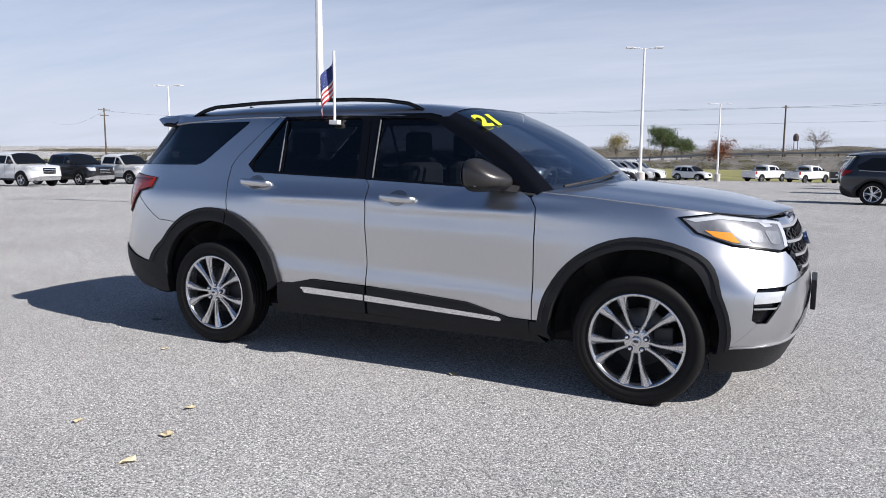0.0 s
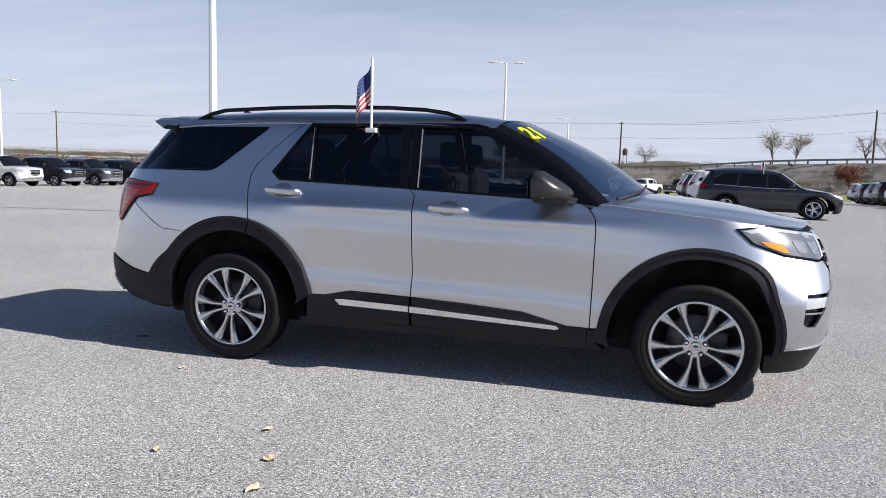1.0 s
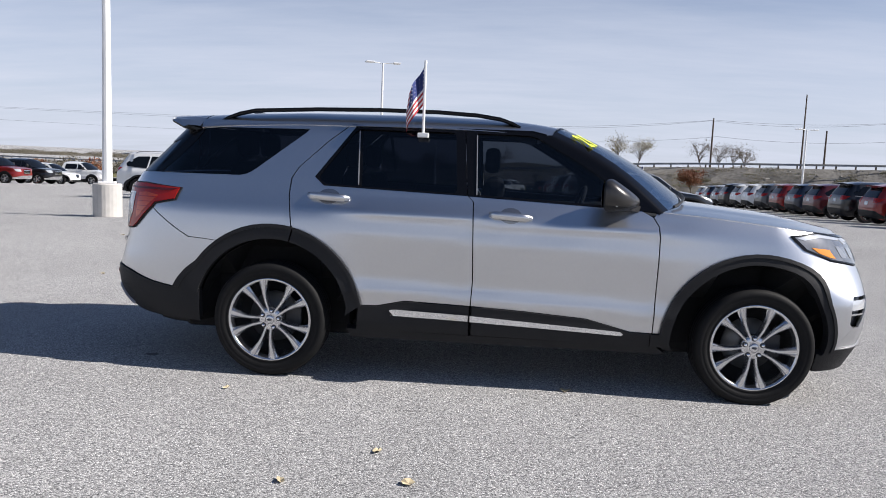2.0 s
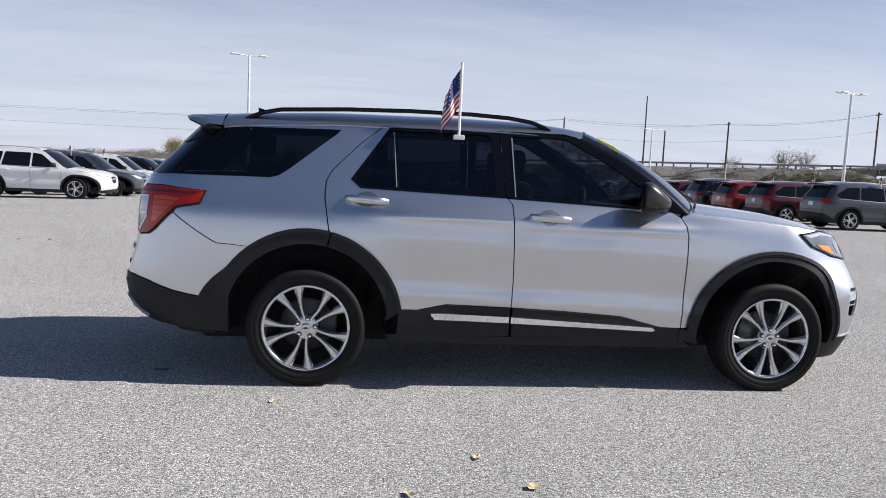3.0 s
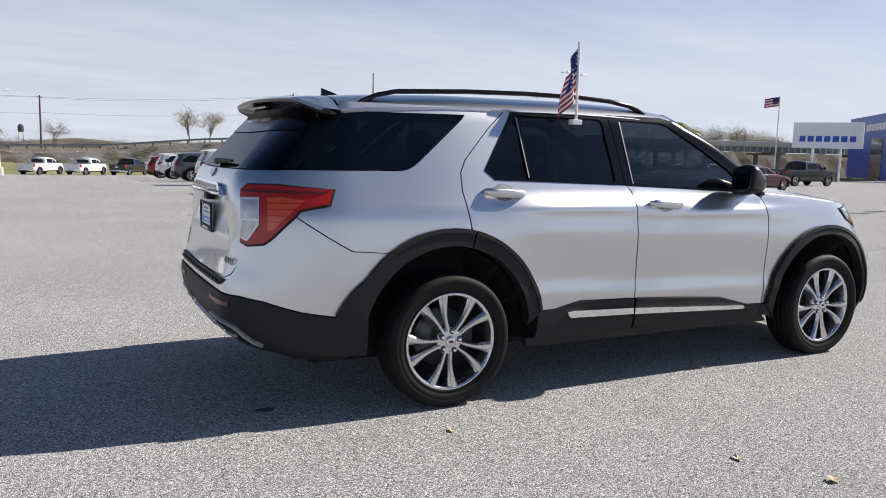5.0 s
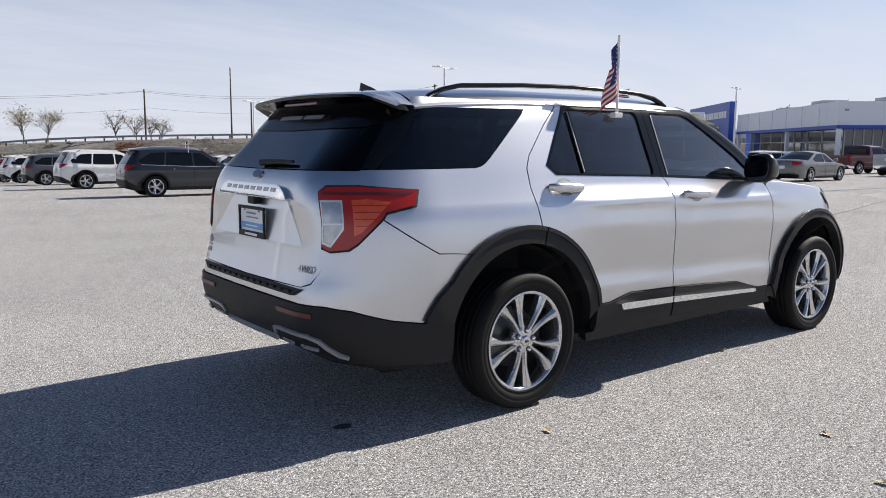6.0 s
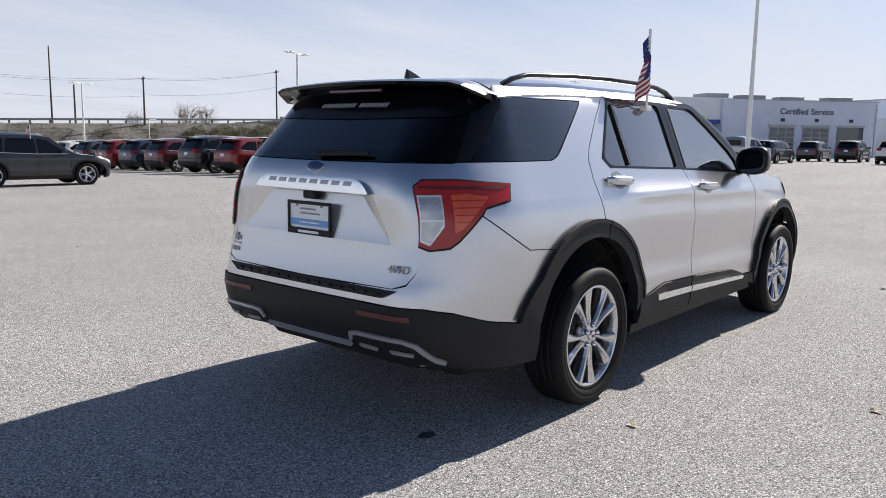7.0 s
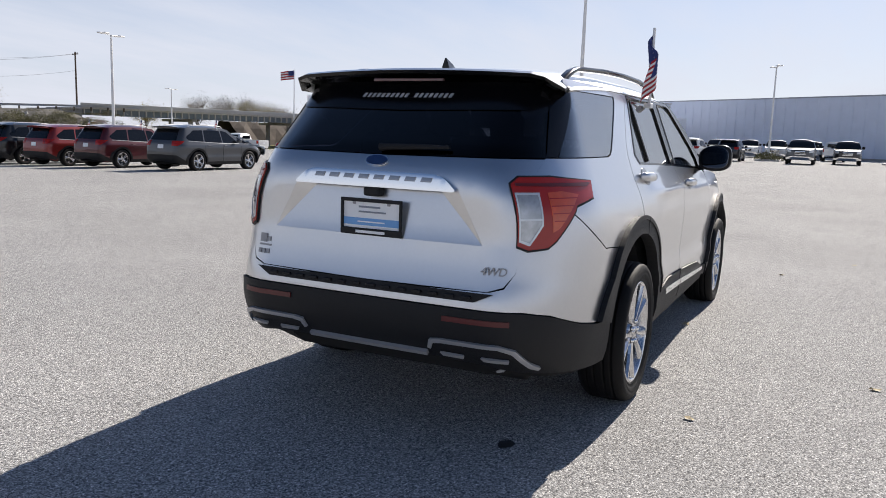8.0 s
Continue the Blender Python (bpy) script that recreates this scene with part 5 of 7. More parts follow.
# outlines in metres: x forward from the middle of the car, z up. top: hood edge from the nose to the tail, as (x, z, crown, glazed behind this point)
CAR_KINDS = {
    "crossover": dict(w=0.93, ht=1.68, wb=1.36, wr=0.365, zb=0.25, c=(-1.72, 1.35), nose=[(0.25, 2.20), (0.40, 2.30), (0.65, 2.31), (0.80, 2.26), (0.95, 2.05)],
                      rear=[(0.25, -2.16), (0.42, -2.29), (0.70, -2.31), (0.98, -2.27), (1.08, -2.22), (1.52, -1.92), (1.62, -1.82)],
                      side=[(0.2, 0.92), (0.35, 0.975), (0.52, 0.995), (0.62, 0.98), (0.86, 1.0), (0.96, 0.985), (1.02, 0.95), (1.55, 0.735), (1.7, 0.66)],
                      edge=[(2.24, 0.80), (1.9, 0.89), (1.5, 0.955), (1.12, 0.995), (0.95, 1.06), (0.30, 1.525), (-0.1, 1.57), (-0.8, 1.585), (-1.5, 1.57), (-1.86, 1.535)],
                      top=[(2.24, 0.81), (2.0, 0.91), (1.5, 0.995), (1.08, 1.045), (0.55, 1.40), (0.20, 1.60), (-0.15, 1.655), (-0.8, 1.68), (-1.5, 1.66), (-1.96, 1.605)],
                      glass=(3, 5), windows=[[(0.76, 1.035), (0.22, 1.44), (-0.06, 1.475), (-0.06, 1.035)], [(-0.12, 1.035), (-0.12, 1.478), (-0.93, 1.485), (-1.00, 1.06)], [(-1.06, 1.065), (-0.99, 1.485), (-1.45, 1.465), (-1.80, 1.24), (-1.74, 1.11)]],
                      lamp=[(-1.86, 1.075), (-2.32, 1.085), (-2.34, 0.90), (-2.12, 0.90), (-1.95, 0.99)], head=[(1.72, 0.865), (2.16, 0.80), (2.20, 0.705), (1.95, 0.715)], rails=True, hatch=(1.10, 1.49)),
    "sedan": dict(w=0.92, ht=1.45, wb=1.41, wr=0.335, zb=0.19, c=(-1.80, 1.35), nose=[(0.2, 2.30), (0.35, 2.40), (0.55, 2.41), (0.68, 2.34), (0.8, 2.1)],
                  rear=[(0.2, -2.28), (0.40, -2.40), (0.70, -2.42), (0.95, -2.36), (1.02, -2.28)],
                  side=[(0.15, 0.92), (0.3, 0.975), (0.48, 0.99), (0.56, 0.975), (0.76, 1.0), (0.84, 0.98), (0.90, 0.94), (1.35, 0.70), (1.5, 0.62)],
                  edge=[(2.32, 0.68), (1.9, 0.78), (1.4, 0.85), (1.05, 0.885), (0.90, 0.93), (0.22, 1.33), (-0.15, 1.375), (-0.7, 1.36), (-1.55, 1.02), (-1.75, 0.985), (-2.26, 0.97)],
                  top=[(2.32, 0.69), (2.0, 0.80), (1.4, 0.90), (1.0, 0.94), (0.5, 1.24), (0.10, 1.40), (-0.25, 1.45), (-0.8, 1.42), (-1.25, 1.27), (-1.65, 1.06), (-1.85, 1.03), (-2.30, 1.0)],
                  glass=(3, 5, 7, 9), windows=[[(0.72, 0.93), (0.16, 1.26), (-0.06, 1.30), (-0.06, 0.93)], [(-0.12, 0.93), (-0.12, 1.30), (-0.62, 1.29), (-1.12, 1.07), (-1.02, 0.95)]],
                  lamp=[(-1.90, 0.955), (-2.44, 0.955), (-2.46, 0.80), (-2.10, 0.82)], head=[(1.75, 0.76), (2.16, 0.69), (2.20, 0.60), (1.95, 0.62)], rails=False, hatch=None),
    "pickup": dict(w=1.01, ht=1.92, wb=1.86, wr=0.41, zb=0.38, c=(-2.60, 2.25), nose=[(0.35, 2.84), (0.55, 2.92), (1.0, 2.92), (1.15, 2.86), (1.25, 2.7)],
                   rear=[(0.4, -2.84), (0.6, -2.93), (1.2, -2.93), (1.3, -2.90)],
                   side=[(0.3, 0.93), (0.5, 0.98), (0.75, 1.0), (0.85, 0.985), (1.08, 1.0), (1.2, 0.985), (1.27, 0.96), (1.8, 0.76), (1.95, 0.70)],
                   edge=[(2.84, 1.10), (2.4, 1.17), (1.9, 1.20), (1.60, 1.22), (1.48, 1.27), (0.90, 1.76), (0.6, 1.80), (-0.1, 1.815), (-0.62, 1.79), (-0.80, 1.27), (-0.84, 1.24), (-2.88, 1.25)],
                   top=[(2.84, 1.11), (2.4, 1.21), (1.9, 1.25), (1.56, 1.27), (1.15, 1.64), (0.82, 1.86), (0.5, 1.905), (-0.1, 1.92), (-0.62, 1.89), (-0.80, 1.20)],
                   glass=(3, 5), windows=[[(1.28, 1.30), (0.84, 1.66), (0.62, 1.71), (0.62, 1.30)], [(0.55, 1.30), (0.55, 1.715), (-0.42, 1.71), (-0.50, 1.30)]],
                   lamp=[(-2.66, 1.22), (-2.92, 1.22), (-2.92, 0.92), (-2.66, 0.92)], head=[(2.45, 1.12), (2.95, 1.08), (2.98, 0.90), (2.62, 0.92)], rails=False, hatch=None),
}
CAR_KINDS["suv"] = {k: v for k, v in CAR_KINDS["crossover"].items()}
CAR_KINDS["suv"].update(ht=1.77, w=0.97, wr=0.385)
for key in ("nose", "rear", "side"):
    CAR_KINDS["suv"][key] = [(a * 1.055, b * (1.03 if key != "side" else 1.0)) for a, b in CAR_KINDS["crossover"][key]]
for key in ("edge", "top", "lamp", "head"):
    CAR_KINDS["suv"][key] = [(a * 1.03, b * 1.055) for a, b in CAR_KINDS["crossover"][key]]
CAR_KINDS["suv"]["windows"] = [[(a * 1.03, b * 1.055) for a, b in w] for w in CAR_KINDS["crossover"]["windows"]]
CAR_KINDS["suv"]["hatch"] = (1.16, 1.57)
CAR_FIRST = {}
WHEEL_MESHES = {}


def car_skin(K):
    """The side of a car, wrapped round its nose and tail to the middle."""
    c0, c1 = K["c"]

    def half(x, z):
        return K["w"] * eased(K["side"], z, 0.02) * (1 - 0.04 * ramp(-0.9, -2.2, x) - 0.05 * ramp(1.0, 2.1, x) * ramp(0.6, 1.0, z))

    def skin(p, z):
        if p < c0:
            w, q = half(c0 - 0.3, z), c0 - p
            t = min(q / 0.55, 1.0) * math.pi / 2
            y = -(w - 0.30 * (1 - max(math.cos(t), 0.0) ** 0.8)) + (w - 0.30) * max(q - 0.55, 0.0) / (K["w"] - 0.29)
            return (c0 + (eased(K["rear"], z) + 0.04 * y * y - c0) * math.sin(t) ** 0.8, y, z)
        if p > c1:
            w, q = half(c1 + 0.3, z), p - c1
            t = min(q / 0.80, 1.0) * math.pi / 2
            y = -(w - 0.42 * (1 - max(math.cos(t), 0.0) ** 0.85)) + (w - 0.42) * max(q - 0.80, 0.0) / (K["w"] - 0.41)
            return (c1 + (eased(K["nose"], z) - 0.10 * y * y - c1) * math.sin(t) ** 0.85, y, z)
        return (p, -half(p, z), z)
    return skin


def wheel_meshes(wr):
    if wr not in WHEEL_MESHES:
        t1 = lathe(bmesh.new(), [(wr * 0.68, -0.10), (wr * 0.80, -0.115), (wr * 0.95, -0.11), (wr, -0.085), (wr, 0.085), (wr * 0.95, 0.11), (wr * 0.68, 0.10)], 28)
        bmesh.ops.recalc_face_normals(t1, faces=t1.faces)
        # dish behind the spokes, its shade put into the dark alloy colour
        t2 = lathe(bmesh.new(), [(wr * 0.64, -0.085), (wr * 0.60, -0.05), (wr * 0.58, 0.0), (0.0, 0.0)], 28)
        t3 = lathe(bmesh.new(), [(wr * 0.70, -0.100), (wr * 0.69, -0.108), (wr * 0.64, -0.104), (wr * 0.63, -0.085)], 28)
        for k in range(10):
            sp = loft([[(c - h, o + 0.03, r), (c - h, o, r), (c, o - 0.006, r), (c + h, o, r), (c + h, o + 0.03, r)] for r, h, o, c in ((0.0, 0.03, -0.08, 0), (wr * 0.35, 0.012, -0.085, 0), (wr * 0.66, 0.018, -0.094, 0))])
            bmesh.ops.transform(sp, matrix=Matrix.Rotation(radians(36 * k + (9 if k % 2 else -9)), 4, "Y"), verts=sp.verts)
            tmp = bpy.data.meshes.new("spoke")
            sp.to_mesh(tmp)
            sp.free()
            t3.from_mesh(tmp)
            bpy.data.meshes.remove(tmp)
        WHEEL_MESHES[wr] = (mesh_object("tyre", t1, RUBBER, True), mesh_object("rim_dish", t2, RIM_DARK, True), mesh_object("spokes", t3, RIM))
    return WHEEL_MESHES[wr]


def first_vehicle(kind, car, paint):
    """Builds one car of a kind, with all its parts, round the origin of car."""
    K = CAR_KINDS[kind]
    skin, hw, ht, wr, zb, (c0, c1) = car_skin(K), K["w"], K["ht"], K["wr"], K["zb"], K["c"]
    end_r, end_f = c0 - 0.55 - hw + 0.29, c1 + 0.80 + hw - 0.41
    R = wr + 0.055
    edge, top = K["edge"], K["top"]

    def lay(name, poly, mat, label="", lift=0.004, depth=0.012, step=0.10, holes=(), join=False, under=None):
        o = panel(name, poly, skin, mat, under or car, holes, step, depth, lift, label, True, join)
        return o
    # arcs from the lower edge, over each wheel
    a0 = math.degrees(math.asin((zb - wr) / R))
    arch_r, arch_f = arc(-K["wb"], wr, R, 180 - a0, a0, 14), arc(K["wb"], wr, R, 180 - a0, a0, 14)
    nose_z, tail_z = edge[0][1], edge[-1][1]
    outline = [(end_r, zb + 0.10), (c0 - 0.45, zb + 0.05), (c0 - 0.25, zb)] + arch_r + arch_f + [(c1 + 0.6, zb), (end_f, zb)] + [(end_f, nose_z)] + [(c1 + (x - c1) * (0.95 if x > c1 else 1.0), z) for x, z in edge] + [(end_r, tail_z)]
    lay("body", outline, paint, "", 0.0, 0.05, 0.085, (), True)
    # hood, windscreen, roof and what follows, each its own skin between the two upper edges
    def edge_at(x):
        z = table([(-a, b) for a, b in edge], -x)
        if x > c1:
            tip = eased(K["nose"], z)
            u = min((x - c1) / (tip - c1), 1.0)
            return abs(skin(c1, z)[1]) - 0.42 * (1 - math.sqrt(max(1 - u * u, 0.0))), z
        return abs(skin(max(x, c0), z)[1]) - (0.10 * ramp(c0, c0 - 0.35, x)), z
    cuts = [0, *K["glass"], len(top) - 1]
    names = {2: "roof", 4: "boot_lid"}
    for i, (s0, s1) in enumerate(zip(cuts, cuts[1:])):
        rows = []
        x0, x1 = top[s0][0], top[s1][0]
        for q in range(9):
            x = x0 + (x1 - x0) * q / 8
            ex = x
            if i == 1:
                # the screen's upper and lower edges bow forward in the middle
                ex = x - 0.12 * (1 - abs(2 * q / 8 - 1) * 0.2)
            e, ez = edge_at(ex)
            cz = max(table([(-a, b) for a, b in top], -x), ez)
            rows.append([(x if i != 1 else x - (x - ex) * abs(f) ** 2.0, e * f, ez + (cz - ez) * (1 - abs(f) ** 2.4)) for f in (k / 8 for k in range(-8, 9))])
        bm = loft(rows)
        bmesh.ops.recalc_face_normals(bm, faces=bm.faces)
        if sum(f.normal.z for f in bm.faces) < 0:
            bmesh.ops.reverse_faces(bm, faces=bm.faces)
        part("hood" if i == 0 else names.get(i, "windscreen" if i == 1 else "rear_window"), bm, CAR_GLASS if i % 2 else paint, car, "", True)
    for w in K["windows"]:
        lay("side_window", rounded(w, 0.04, 2), CAR_GLASS)
    w0, w1 = K["windows"][0], K["windows"][-1]
    lay("window_trim", [(w0[0][0] + 0.03, w0[0][1] - 0.012), (w0[-1][0], w0[-1][1] - 0.014), (w1[-1][0], w1[-1][1] - 0.016), (w1[-1][0], w1[-1][1] - 0.036), (w0[-1][0], w0[-1][1] - 0.034), (w0[0][0] + 0.05, w0[0][1] - 0.030)], GREY_TRIM if kind != "pickup" else BLACK_PLASTIC)
    if K["hatch"]:
        lo, hi = K["hatch"]
        lay("rear_window", [(c0 - 0.44, lo), (end_r, lo), (end_r, hi), (c0 - 0.40, hi)], CAR_GLASS, join=True)
        part("spoiler", loft([[(x, y * 0.70 * hw, z - 0.04 * abs(y) ** 3) for y in (-1, -0.8, -0.4, 0, 0.4, 0.8, 1)] for x, z in ((top[-1][0] + 0.15, top[-1][1] + 0.012), (top[-1][0] - 0.14, top[-1][1] - 0.012), (top[-1][0] - 0.12, top[-1][1] - 0.04), (top[-1][0] + 0.1, top[-1][1] - 0.04))], True), paint, car)
    # lamps, grille, plate, lower cladding
    lay("tail_lamp", K["lamp"], RED_LENS, "red tail lamp", 0.012, 0.02, 0.06)
    lay("headlamp", K["head"], CLEAR_LENS, "clear headlamp", 0.010, 0.02, 0.06)
    hz = K["head"][1][1]
    big = kind == "pickup"
    lay("grille", [(c1 + (0.95 if big else 1.08), hz - 0.03), (end_f, hz - 0.01), (end_f, hz - (0.38 if big else 0.26)), (c1 + (1.0 if big else 1.15), hz - (0.34 if big else 0.22))], BLACK_GLOSS, "", 0.008, 0.02, 0.08, (), True)
    for k in range(3 if big else 1):
        z = hz - 0.10 - 0.10 * k
        lay("grille_bar", [(c1 + 1.0, z + 0.018), (end_f, z + 0.018), (end_f, z - 0.018), (c1 + 1.0, z - 0.018)], CHROME, "", 0.018, 0.015, 0.08, (), True)
    low = BLACK_PLASTIC
    lay("front_bumper", [(K["wb"] + R + 0.06, zb + 0.02), (end_f, zb + 0.0), (end_f, zb + (0.24 if big else 0.13)), (c1 + 0.8, zb + (0.24 if big else 0.13)), (K["wb"] + R + 0.06, zb + 0.10)], CHROME if big else low, "", 0.012, 0.04, 0.08, (), True)
    lay("rear_bumper", [(-K["wb"] - R - 0.06, zb + 0.02), (c0 - 0.3, zb + 0.04), (end_r, zb + 0.10), (end_r, zb + (0.24 if big else 0.34)), (c0 - 0.4, zb + (0.23 if big else 0.33)), (-K["wb"] - R - 0.06, zb + 0.14)] if kind != "sedan" else [(c0 - 0.3, zb + 0.05), (end_r, zb + 0.10), (end_r, zb + 0.20), (c0 - 0.35, zb + 0.18)], CHROME if big else low, "", 0.012, 0.04, 0.08, (), True)
    lay("sill", [(-K["wb"] + R + 0.03, zb - 0.01), (K["wb"] - R - 0.03, zb - 0.01), (K["wb"] - R - 0.01, zb + 0.10), (-K["wb"] + R + 0.01, zb + 0.10)], low, "", 0.008, 0.04)
    if kind != "sedan":
        for wx in (-K["wb"], K["wb"]):
            lay("wheel_flare", arc(wx, wr, R + 0.055, 180 - a0, a0, 14) + arc(wx, wr, R - 0.01, a0, 180 - a0, 14), low, "", 0.010, 0.05, 0.06)
    pz = tail_z - 0.28 if kind != "crossover" and kind != "suv" else K["lamp"][0][1] - 0.20
    lay("plate", [(end_r + 0.15, pz - 0.07), (end_r, pz - 0.07), (end_r, pz + 0.07), (end_r + 0.15, pz + 0.07)], PLATE_WHITE, "", 0.010, 0.006, 0.08, (), True)
    # door seams as recessed dark lines, handles, mirrors, rails
    belt = w0[-1][1] - 0.04
    xb = (w0[-1][0] + K["windows"][1][0][0]) / 2
    for x in (xb, w0[0][0] + 0.12, K["windows"][1][-1][0] - 0.02):
        lay("door_seam", [(x - 0.006, zb + 0.12), (x + 0.006, zb + 0.12), (x + 0.006, belt), (x - 0.006, belt)], UNDER, "", 0.0025, 0.002)
    for s in (-1, 1):
        for x in (xb + 0.10, K["windows"][1][-1][0] + 0.16):
            y = abs(skin(x, belt - 0.07)[1])
            part("door_handle", tubed([(x - 0.09, s * y, belt - 0.07), (x - 0.06, s * (y + 0.03), belt - 0.07), (x + 0.06, s * (y + 0.03), belt - 0.07), (x + 0.09, s * y, belt - 0.07)], 0.014, 6), paint, car)
        mx, mz = w0[0][0] - 0.10, w0[0][1] + 0.09
        bm = bmesh.new()
        bmesh.ops.create_uvsphere(bm, u_segments=12, v_segments=8, radius=1)
        for v in bm.verts:
            v.co = Vector((mx + 0.085 * v.co.x, s * (hw + 0.085 + 0.115 * math.copysign(abs(v.co.y) ** 0.7, v.co.y)), mz + (0.12 if big else 0.075) * math.copysign(abs(v.co.z) ** 0.7, v.co.z)))
        part("door_mirror", bm, paint if kind in ("sedan", "crossover") else low, car, "", True)
        if K["rails"]:
            e, ez = edge_at(-0.4)
            part("roof_rail", tubed([(x, s * (e - 0.05), table([(-a, b) for a, b in edge], -x) + d) for x, d in ((0.15, 0.02), (0.02, 0.075), (-0.7, 0.085), (-1.45, 0.075), (-1.62, 0.02))], 0.016, 6), GREY_TRIM, car)
    if big:
        part("bed_floor", boxed(-2.82, -0.88, -0.80, 0.80, 0.80, 0.86), UNDER, car)
        for s in (-1, 1):
            part("bed_side", boxed(-2.86, -0.86, s * 0.82 - 0.05, s * 0.82 + 0.05, 0.80, 1.235, 0.02), low, car)
        part("tailgate", boxed(-2.90, -2.82, -0.86, 0.86, 0.70, 1.24, 0.015), paint, car)
        part("cab_back", boxed(-0.86, -0.80, -0.85, 0.85, 0.80, 1.30), paint, car)
        part("rear_window", boxed(-0.80, -0.745, -0.62, 0.62, 1.36, 1.68, 0.01), CAR_GLASS, car)
    for wx in (-K["wb"], K["wb"]):
        for s in (-1, 1):
            base = None
            for nm, me in zip(("tyre", "rim_dish", "spokes"), wheel_meshes(wr)):
                o = new(nm, me)
                o.parent = car if base is None else base
                if base is None:
                    base = o
                    o.matrix_basis = pose(wx, s * (hw - 0.125), wr, 0, 0, 0 if s < 0 else 180)
            bm = loft([[(wx + R * math.cos(a), s * yy, wr + R * math.sin(a)) for a in (radians(-10 + 200 * k / 12) for k in range(13))] for yy in (hw - 0.32, hw - 0.03)])
            bmesh.ops.contextual_create(bm, geom=[e for e in bm.edges if e.is_boundary and all(abs(abs(v.co.y) - hw + 0.32) < 0.01 for v in e.verts)])
            part("wheel_liner", bm, UNDER, car)
    part("underbody", boxed(c0 - 0.25, c1 + 0.5, -hw + 0.2, hw - 0.2, zb - 0.02, zb + 0.16, 0.02), UNDER, car)


def vehicle(kind, color, x, y, heading, label, category, group="parked vehicles", flag=False):
    paint = car_paint(color)
    m = pose(x, y, ground_z(x, y), 0, 0, heading)
    name = "parked_" + ("car" if kind == "sedan" else "truck" if kind == "pickup" else "suv")
    if kind not in CAR_FIRST:
        # the first of a kind is built, the others take over its meshes with a paint of their own
        car = thing(name, m, label, category, group)
        first_vehicle(kind, car, paint)
        for o in car.children:
            for slot in o.material_slots:
                if slot.material == paint:
                    slot.link = "OBJECT"
                    slot.material = paint
        CAR_FIRST[kind] = (car, paint)
    else:
        first, old = CAR_FIRST[kind]
        car = copy_thing(first, m)
        car.name = name
        tagged(car, label, category, group)
        for o in list(car.children):
            if o.name.startswith("flag_staff"):
                for c in list(o.children):
                    bpy.data.objects.remove(c)
                bpy.data.objects.remove(o)
                continue
            for slot in o.material_slots:
                if slot.link == "OBJECT":
                    slot.material = paint
    if flag:
        K = CAR_KINDS[kind]
        fx, fz = K["windows"][1][1][0] - 0.1, K["windows"][1][1][1]
        fy = abs(car_skin(K)(fx, fz)[1]) + 0.012
        staff = part("flag_staff", tubed([(fx, -fy, fz), (fx, -fy, fz + 0.42)], 0.009, 6), WHITE_PLASTIC, car)
        rows = [[(fx - 0.01 - 0.11 * i / 6, -fy + 0.02 * math.sin(i), fz + 0.41 - 0.19 * j - 0.14 * i / 6) for i in range(7)] for j in (0, 0.25, 0.5, 0.75, 1)]
        for j in range(4):
            part("flag_stripe", loft(rows[j:j + 2]), FLAG_RED if j % 2 else FLAG_WHITE, staff)
        part("flag_canton", loft([[(a, b - 0.004, c) for a, b, c in r[:4]] for r in rows[:3]]), FLAG_BLUE, staff)
    return car


WHITE, BLACK, GREY, SILVER, RED, MAROON, NAVY = (0.75, 0.75, 0.74), (0.012, 0.012, 0.014), (0.07, 0.075, 0.085), (0.38, 0.39, 0.41), (0.22, 0.014, 0.012), (0.085, 0.01, 0.014), (0.02, 0.028, 0.05)


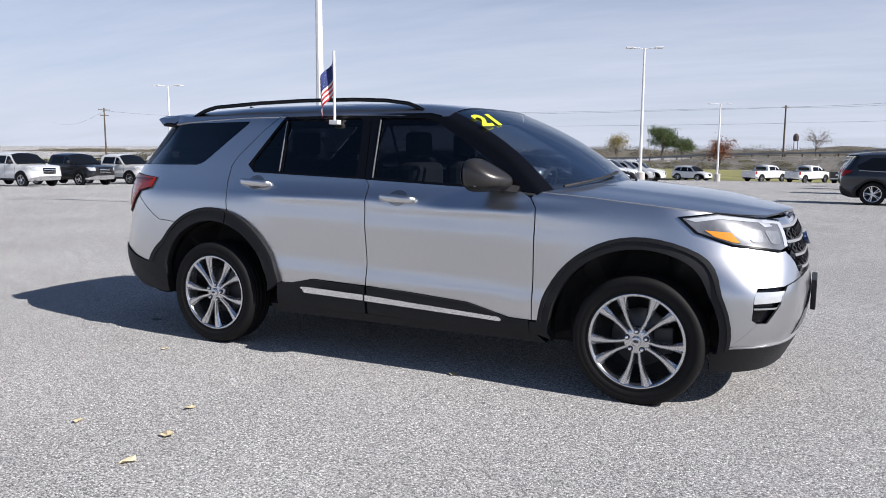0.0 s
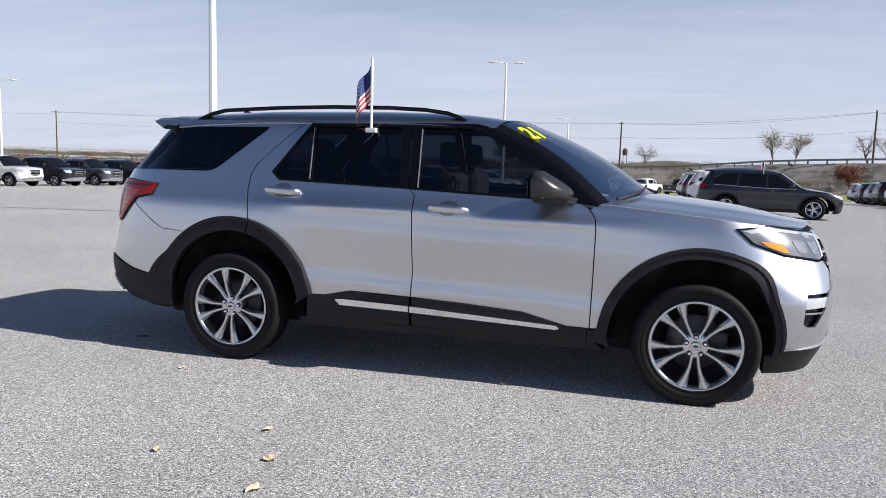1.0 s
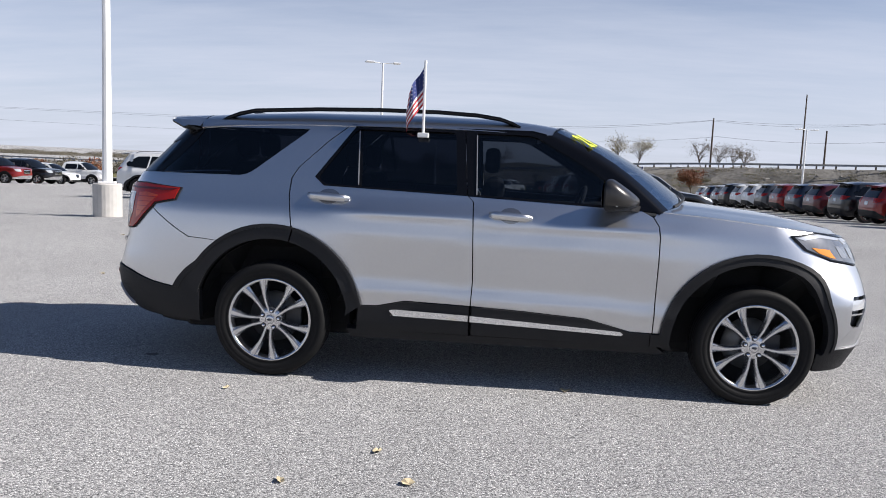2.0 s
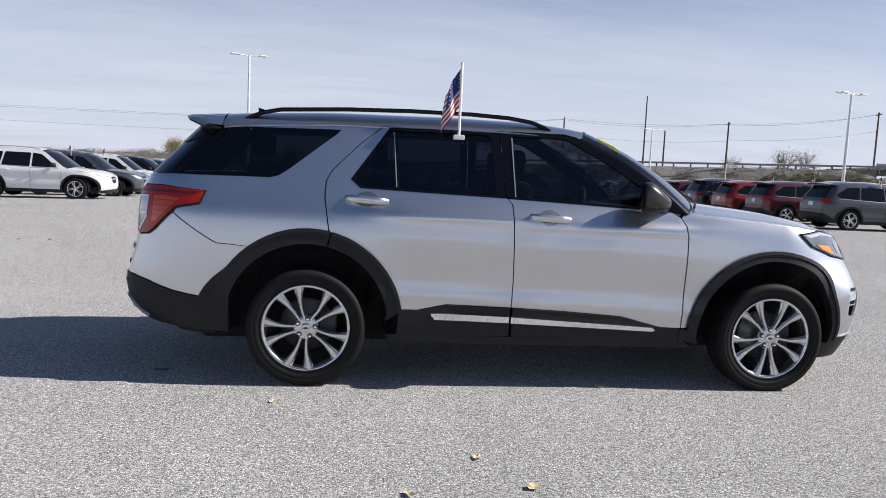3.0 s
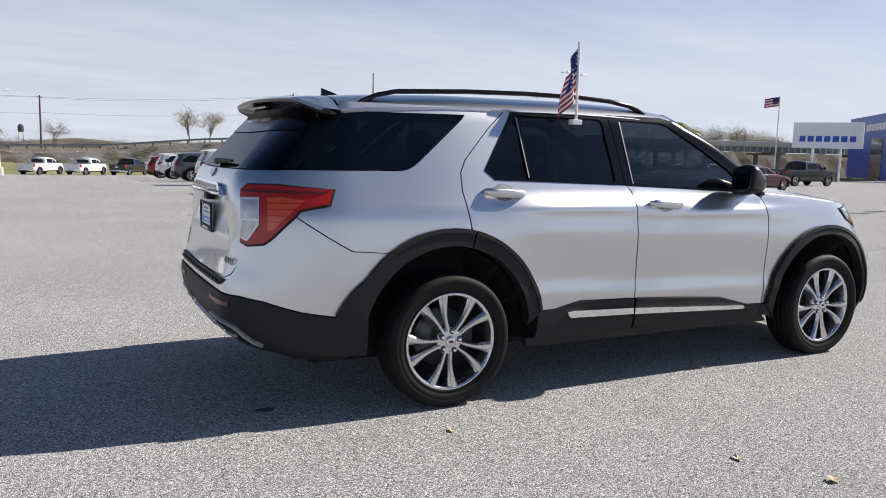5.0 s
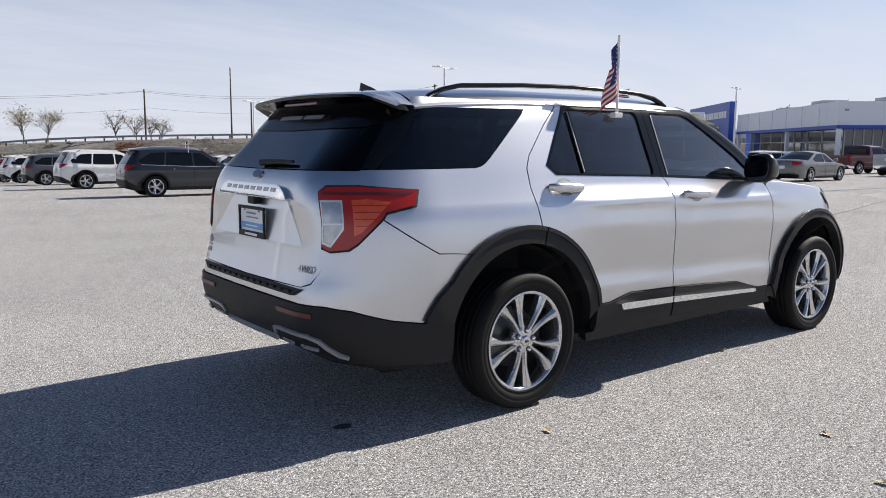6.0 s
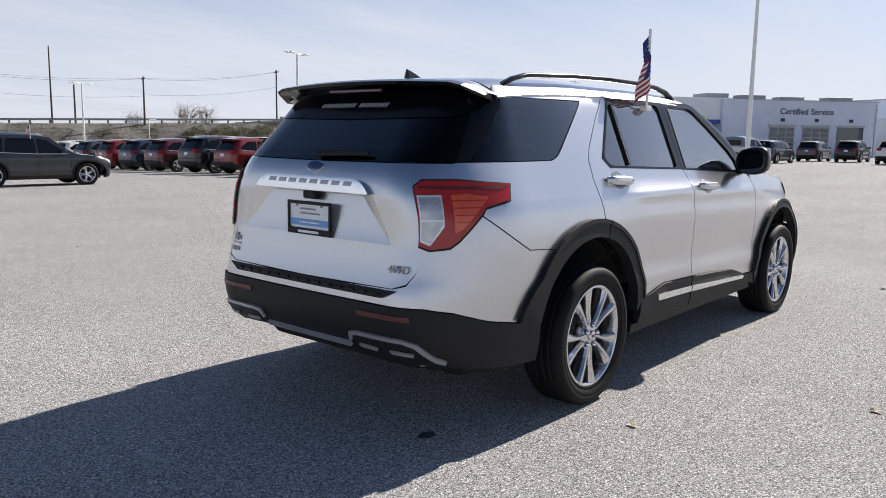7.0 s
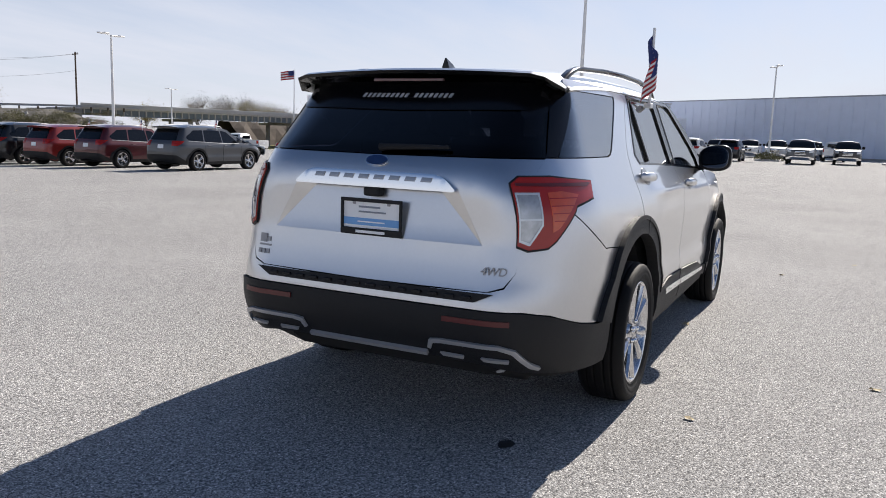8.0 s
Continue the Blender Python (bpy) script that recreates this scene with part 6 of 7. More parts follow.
def build_vehicles():
    V = vehicle
    V("crossover", (0.018, 0.021, 0.028), 5.25, 22.9, -4, "dark grey crossover with a small flag on its window", "car", flag=True)
    V("suv", WHITE, 5.5, 33.6, 0, "white sport-utility vehicle beside a dark crossover", "car")
    V("crossover", GREY, 5.5, 42.0, 0, "slate grey crossover parked in a row", "car")
    V("suv", WHITE, 5.7, 50.0, 0, "white sport-utility vehicle parked in a row", "car")
    V("crossover", RED, 5.8, 57.0, 0, "red crossover parked in a row", "car")
    # row whose tails face the drive
    row = [("crossover", (0.055, 0.059, 0.068), "grey crossover with silver roof rails and window flag"), ("crossover", MAROON, "dark red crossover with a window flag"), ("crossover", RED, "bright red crossover with black wheels"),
           ("suv", BLACK, "large black sport-utility vehicle"), ("crossover", MAROON, "small maroon crossover in a row"), ("crossover", NAVY, "dark navy crossover in a row"), ("crossover", RED, "red crossover with white wheels"),
           ("crossover", GREY, "grey crossover at the row's far part"), ("crossover", WHITE, "white crossover at the row's far part"), ("crossover", WHITE, "white crossover among dark cars"), ("suv", BLACK, "black sport-utility vehicle among white cars"), ("crossover", SILVER, "silver crossover at the end of a row"),
           ("crossover", NAVY, "dark crossover at the end of a row"), ("crossover", WHITE, "white crossover at the end of a row")]
    for i, (k, c, lb) in enumerate(row):
        V(k, c, 17.0 + 0.2 * max(0, i - 3), (19.7, 23.6, 26.6, 29.4, 33.0, 36.0, 39.0, 42.2, 45.4, 48.6, 51.8, 55.0, 58.2, 61.4)[i], 0, lb, "car", "row of cars before the bank", flag=i in (0, 1, 2, 4))
    # row of white and dark vehicles with their noses out
    nose_row = [("suv", WHITE, "white sport-utility vehicle with black wheels"), ("suv", GREY, "dark grey sport-utility vehicle with large grille"), ("suv", WHITE, "white sport-utility vehicle in a row"), ("suv", BLACK, "black sport-utility vehicle in a row"),
                ("crossover", NAVY, "dark crossover in a row"), ("suv", WHITE, "white sport-utility vehicle by a lamp post"), ("suv", WHITE, "white sport-utility vehicle in a row"), ("crossover", WHITE, "white crossover in a row"), ("crossover", SILVER, "silver crossover in a row"), ("suv", WHITE, "white sport-utility vehicle at the end of a row")]
    for i, (k, c, lb) in enumerate(nose_row):
        y = 23.0 + 3.7 * i
        V(k, c, -12.0 + 0.035 * (y - 23.0), y, 0, lb, "car", "row of cars with noses out", flag=i in (1, 2))
    # pick-up row
    trucks = [("pickup", WHITE, "white pickup truck"), ("pickup", BLACK, "black pickup truck"), ("pickup", WHITE, "white pickup truck with chrome bumper"), ("pickup", WHITE, "white pickup truck with crew cab"), ("pickup", BLACK, "black pickup truck"),
              ("pickup", GREY, "grey pickup truck"), ("pickup", (0.014, 0.022, 0.02), "very dark green pickup truck"), ("pickup", RED, "red pickup truck"), ("pickup", BLACK, "black pickup truck"), ("crossover", WHITE, "white crossover by the trucks"), ("pickup", WHITE, "white pickup truck")]
    for i, (k, c, lb) in enumerate(trucks):
        V(k, c, -38.6 + 0.25 * i, 23.6 + 3.45 * i, 0, lb + " in a row facing the drive", "truck" if k == "pickup" else "car", "row of pickup trucks")
    V("pickup", WHITE, -3.4, 90.0, 58, "white work pickup truck by the grass", "truck", "work trucks")
    V("pickup", WHITE, 1.0, 89.6, 58, "white work pickup truck by the grass", "truck", "work trucks")
    V("pickup", BLACK, 5.4, 89.4, 58, "black pickup truck by the grass", "truck", "work trucks")
    V("suv", WHITE, -11.5, 91.0, -25, "white sport-utility vehicle by the grass", "car")
    # towards the showroom
    V("sedan", (0.10, 0.12, 0.14), 33.0, 33.0, -12, "grey-blue coupe with silver wheels", "car")
    V("sedan", MAROON, 33.1, 26.9, 3, "dark red sedan with silver wheels", "car")
    V("sedan", (0.16, 0.165, 0.16), 32.6, 15.0, 0, "grey-green sedan with silver wheels", "car")
    V("pickup", WHITE, 56.0, 52.5, 95, "white utility truck seen from behind", "truck")
    V("pickup", BLACK, 48.8, 36.0, 0, "black pickup truck beyond the sedan", "truck")
    V("pickup", BLACK, 52.5, 54.0, 95, "black pickup truck beside a white truck", "truck")
    V("pickup", MAROON, 50.7, 20.4, -10, "dark red pickup truck before the showroom", "truck", "showroom cars")
    V("pickup", SILVER, 45.8, 15.2, -10, "silver pickup truck before the showroom", "truck", "showroom cars")
    V("suv", NAVY, 56.3, 16.3, -5, "dark sport-utility vehicle before the service bays", "car", "showroom cars")
    V("crossover", SILVER, 62.0, 31.5, -20, "silver crossover before the showroom", "car", "showroom cars")
    V("crossover", WHITE, 52.0, 27.5, -20, "white crossover before the showroom", "car", "showroom cars")
    for i, (k, c, x, y, h, lb) in enumerate((("suv", NAVY, 70.5, 20.3, 0, "dark"), ("suv", GREY, 66.7, 16.1, 0, "grey"), ("suv", BLACK, 65.0, 12.7, 0, "black"), ("suv", WHITE, 57.2, 8.2, 0, "white"), ("suv", BLACK, 62.0, 5.9, 0, "black"))):
        V(k, c, x, y, h, lb + " sport-utility vehicle seen from behind", "car", "cars by the service building")
    for x, y, h, c, lb in ((60.9, 0.6, 180, GREY, "dark grey pickup truck facing the drive"), (65.5, -2.6, 180, BLACK, "black pickup truck facing the drive"), (86.0, 10.1, 180, WHITE, "white pickup truck facing the drive"), (85.2, 6.6, 180, WHITE, "white pickup truck facing the drive"),
                     (79.5, -1.6, 0, WHITE, "white pickup truck seen from behind"), (77.0, 3.4, 180, SILVER, "silver pickup truck facing the drive"), (84.0, 0.4, 180, WHITE, "white pickup truck by the long wall"), (73.0, -7.4, 180, WHITE, "white pickup truck by a kerb")):
        V("pickup", c, x, y, h, lb, "truck", "trucks by the long wall")


# ---- poles and wires ----
def lamp_post(x, y, height, heads=2, turn=20, bearing="tall white lamp post on a round concrete base"):
    post = thing("lamp_post", pose(x, y, ground_z(x, y), 0, 0, turn), bearing, "lamp post", "lamp posts")
    bm = tubed([(0, 0, 0), (0, 0, 0.70), (0, 0, 0.72)], [0.30, 0.30, 0.27], 24)
    part("concrete_base", bm, CONCRETE, post, "pale round concrete base")
    part("base_plate", boxed(-0.17, 0.17, -0.17, 0.17, 0.72, 0.76, 0.006), POLE_WHITE, post)
    part("shaft", tubed([(0, 0, 0.74), (0, 0, height * 0.5), (0, 0, height)], [0.105, 0.085, 0.06], 12), POLE_WHITE, post)
    for k in range(heads):
        a = math.pi * k
        c, s = math.cos(a), math.sin(a)
        for off in (-0.16, 0.16):
            tip = Vector((c * 0.85 - s * off, s * 0.85 + c * off, height + 0.02))
            arm = part("arm", tubed([(0, 0, height - 0.05), (c * 0.25, s * 0.25, height + 0.0), tuple(tip)], 0.025, 6), POLE_WHITE, post)
            part("lamp_head", boxed(tip.x - 0.24, tip.x + 0.24, tip.y - 0.12, tip.y + 0.12, height - 0.01, height + 0.06, 0.02), POLE_WHITE, arm, "flat lamp head")
    return post


def utility_pole(x, y, z0, top, arms=1, label="dark weathered wooden utility pole with crossarm"):
    pole = thing("utility_pole", pose(x, y, z0, 0, 0, -17), label, "utility pole", "utility poles")
    h = top - z0
    part("shaft", tubed([(0, 0, -0.4), (0, 0, h * 0.5), (0, 0, h)], [0.16, 0.14, 0.11], 10), WOOD_POLE, pole)
    for k in range(arms):
        z = h - 0.35 - 1.0 * k
        arm = part("crossarm", boxed(-0.06, 0.06, -1.1 + 0.3 * k, 1.1 - 0.3 * k, z - 0.06, z + 0.06, 0.01), WOOD_POLE, pole)
        for yy in (-0.95, -0.4, 0.4, 0.95):
            part("insulator", tubed([(0, yy * (1 - 0.28 * k), z + 0.06), (0, yy * (1 - 0.28 * k), z + 0.2)], [0.035, 0.05], 8), GREY_TRIM, arm)
    return pole


def wire(p0, p1, sag):
    a, b = Vector(p0), Vector(p1)
    pts = []
    for k in range(13):
        t = k / 12
        p = a.lerp(b, t)
        p.z -= sag * 4 * t * (1 - t)
        pts.append(p)
    ob = new("overhead_wire", mesh_object("overhead_wire", tubed(pts, 0.014, 4), CABLE))
    return tagged(ob, "thin black overhead wire strung between utility poles", "wire", "overhead wires")


def build_poles():
    for x, y, h in ((-8.5, 10.4, 8.1), (27.8, 8.4, 8.1), (-7.6, 42.7, 8.1), (-6.7, 73.9, 7.4), (27.9, 37.6, 7.25), (-42.5, 39.2, 7.2), (27.2, 66.4, 7.1), (62.7, 68.8, 7.2), (68.4, 3.5, 8.1), (60.5, 36.3, 7.4)):
        lamp_post(x, y, h, 2, 20)
    lamp_post(49.3, 95.0, 5.6, 1, 20, "short white lamp post at the foot of the bank")
    poles = [(-115.0, 95.3, 8.1, 2), (-128.9, 143.6, 9.5, 1), (-3.3, 129.5, 8.2, 1), (31.4, 113.5, 9.5, 1), (54.2, 105.0, 9.5, 1), (76.8, 103.2, 12.0, 1)]
    for x, y, t, n in poles:
        utility_pole(x, y, -2.5, t, n)
    utility_pole(47.5, 112.5, -1.0, 8.2, 0, "plain dark wooden pole without crossarm")
    mast = thing("radio_mast", pose(44.4, 113.0, -1.0), "thin dark radio mast behind the bank", "mast")
    part("shaft", tubed([(0, 0, 0), (0, 0, 14.4)], [0.17, 0.09], 8), WOOD_POLE, mast)
    chain = poles[1:]
    for (x0, y0, z0, _), (x1, y1, z1, _) in zip(chain, chain[1:]):
        for o, s in ((-0.9, 0.5), (0.9, 0.7)):
            wire((x0, y0 + o, z0 - 0.3), (x1, y1 + o, z1 - 0.3), s)
        wire((x0, y0, z0 - 2.6), (x1, y1, z1 - 2.8), 0.6)
    wire((-200, 150, 8), (-115.0, 95.3, 7.6), 1.5)
    wire((-115.0, 95.3, 7.6), (-128.9, 143.6, 8.8), 0.5)


# ---- bank, road bridge, grass ----
def crest(x):
    return table([(-250, -2.4), (-60, -1.6), (-24, -0.8), (-14, -0.1), (5, 0.35), (20, 1.75), (32, 2.25), (60, 2.9), (80, 3.4), (250, 3.4)], min(max(x, -250), 250))


def crest_y(x):
    return 124.0 - 0.31 * x


def build_bank():
    rng = random.Random(4)
    rows = []
    xs = [-250 + 3.0 * i for i in range(113)]
    for x in xs:
        y, c = crest_y(x), crest(x)
        end = ramp(80, 72, x)
        row = []
        for d, f in ((-10, -0.02), (-8, 0.25), (-6, 0.5), (-3.8, 0.78), (-1.8, 1.0), (0, 1.0), (12, 1.0), (20, 0.3), (26, -0.1)):
            z = -2.62 + (c + 2.62) * f * (0.12 + 0.88 * end)
            j = 0.0 if f in (1.0, -0.02, -0.1) else 0.42
            row.append((x + rng.uniform(-1, 1) * j, y + d + rng.uniform(-1, 1) * j, z + rng.uniform(-1, 1) * j * 0.6))
        rows.append(row)
    ob = new("bank", mesh_object("bank", loft(rows), BANK))
    tagged(ob, "stony embankment with dry scrub carrying a road", "bank", kind="structure")
    bm = loft([[(x, y - 0.10 * max(x, 0), ground_z(0, y - 0.10 * max(x, 0)) + 0.02 + 0.035 * max(0, y - 98)) for x in (-260, -120, -60, -20, 0, 20, 44, 70)] for y in (93.5, 97, 101, 106, 112, 118)])
    tagged(new("verge", mesh_object("verge", bm, GRASS)), "yellow-green mown grass strip below the bank", "grass", kind="structure")
    bm = loft([[(x, y0 - 0.31 * (x - 70), -2.40 + 0.012 * (y0 - 80)) for x in (70, 100, 140, 200, 300)] for y0 in (78, 88, 100, 200)])
    tagged(new("verge_2", mesh_object("verge_2", bm, GRASS)), "yellow-green grass under the bridge", "grass", kind="structure")
    # guard rail on the crest
    rail = thing("guard_rail", pose(0, 0, 0), "weathered steel guard rail along the raised road", "guard rail")
    pts = [(-180 + 6 * i, crest_y(-180 + 6 * i) - 0.9, crest(-180 + 6 * i) + 0.56) for i in range(45)]
    bm = loft([[(x, y - 0.04, z - 0.15), (x, y, z - 0.07), (x, y - 0.04, z), (x, y, z + 0.07), (x, y - 0.04, z + 0.15)] for x, y, z in pts])
    part("beam", bm, GALV, rail)
    for i in range(84):
        x = -118 + 2.4 * i
        part("post", boxed(x - 0.09, x + 0.09, crest_y(x) - 0.85, crest_y(x) - 0.68, crest(x) - 0.2, crest(x) + 0.66), WOOD_POLE, rail)
    # loose rocks on the slope
    vv = bmesh.new()
    for i in range(260):
        x = rng.uniform(-30, 84)
        d, r = rng.uniform(-9, -2), rng.uniform(0.12, 0.4)
        f = table([(-10, 0), (-1.8, 1)], d)
        c = Vector((x, crest_y(x) + d, -2.62 + (crest(x) + 2.62) * f + 0.05))
        q = [vv.verts.new(c + Vector((rng.uniform(-1, 1), rng.uniform(-1, 1), rng.uniform(-0.5, 0.8))) * r) for _ in range(6)]
        for f3 in ((0, 1, 2), (0, 2, 3), (0, 3, 4), (1, 2, 5), (2, 3, 5), (3, 4, 5), (4, 1, 5), (0, 4, 1)):
            vv.faces.new([q[j] for j in f3])
    tagged(new("bank_rocks", mesh_object("bank_rocks", vv, STONE)), "grey rocks strewn over the bank", "rocks", kind="stuff")


def build_bridge():
    bridge = thing("road_bridge", pose(82.0, crest_y(82.0), 0, 0, 0, math.degrees(math.atan(-0.31))), "low concrete road bridge on steel girders", "bridge")
    part("deck", boxed(-7, 120, -0.3, 14, 3.45, 3.70), CONCRETE, bridge, "pale concrete deck")
    part("parapet", boxed(-7, 120, -0.6, -0.15, 3.65, 4.35, 0.05), CONCRETE, bridge, "pale concrete parapet")
    for yy in (0.2, 5, 10):
        girder = part("girder", boxed(-7, 120, yy, yy + 0.4, 2.60, 3.45), STEEL_GREEN, bridge, "grey-green steel girder")
        if yy < 1:
            part("bottom_flange", boxed(-7, 120, yy - 0.16, yy + 0.4, 2.52, 2.60), STEEL_GREEN, girder)
            for k in range(104):
                part("stiffener", boxed(-6.5 + 1.22 * k, -6.36 + 1.22 * k, -0.12, 0.2, 2.60, 3.45), CONCRETE, girder)
    for x in (12, 32, 52, 72, 92):
        for yy in (2.0, 9.0):
            part("pier", tubed([(x, yy, -3.0), (x, yy, 2.1)], 0.42, 14), DARK_CONCRETE, bridge, "stained round concrete pier")
        part("pier_cap", boxed(x - 0.5, x + 0.5, 0.6, 11.5, 2.05, 2.52, 0.05), DARK_CONCRETE, bridge)
    # added solid slope in place of the shaded trees and hedge behind the piers
    rows = []
    rng = random.Random(77)
    for k in range(30):
        x = 30 + 2.0 * k
        rows.append([(x, 13 + rng.uniform(-0.4, 0.4), -3.0), (x, 15 + rng.uniform(-0.5, 0.5), -0.9 + rng.uniform(-0.2, 0.2)), (x, 18 + rng.uniform(-0.5, 0.5), 1.4 + rng.uniform(-0.2, 0.2)), (x, 20, 2.6), (x, 24, 2.6), (x, 28, -3.0)])
    part("earth_slope", loft(rows), DARK_BROWN, bridge, "dark brown earth slope under the bridge")
    part("abutment", boxed(-10, -6.8, -0.2, 14, -3.0, 3.45), DARK_CONCRETE, bridge)
    part("abutment", boxed(86, 125, 0.8, 14, -3.0, 3.4), DARK_BROWN, bridge)


# ---- trees and scrub ----
def tree(x, y, z, h, spread, leaves, label, seed, density=900, leaf=0.2, category="tree"):
    rng = random.Random(seed)
    t = thing("tree", pose(x, y, z), label, category, "trees")
    limbs = bmesh.new()
    tube(limbs, [(0, 0, -0.3), (0.05 * h * rng.uniform(-1, 1), 0, 0.25 * h), (0.06 * h * rng.uniform(-1, 1), 0.03 * h, 0.55 * h)], [0.020 * h, 0.015 * h, 0.009 * h], 7)
    part("trunk", limbs, BARK, t)
    tips = []
    br = bmesh.new()
    for k in range(20):
        a, lift = rng.uniform(0, 6.28), rng.uniform(0.32, 0.62)
        s = Vector((0, 0, lift * h))
        e = Vector((math.cos(a) * spread * rng.uniform(0.35, 0.95), math.sin(a) * spread * rng.uniform(0.35, 0.95), h * rng.uniform(0.55, 0.98)))
        m = s.lerp(e, 0.5) + Vector((0, 0, 0.06 * h))
        tube(br, [s, m, e], [0.007 * h, 0.0045 * h, 0.002 * h], 5)
        tips += [e, m.lerp(e, 0.5)]
        for q in range(6):
            e2 = m.lerp(e, rng.uniform(0.3, 0.9)) + Vector((rng.uniform(-1, 1), rng.uniform(-1, 1), rng.uniform(-0.2, 1))) * 0.16 * h
            tube(br, [m.lerp(e, 0.4), e2], [0.003 * h, 0.0015 * h], 4)
            tips.append(e2)
    part("branchwork", br, BARK, t)
    vs, fs = [], []
    for k in range(density * 3):
        c = rng.choice(tips) + Vector((rng.gauss(0, 1), rng.gauss(0, 1), rng.gauss(0, 0.8))) * 0.075 * h
        u = Vector((rng.uniform(-1, 1), rng.uniform(-1, 1), rng.uniform(-1, 1))).normalized()
        w = u.cross(Vector((rng.uniform(-1, 1), rng.uniform(-1, 1), rng.uniform(-1, 1)))).normalized()
        s = leaf * rng.uniform(0.28, 0.72)
        b = len(vs)
        vs += [tuple(c - u * s), tuple(c + w * s * 0.5), tuple(c + u * s), tuple(c - w * s * 0.5)]
        fs.append((b, b + 1, b + 2, b + 3))
    me = bpy.data.meshes.new("crown")
    me.from_pydata(vs, [], fs)
    me.materials.append(leaves)
    o = new("crown", me)
    o.parent = t
    return t


def thicket(name, label, spots, leaves, seed, per=120, leaf=0.3):
    """Scrub or far woods that nobody could count."""
    rng = random.Random(seed)
    vs, fs = [], []
    for x, y, z, r, h in spots:
        for k in range(per):
            a, rr = rng.uniform(0, 6.28), r * math.sqrt(rng.random())
            top = h * (1 - (rr / r) ** 2 * 0.6) * rng.uniform(0.75, 1.0)
            c = Vector((x + rr * math.cos(a), y + rr * math.sin(a), z + top * rng.random() ** 0.7))
            u = Vector((rng.uniform(-1, 1), rng.uniform(-1, 1), rng.uniform(-0.3, 1.4))).normalized()
            w = u.cross(Vector((rng.uniform(-1, 1), rng.uniform(-1, 1), 0.3))).normalized()
            s = leaf * rng.uniform(0.5, 1.4)
            b = len(vs)
            vs += [tuple(c - u * s), tuple(c + w * s * 0.4), tuple(c + u * s), tuple(c - w * s * 0.4)]
            fs.append((b, b + 1, b + 2, b + 3))
    me = bpy.data.meshes.new(name)
    me.from_pydata(vs, [], fs)
    me.materials.append(leaves)
    return tagged(new(name, me), label, "scrub", kind="stuff")


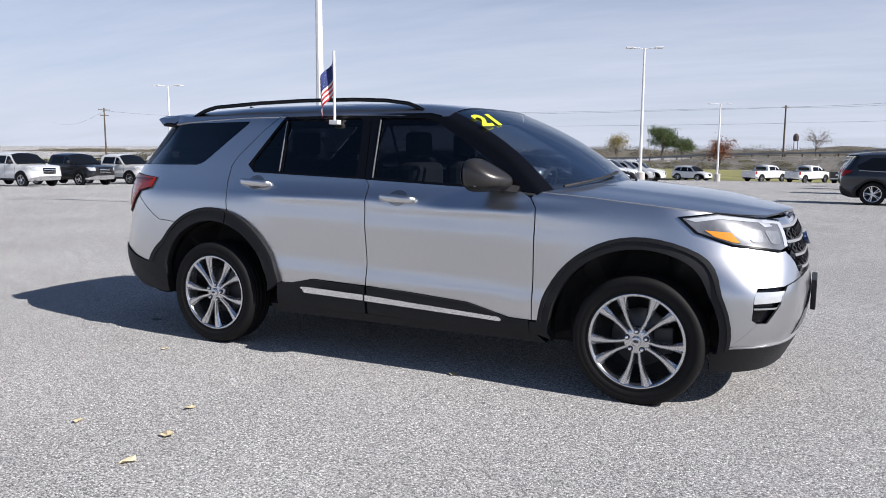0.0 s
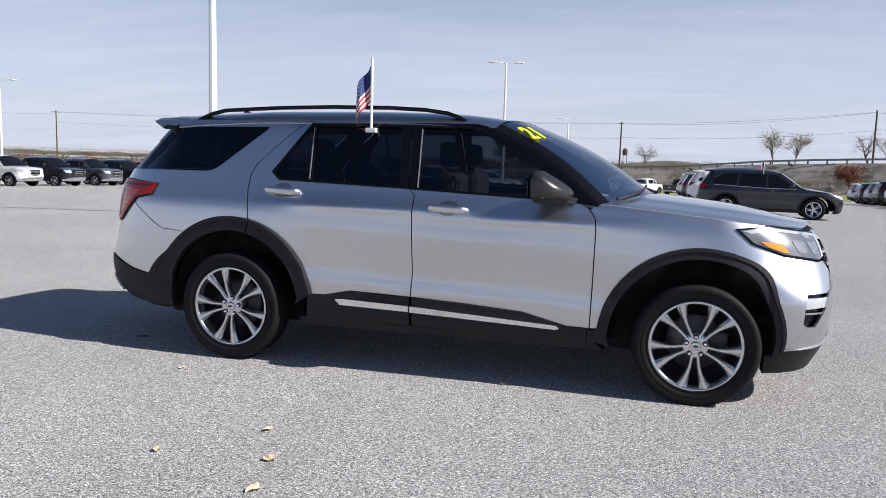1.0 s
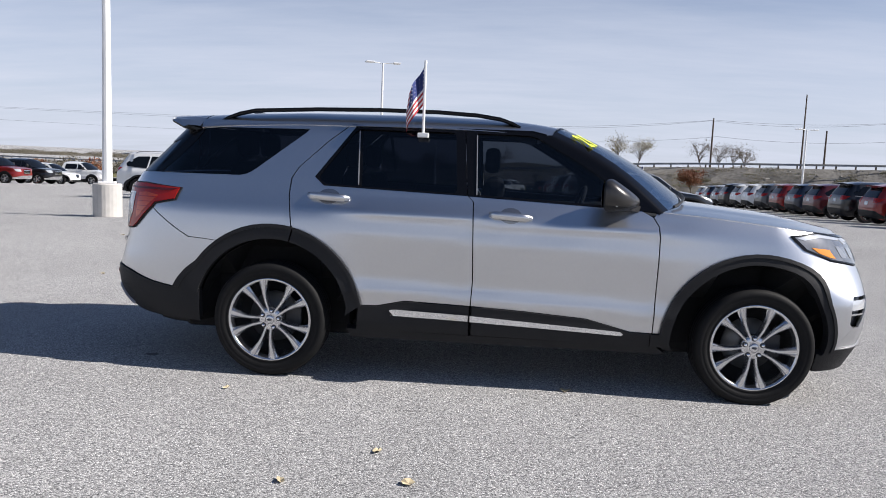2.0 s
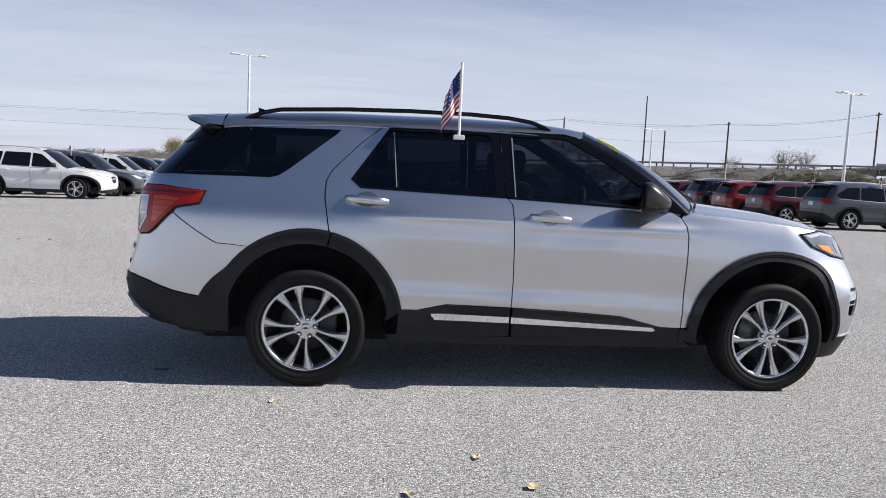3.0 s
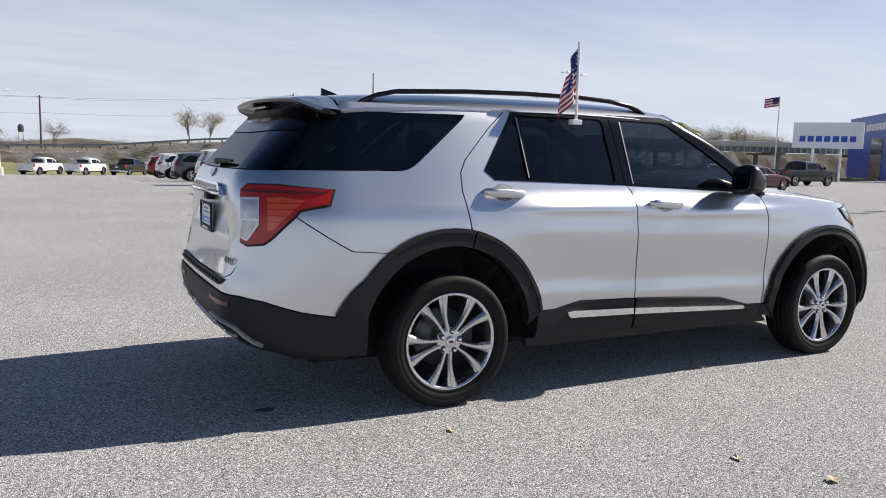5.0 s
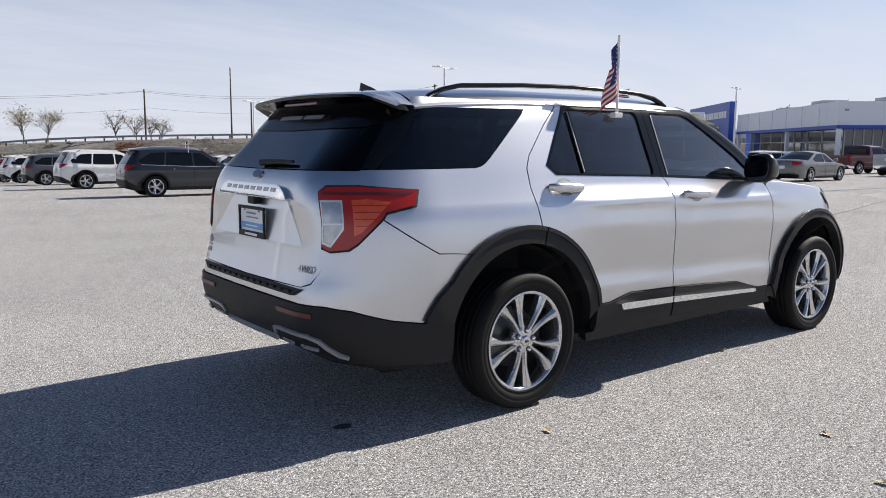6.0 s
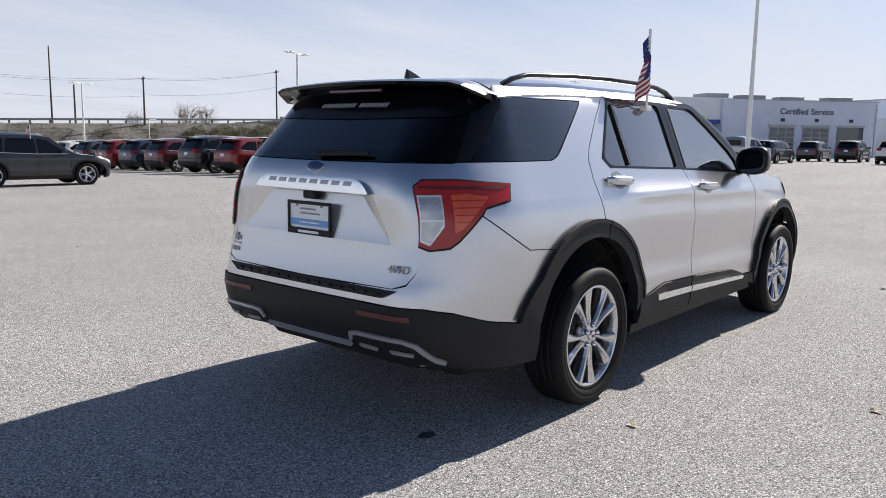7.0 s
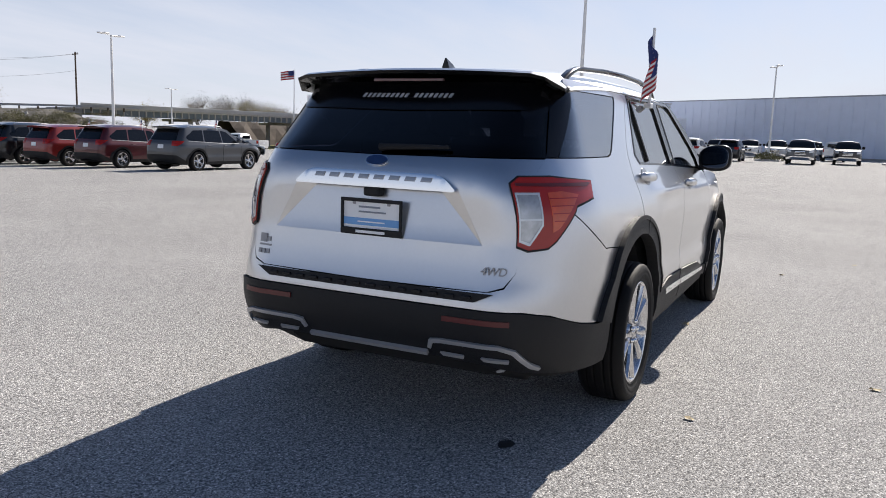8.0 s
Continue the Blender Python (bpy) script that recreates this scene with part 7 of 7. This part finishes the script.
def build_plants():
    rng = random.Random(9)
    tree(-33.5, 192.5, -2.5, 8.6, 4.0, GREEN_LEAVES, "round green tree beyond the raised road", 1, 2600, 0.34)
    tree(-29.2, 194.0, -2.5, 6.4, 3.0, GREEN_LEAVES, "smaller green tree beside a larger one", 5, 1500, 0.3)
    tree(-45.0, 192.0, -2.5, 7.0, 2.8, YELLOW_LEAVES, "thin yellowing tree beyond the raised road", 2, 800, 0.28)
    for i, (x, y, h) in enumerate(((39.4, 260, 12.2), (46.8, 260, 12.0), (67.0, 262, 11.5), (73.0, 262, 11.0), (78.0, 262, 11.2), (83.0, 266, 10.6))):
        tree(x, y, 0.2, h, 4.4, YELLOW_LEAVES if i < 2 else TAN_TWIGS, "thin autumn tree beyond the raised road", 20 + i, 300 if i < 2 else 110, 0.36)
    tree(0.7, 260, -2.0, 9.0, 5.0, TAN_TWIGS, "bare twiggy tree near a water tower", 31, 220, 0.3)
    tree(-9.0, 96.0, -2.4, 4.6, 1.5, RUST_LEAVES, "small rust-red tree on the grass", 3, 700, 0.2)
    tree(27.0, 106.5, -2.4, 4.0, 1.9, RUST_LEAVES, "low rust-red bush at the foot of the bank", 6, 900, 0.22, "bush")
    tree(36.0, 103.0, -2.4, 2.6, 1.8, OLIVE_SCRUB, "low olive bush at the foot of the bank", 7, 700, 0.2, "bush")
    for x, h, n in ((119.3, 9.6, 380), (124.5, 9.2, 340), (105.6, 7.0, 160)):
        tree(x, 200 - (x - 119) * 0.3, -2.5, h + 2.6, 3.6, YELLOW_LEAVES if n > 300 else TAN_TWIGS, "thin autumn tree above the bank", int(x), n, 0.24)
    for i in range(19):
        tree(121 + i * 6 + rng.uniform(-2, 2), 139 + rng.uniform(-8, 8) - i * 2.4, -2.5, rng.uniform(8.2, 11.4), 3.6, TAN_TWIGS if i % 3 else YELLOW_LEAVES, "leafless autumn tree behind the bridge", 40 + i, 1300, 0.2)
    on_bank = lambda x, d: -2.6 + (crest(x) + 2.6) * min(max((d + 10) / 8.2, 0), 1) - 0.1
    thicket("bank_scrub", "olive and tan scrub on the bank", [(x, crest_y(x) + d, on_bank(x, d), rng.uniform(0.7, 1.9), rng.uniform(0.3, 1.0)) for x, d in ((rng.uniform(-30, 78), rng.uniform(-9, -2.5)) for _ in range(90))], OLIVE_SCRUB, 11, 420, 0.07)
    thicket("bank_grass", "dry straw-coloured grass on the bank", [(x, crest_y(x) + d, on_bank(x, d), rng.uniform(0.9, 2.4), 0.5) for x, d in ((rng.uniform(-40, 78), rng.uniform(-9.5, -1.5)) for _ in range(260))], DRY_GRASS, 12, 220, 0.07)
    thicket("rust_scrub", "rust-red autumn bushes on the bank", [(x, crest_y(x) + d, on_bank(x, d), rng.uniform(0.8, 1.5), 1.3) for x, d in ((rng.uniform(40, 78), rng.uniform(-9, -5)) for _ in range(14))], RUST_LEAVES, 13, 900, 0.08)
    thicket("bridge_bushes", "green bushes beside the bridge end", [(x, crest_y(x) + d, on_bank(x, d), 2.0, 2.1) for x, d in ((60, -5), (64, -4.5), (67, -5), (70, -4.5), (73, -6), (76, -7))], OLIVE_SCRUB, 14, 2600, 0.085)
    thicket("far_woods", "brown autumn woods along the horizon", [(x, 420 + rng.uniform(-20, 20), -4, rng.uniform(8, 13), rng.uniform(5.6, 8.8) * (0.45 + 0.55 * ramp(-190, -90, x))) for x in range(-560, 330, 6)], FAR_WOODS, 15, 2600, 0.24)
    thicket("left_woods", "tan and rust trees beyond the trucks", [(x, 100 + rng.uniform(-6, 6) + (x + 50) * -0.4, -2.2, rng.uniform(2.4, 4.4), rng.uniform(1.0, 2.9)) for x in range(-170, -38, 3)], FAR_WOODS, 16, 700, 0.2)
    thicket("left_rust_woods", "rust-red trees beyond the trucks", [(x, 97 + (x + 50) * -0.4, -2.2, rng.uniform(1.8, 2.8), rng.uniform(1.8, 2.9)) for x in (-120, -98, -80, -68, -57, -47)], RUST_LEAVES, 17, 900, 0.16)
    thicket("island_shrub", "clipped dark shrub round a lamp post", [(67.7, 3.6, ground_z(68, 3.5), 1.0, 0.95), (69.0, 3.2, ground_z(68, 3.5), 0.9, 0.8)], OLIVE_SCRUB, 18, 500, 0.1)
    thicket("roof_trees", "dark tree tops showing above the building", [(112 + 5 * k, 60 - 7 * k, 2.5, 2.2, 6.6) for k in range(6)], GREEN_LEAVES, 19, 300, 0.4)
    # the wooded ridge itself, solid under its twigs
    bm = loft([[(x, 400 + 9 * d, -4 + hh * (0.3 + 0.7 * ramp(-190, -90, x)) * (5.0 + 1.6 * math.sin(x * 0.011) + 1.0 * math.sin(x * 0.047 + 1) + 0.7 * math.sin(x * 0.13))) for d, hh in ((0, 0.0), (1, 0.62), (2, 0.9), (3, 1.0), (5, 0.9), (7, 0.0))] for x in range(-600, 345, 5)])
    tagged(new("far_ridge", mesh_object("far_ridge", bm, FAR_WOODS, True)), "low brown wooded ridge along the horizon", "ridge", kind="stuff")
    # water tower on the horizon
    wt = thing("water_tower", pose(-14.0, 555, -4, 0, 0, 0) @ Matrix.Diagonal((0.62, 0.62, 1, 1)), "dark water tower on legs far off", "water tower")
    part("tank", lathe_up([(0.0, 10.2), (2.2, 10.4), (2.9, 11.2), (2.9, 13.8), (1.6, 15.0), (0.0, 15.4)]), MAT_TOWER, wt)
    for a in (0.8, 2.4, 3.9, 5.5):
        part("leg", tubed([(3.2 * math.cos(a), 3.2 * math.sin(a), 0), (2.4 * math.cos(a), 2.4 * math.sin(a), 11)], 0.32, 6), MAT_TOWER, wt)


MAT_TOWER = material("tower_paint", (0.07, 0.055, 0.055), 0.7, grain=0.2, scale=2)


def lathe_up(profile):
    bm = lathe(bmesh.new(), profile, 20)
    bmesh.ops.transform(bm, matrix=Matrix.Rotation(radians(90), 4, "X"), verts=bm.verts)
    if max(v.co.z for v in bm.verts) <= 0:
        bmesh.ops.scale(bm, vec=(1, 1, -1), verts=bm.verts)
    bmesh.ops.recalc_face_normals(bm, faces=bm.faces)
    return bm


# ---- dealership buildings ----
def build_buildings():
    # local axes: x along the front, y into the building
    m = pose(75.96, 34.33, 0, 0, 0, -42.56)
    shop = thing("showroom", m, "pale panelled car showroom with blue fascia and glass front", "building")
    part("upper_wall", boxed(0, 8.0, 0, 35.0, 3.80, 6.2), WALL_LIGHT, shop, "pale panelled parapet wall")
    part("core", boxed(1.2, 8.2, 1.6, 34.6, -1.0, 3.8), SHOP_GLASS, shop)
    part("fascia", boxed(-0.14, 8.0, -0.14, 35.0, 3.45, 3.80), BLUE_FASCIA, shop, "bright blue fascia band")
    for k in range(8):
        if k in (0, 3, 7):
            part("column", boxed(0.05, 0.45, 0.1 + 4.9 * k, 0.5 + 4.9 * k, -1.0, 3.45), WALL_LIGHT, shop)
        part("mullion", boxed(1.1, 1.2, 2.5 + 4.2 * k, 2.62 + 4.2 * k, -1.0, 3.45), GALV, shop)
    for k in range(7):
        part("mullion", boxed(1.3 + 0.95 * k, 1.4 + 0.95 * k, 1.5, 1.62, -1.0, 3.45), GALV, shop)
    part("transom", boxed(1.05, 1.2, 1.6, 34.6, 2.1, 2.2), GALV, shop)
    for k in range(7):
        part("panel_joint", boxed(-0.012, 0.0, 5 * k + 4.9, 5 * k + 4.95, 3.82, 6.15), DARK_CONCRETE, shop)
    part("end_block", boxed(6.6, 9.2, -0.6, 14, -1.0, 6.05), WALL_PANEL, shop)
    part("wall_lamp", boxed(0.6, 0.95, -0.2, 0.0, 5.25, 5.42, 0.02), GREY_TRIM, shop)
    portal = part("portal", boxed(-1.2, -0.2, 35.1, 60.0, -1.2, 8.2), BLUE_FASCIA, shop, "blue entrance portal with white marks")
    part("portal_opening", boxed(-1.25, -1.18, 40.0, 46.0, -1.2, 4.8), SHOP_GLASS, portal)
    for k in range(9):
        part("portal_letter_bar", boxed(-1.26, -1.19, 36.6 + 1.45 * k, 37.7 + 1.45 * k, 5.9, 6.9), WHITE_PLASTIC, portal)
    for x, y in ((3.0, 12.0), (4.5, 28.0), (7.2, 5.0)):
        part("roof_unit", boxed(x, x + 2.8, y, y + 3.5, 6.15, 7.0, 0.03), DOOR_GREY, shop, "grey roof air unit")
    service = thing("service_building", m, "pale service building with roller doors and dark lettering", "building")
    part("wall", boxed(9.2, 25.7, 0.4, 22, -1.0, 6.05), WALL_PANEL, service, "pale panelled wall")
    part("coping", boxed(9.1, 25.8, 0.3, 22, 6.05, 6.15), GALV, service)
    for a, b in ((12.7, 15.7), (16.7, 19.9), (20.9, 24.1)):
        door = part("roller_door", boxed(a, b, 0.30, 0.42, -0.6, 3.2), SHOP_GLASS if a > 20 else DOOR_GREY, service, "glazed roller door")
        for j in range(4):
            for k in range(3):
                if a < 20:
                    part("door_pane", boxed(a + 0.12 + k * (b - a) / 3, a - 0.02 + (k + 1) * (b - a) / 3 - 0.08, 0.26, 0.31, 0.95 + 0.55 * j, 1.38 + 0.55 * j), SHOP_GLASS, door)
        part("door_frame", boxed(a - 0.15, b + 0.15, 0.27, 0.40, 3.2, 3.4), GALV, service)
        part("wall_lamp", boxed((a + b) / 2 - 0.2, (a + b) / 2 + 0.2, 0.2, 0.4, 3.75, 4.1, 0.02), INK, service)
    lettering("service_word", "Certified", 0.95, pose(15.55, 0.37, 4.85, 90, 0, 0), INK, service, "dark lettering reading Certified", 0.0, 0.015)
    lettering("service_word", "Service", 0.95, pose(18.95, 0.37, 4.85, 90, 0, 0), INK, service, "dark lettering reading Service", 0.0, 0.015)
    for x, y in ((10.5, 3.0), (16.5, 5.0), (22.0, 4.0)):
        part("roof_unit", boxed(x, x + 3.0, y, y + 2.0, 6.1, 6.75, 0.03), DOOR_GREY, service, "grey roof air unit")
    part("low_block", boxed(25.7, 31.0, 4.0, 12.0, -1.0, 4.5), WALL_LIGHT, service, "lower pale block")
    part("downpipe", tubed([(25.5, 0.36, -0.8), (25.5, 0.36, 5.8)], 0.06, 8), GALV, service)
    hall = thing("long_hall", pose(107.6, 15.8, 0, 0, 0, 235.0), "long blue-grey metal-clad hall", "building")
    part("cladding", boxed(-30, 31, 0, 30, -1.0, 7.1), WALL_PANEL, hall, "blue-grey wall cladding")
    part("coping", boxed(-30, 31.1, -0.08, 30, 7.1, 7.25), DOOR_GREY, hall)
    for k in range(40):
        part("cladding_rib", boxed(-29.5 + 1.5 * k, -29.44 + 1.5 * k, -0.05, 0.0, -0.6, 7.05), WALL_PANEL, hall)
    part("plinth", boxed(-30, 31, -0.1, 0, -1.0, 0.25), DARK_CONCRETE, hall)
    # flag on a tall pole
    fp = thing("flagpole", pose(78.7, 63.2, ground_z(78.7, 63.2), 0, 0, -55), "tall white flagpole with striped flag flying", "flagpole")
    part("shaft", tubed([(0, 0, 0), (0, 0, 10.6)], [0.10, 0.05], 10), POLE_WHITE, fp)
    for k in range(7):
        rows = [[(-0.05 - 1.7 * i / 10, 0.14 * math.sin(i * 0.9), 10.5 - (k + j) * 0.16 - 0.25 * i / 10) for i in range(11)] for j in (0, 1)]
        part("flag_stripe", loft(rows), FLAG_RED if k % 2 == 0 else FLAG_WHITE, fp)
    rows = [[(-0.05 - 0.7 * i / 5, 0.14 * math.sin(i * 0.74) - 0.02, 10.51 - j * 0.64 - 0.10 * i / 5) for i in range(6)] for j in (0, 1)]
    part("flag_canton", loft(rows), FLAG_BLUE, fp)
    sign = thing("dealer_sign", pose(84.0, 60.0, ground_z(84.0, 60.0), 0, 0, 30), "white sign board with blue lettering bars", "sign")
    for y in (-1.6, 1.6):
        part("leg", boxed(-0.12, 0.12, y - 0.12, y + 0.12, 0, 4.3), WALL_LIGHT, sign)
    part("board", boxed(-0.2, 0.2, -4.0, 4.0, 4.2, 7.4, 0.05), WALL_LIGHT, sign)
    for k in range(7):
        part("sign_letter_bar", boxed(-0.24, -0.19, -3.2 + 0.95 * k, -2.5 + 0.95 * k, 5.0, 5.7), BLUE_FASCIA, sign)


# ---- small things on the ground ----
def build_litter():
    rng = random.Random(21)
    bm = bmesh.new()
    spots = [(-0.425, -2.489, 0.05), (-0.345, -2.801, 0.055), (0.385, -0.918, 0.05), (-0.62, -2.137, 0.045), (-3.6, -2.5, 0.05), (0.15, -3.2, 0.05), (1.1, -3.1, 0.04), (-0.98, -2.55, 0.04), (-4.5, 2.6, 0.04), (-6.2, 6.5, 0.05)]
    for i in range(26):
        spots.append((rng.uniform(-9, 9), rng.uniform(2.5, 14) if rng.random() < 0.6 else rng.uniform(-3.4, -1.2), rng.uniform(0.02, 0.045)))
    for i, (x, y, r) in enumerate(spots):
        bm = bmesh.new()
        n = 9
        rim_v = [bm.verts.new((r * (0.6 + 0.4 * rng.random()) * math.cos(6.283 * k / n), r * 0.6 * (0.6 + 0.4 * rng.random()) * math.sin(6.283 * k / n), 0.004 + 0.35 * r * rng.random())) for k in range(n)]
        c = bm.verts.new((0, 0, 0.004))
        for k in range(n):
            bm.faces.new((rim_v[k], rim_v[(k + 1) % n], c))
        ob = new("fallen_leaf", mesh_object("fallen_leaf", bm, LEAF))
        ob.matrix_basis = pose(x, y, ground_z(x, y) + 0.001, 0, 0, rng.uniform(0, 360))
        tagged(ob, "dry curled tan leaf lying on the asphalt", "leaf", "fallen leaves")
    # sealed joints and a damp stain
    def strip(name, pts, w, mat, label):
        vs = []
        for k, (x, y) in enumerate(pts):
            ww = w * (0.7 + 0.6 * rng.random())
            vs.append([(x + rng.uniform(-1, 1) * w, y - ww, ground_z(x, y) + 0.004), (x + rng.uniform(-1, 1) * w, y + ww, ground_z(x, y) + 0.004)])
        tagged(new(name, mesh_object(name, loft(vs), mat)), label, "joint", kind="structure")
    strip("trim_joint", [(8 + 1.5 * k, 3.0 + 0.35 * k + rng.uniform(-0.03, 0.03)) for k in range(22)], 0.018, SEALANT, "dark sealed joint across the asphalt")
    bm = bmesh.new()
    n = 14
    bm.faces.new([bm.verts.new((-2.44 + 0.06 * (0.6 + 0.5 * rng.random()) * math.cos(6.283 * k / n), -0.62 + 0.045 * (0.6 + 0.5 * rng.random()) * math.sin(6.283 * k / n), 0.003)) for k in range(n)])
    tagged(new("oil_spot", mesh_object("oil_spot", bm, SEALANT)), "small dark oil spot on the asphalt", "stain", kind="structure")
    # kerbed islands by the far lamp post
    for x, y in ((68.4, 3.5), (72.0, -6.5)):
        ob = new("kerb_island", mesh_object("kerb_island", boxed(x - 1.6, x + 2.2, y - 1.0, y + 1.0, ground_z(x, y) - 0.1, ground_z(x, y) + 0.15, 0.05), CONCRETE))
        tagged(ob, "low pale concrete kerb island", "kerb", kind="structure")


# ---- build ----
build_ground()
build_bank()
build_bridge()
build_buildings()
build_suv()
build_car_flag()
build_vehicles()
build_poles()
build_plants()
build_litter()
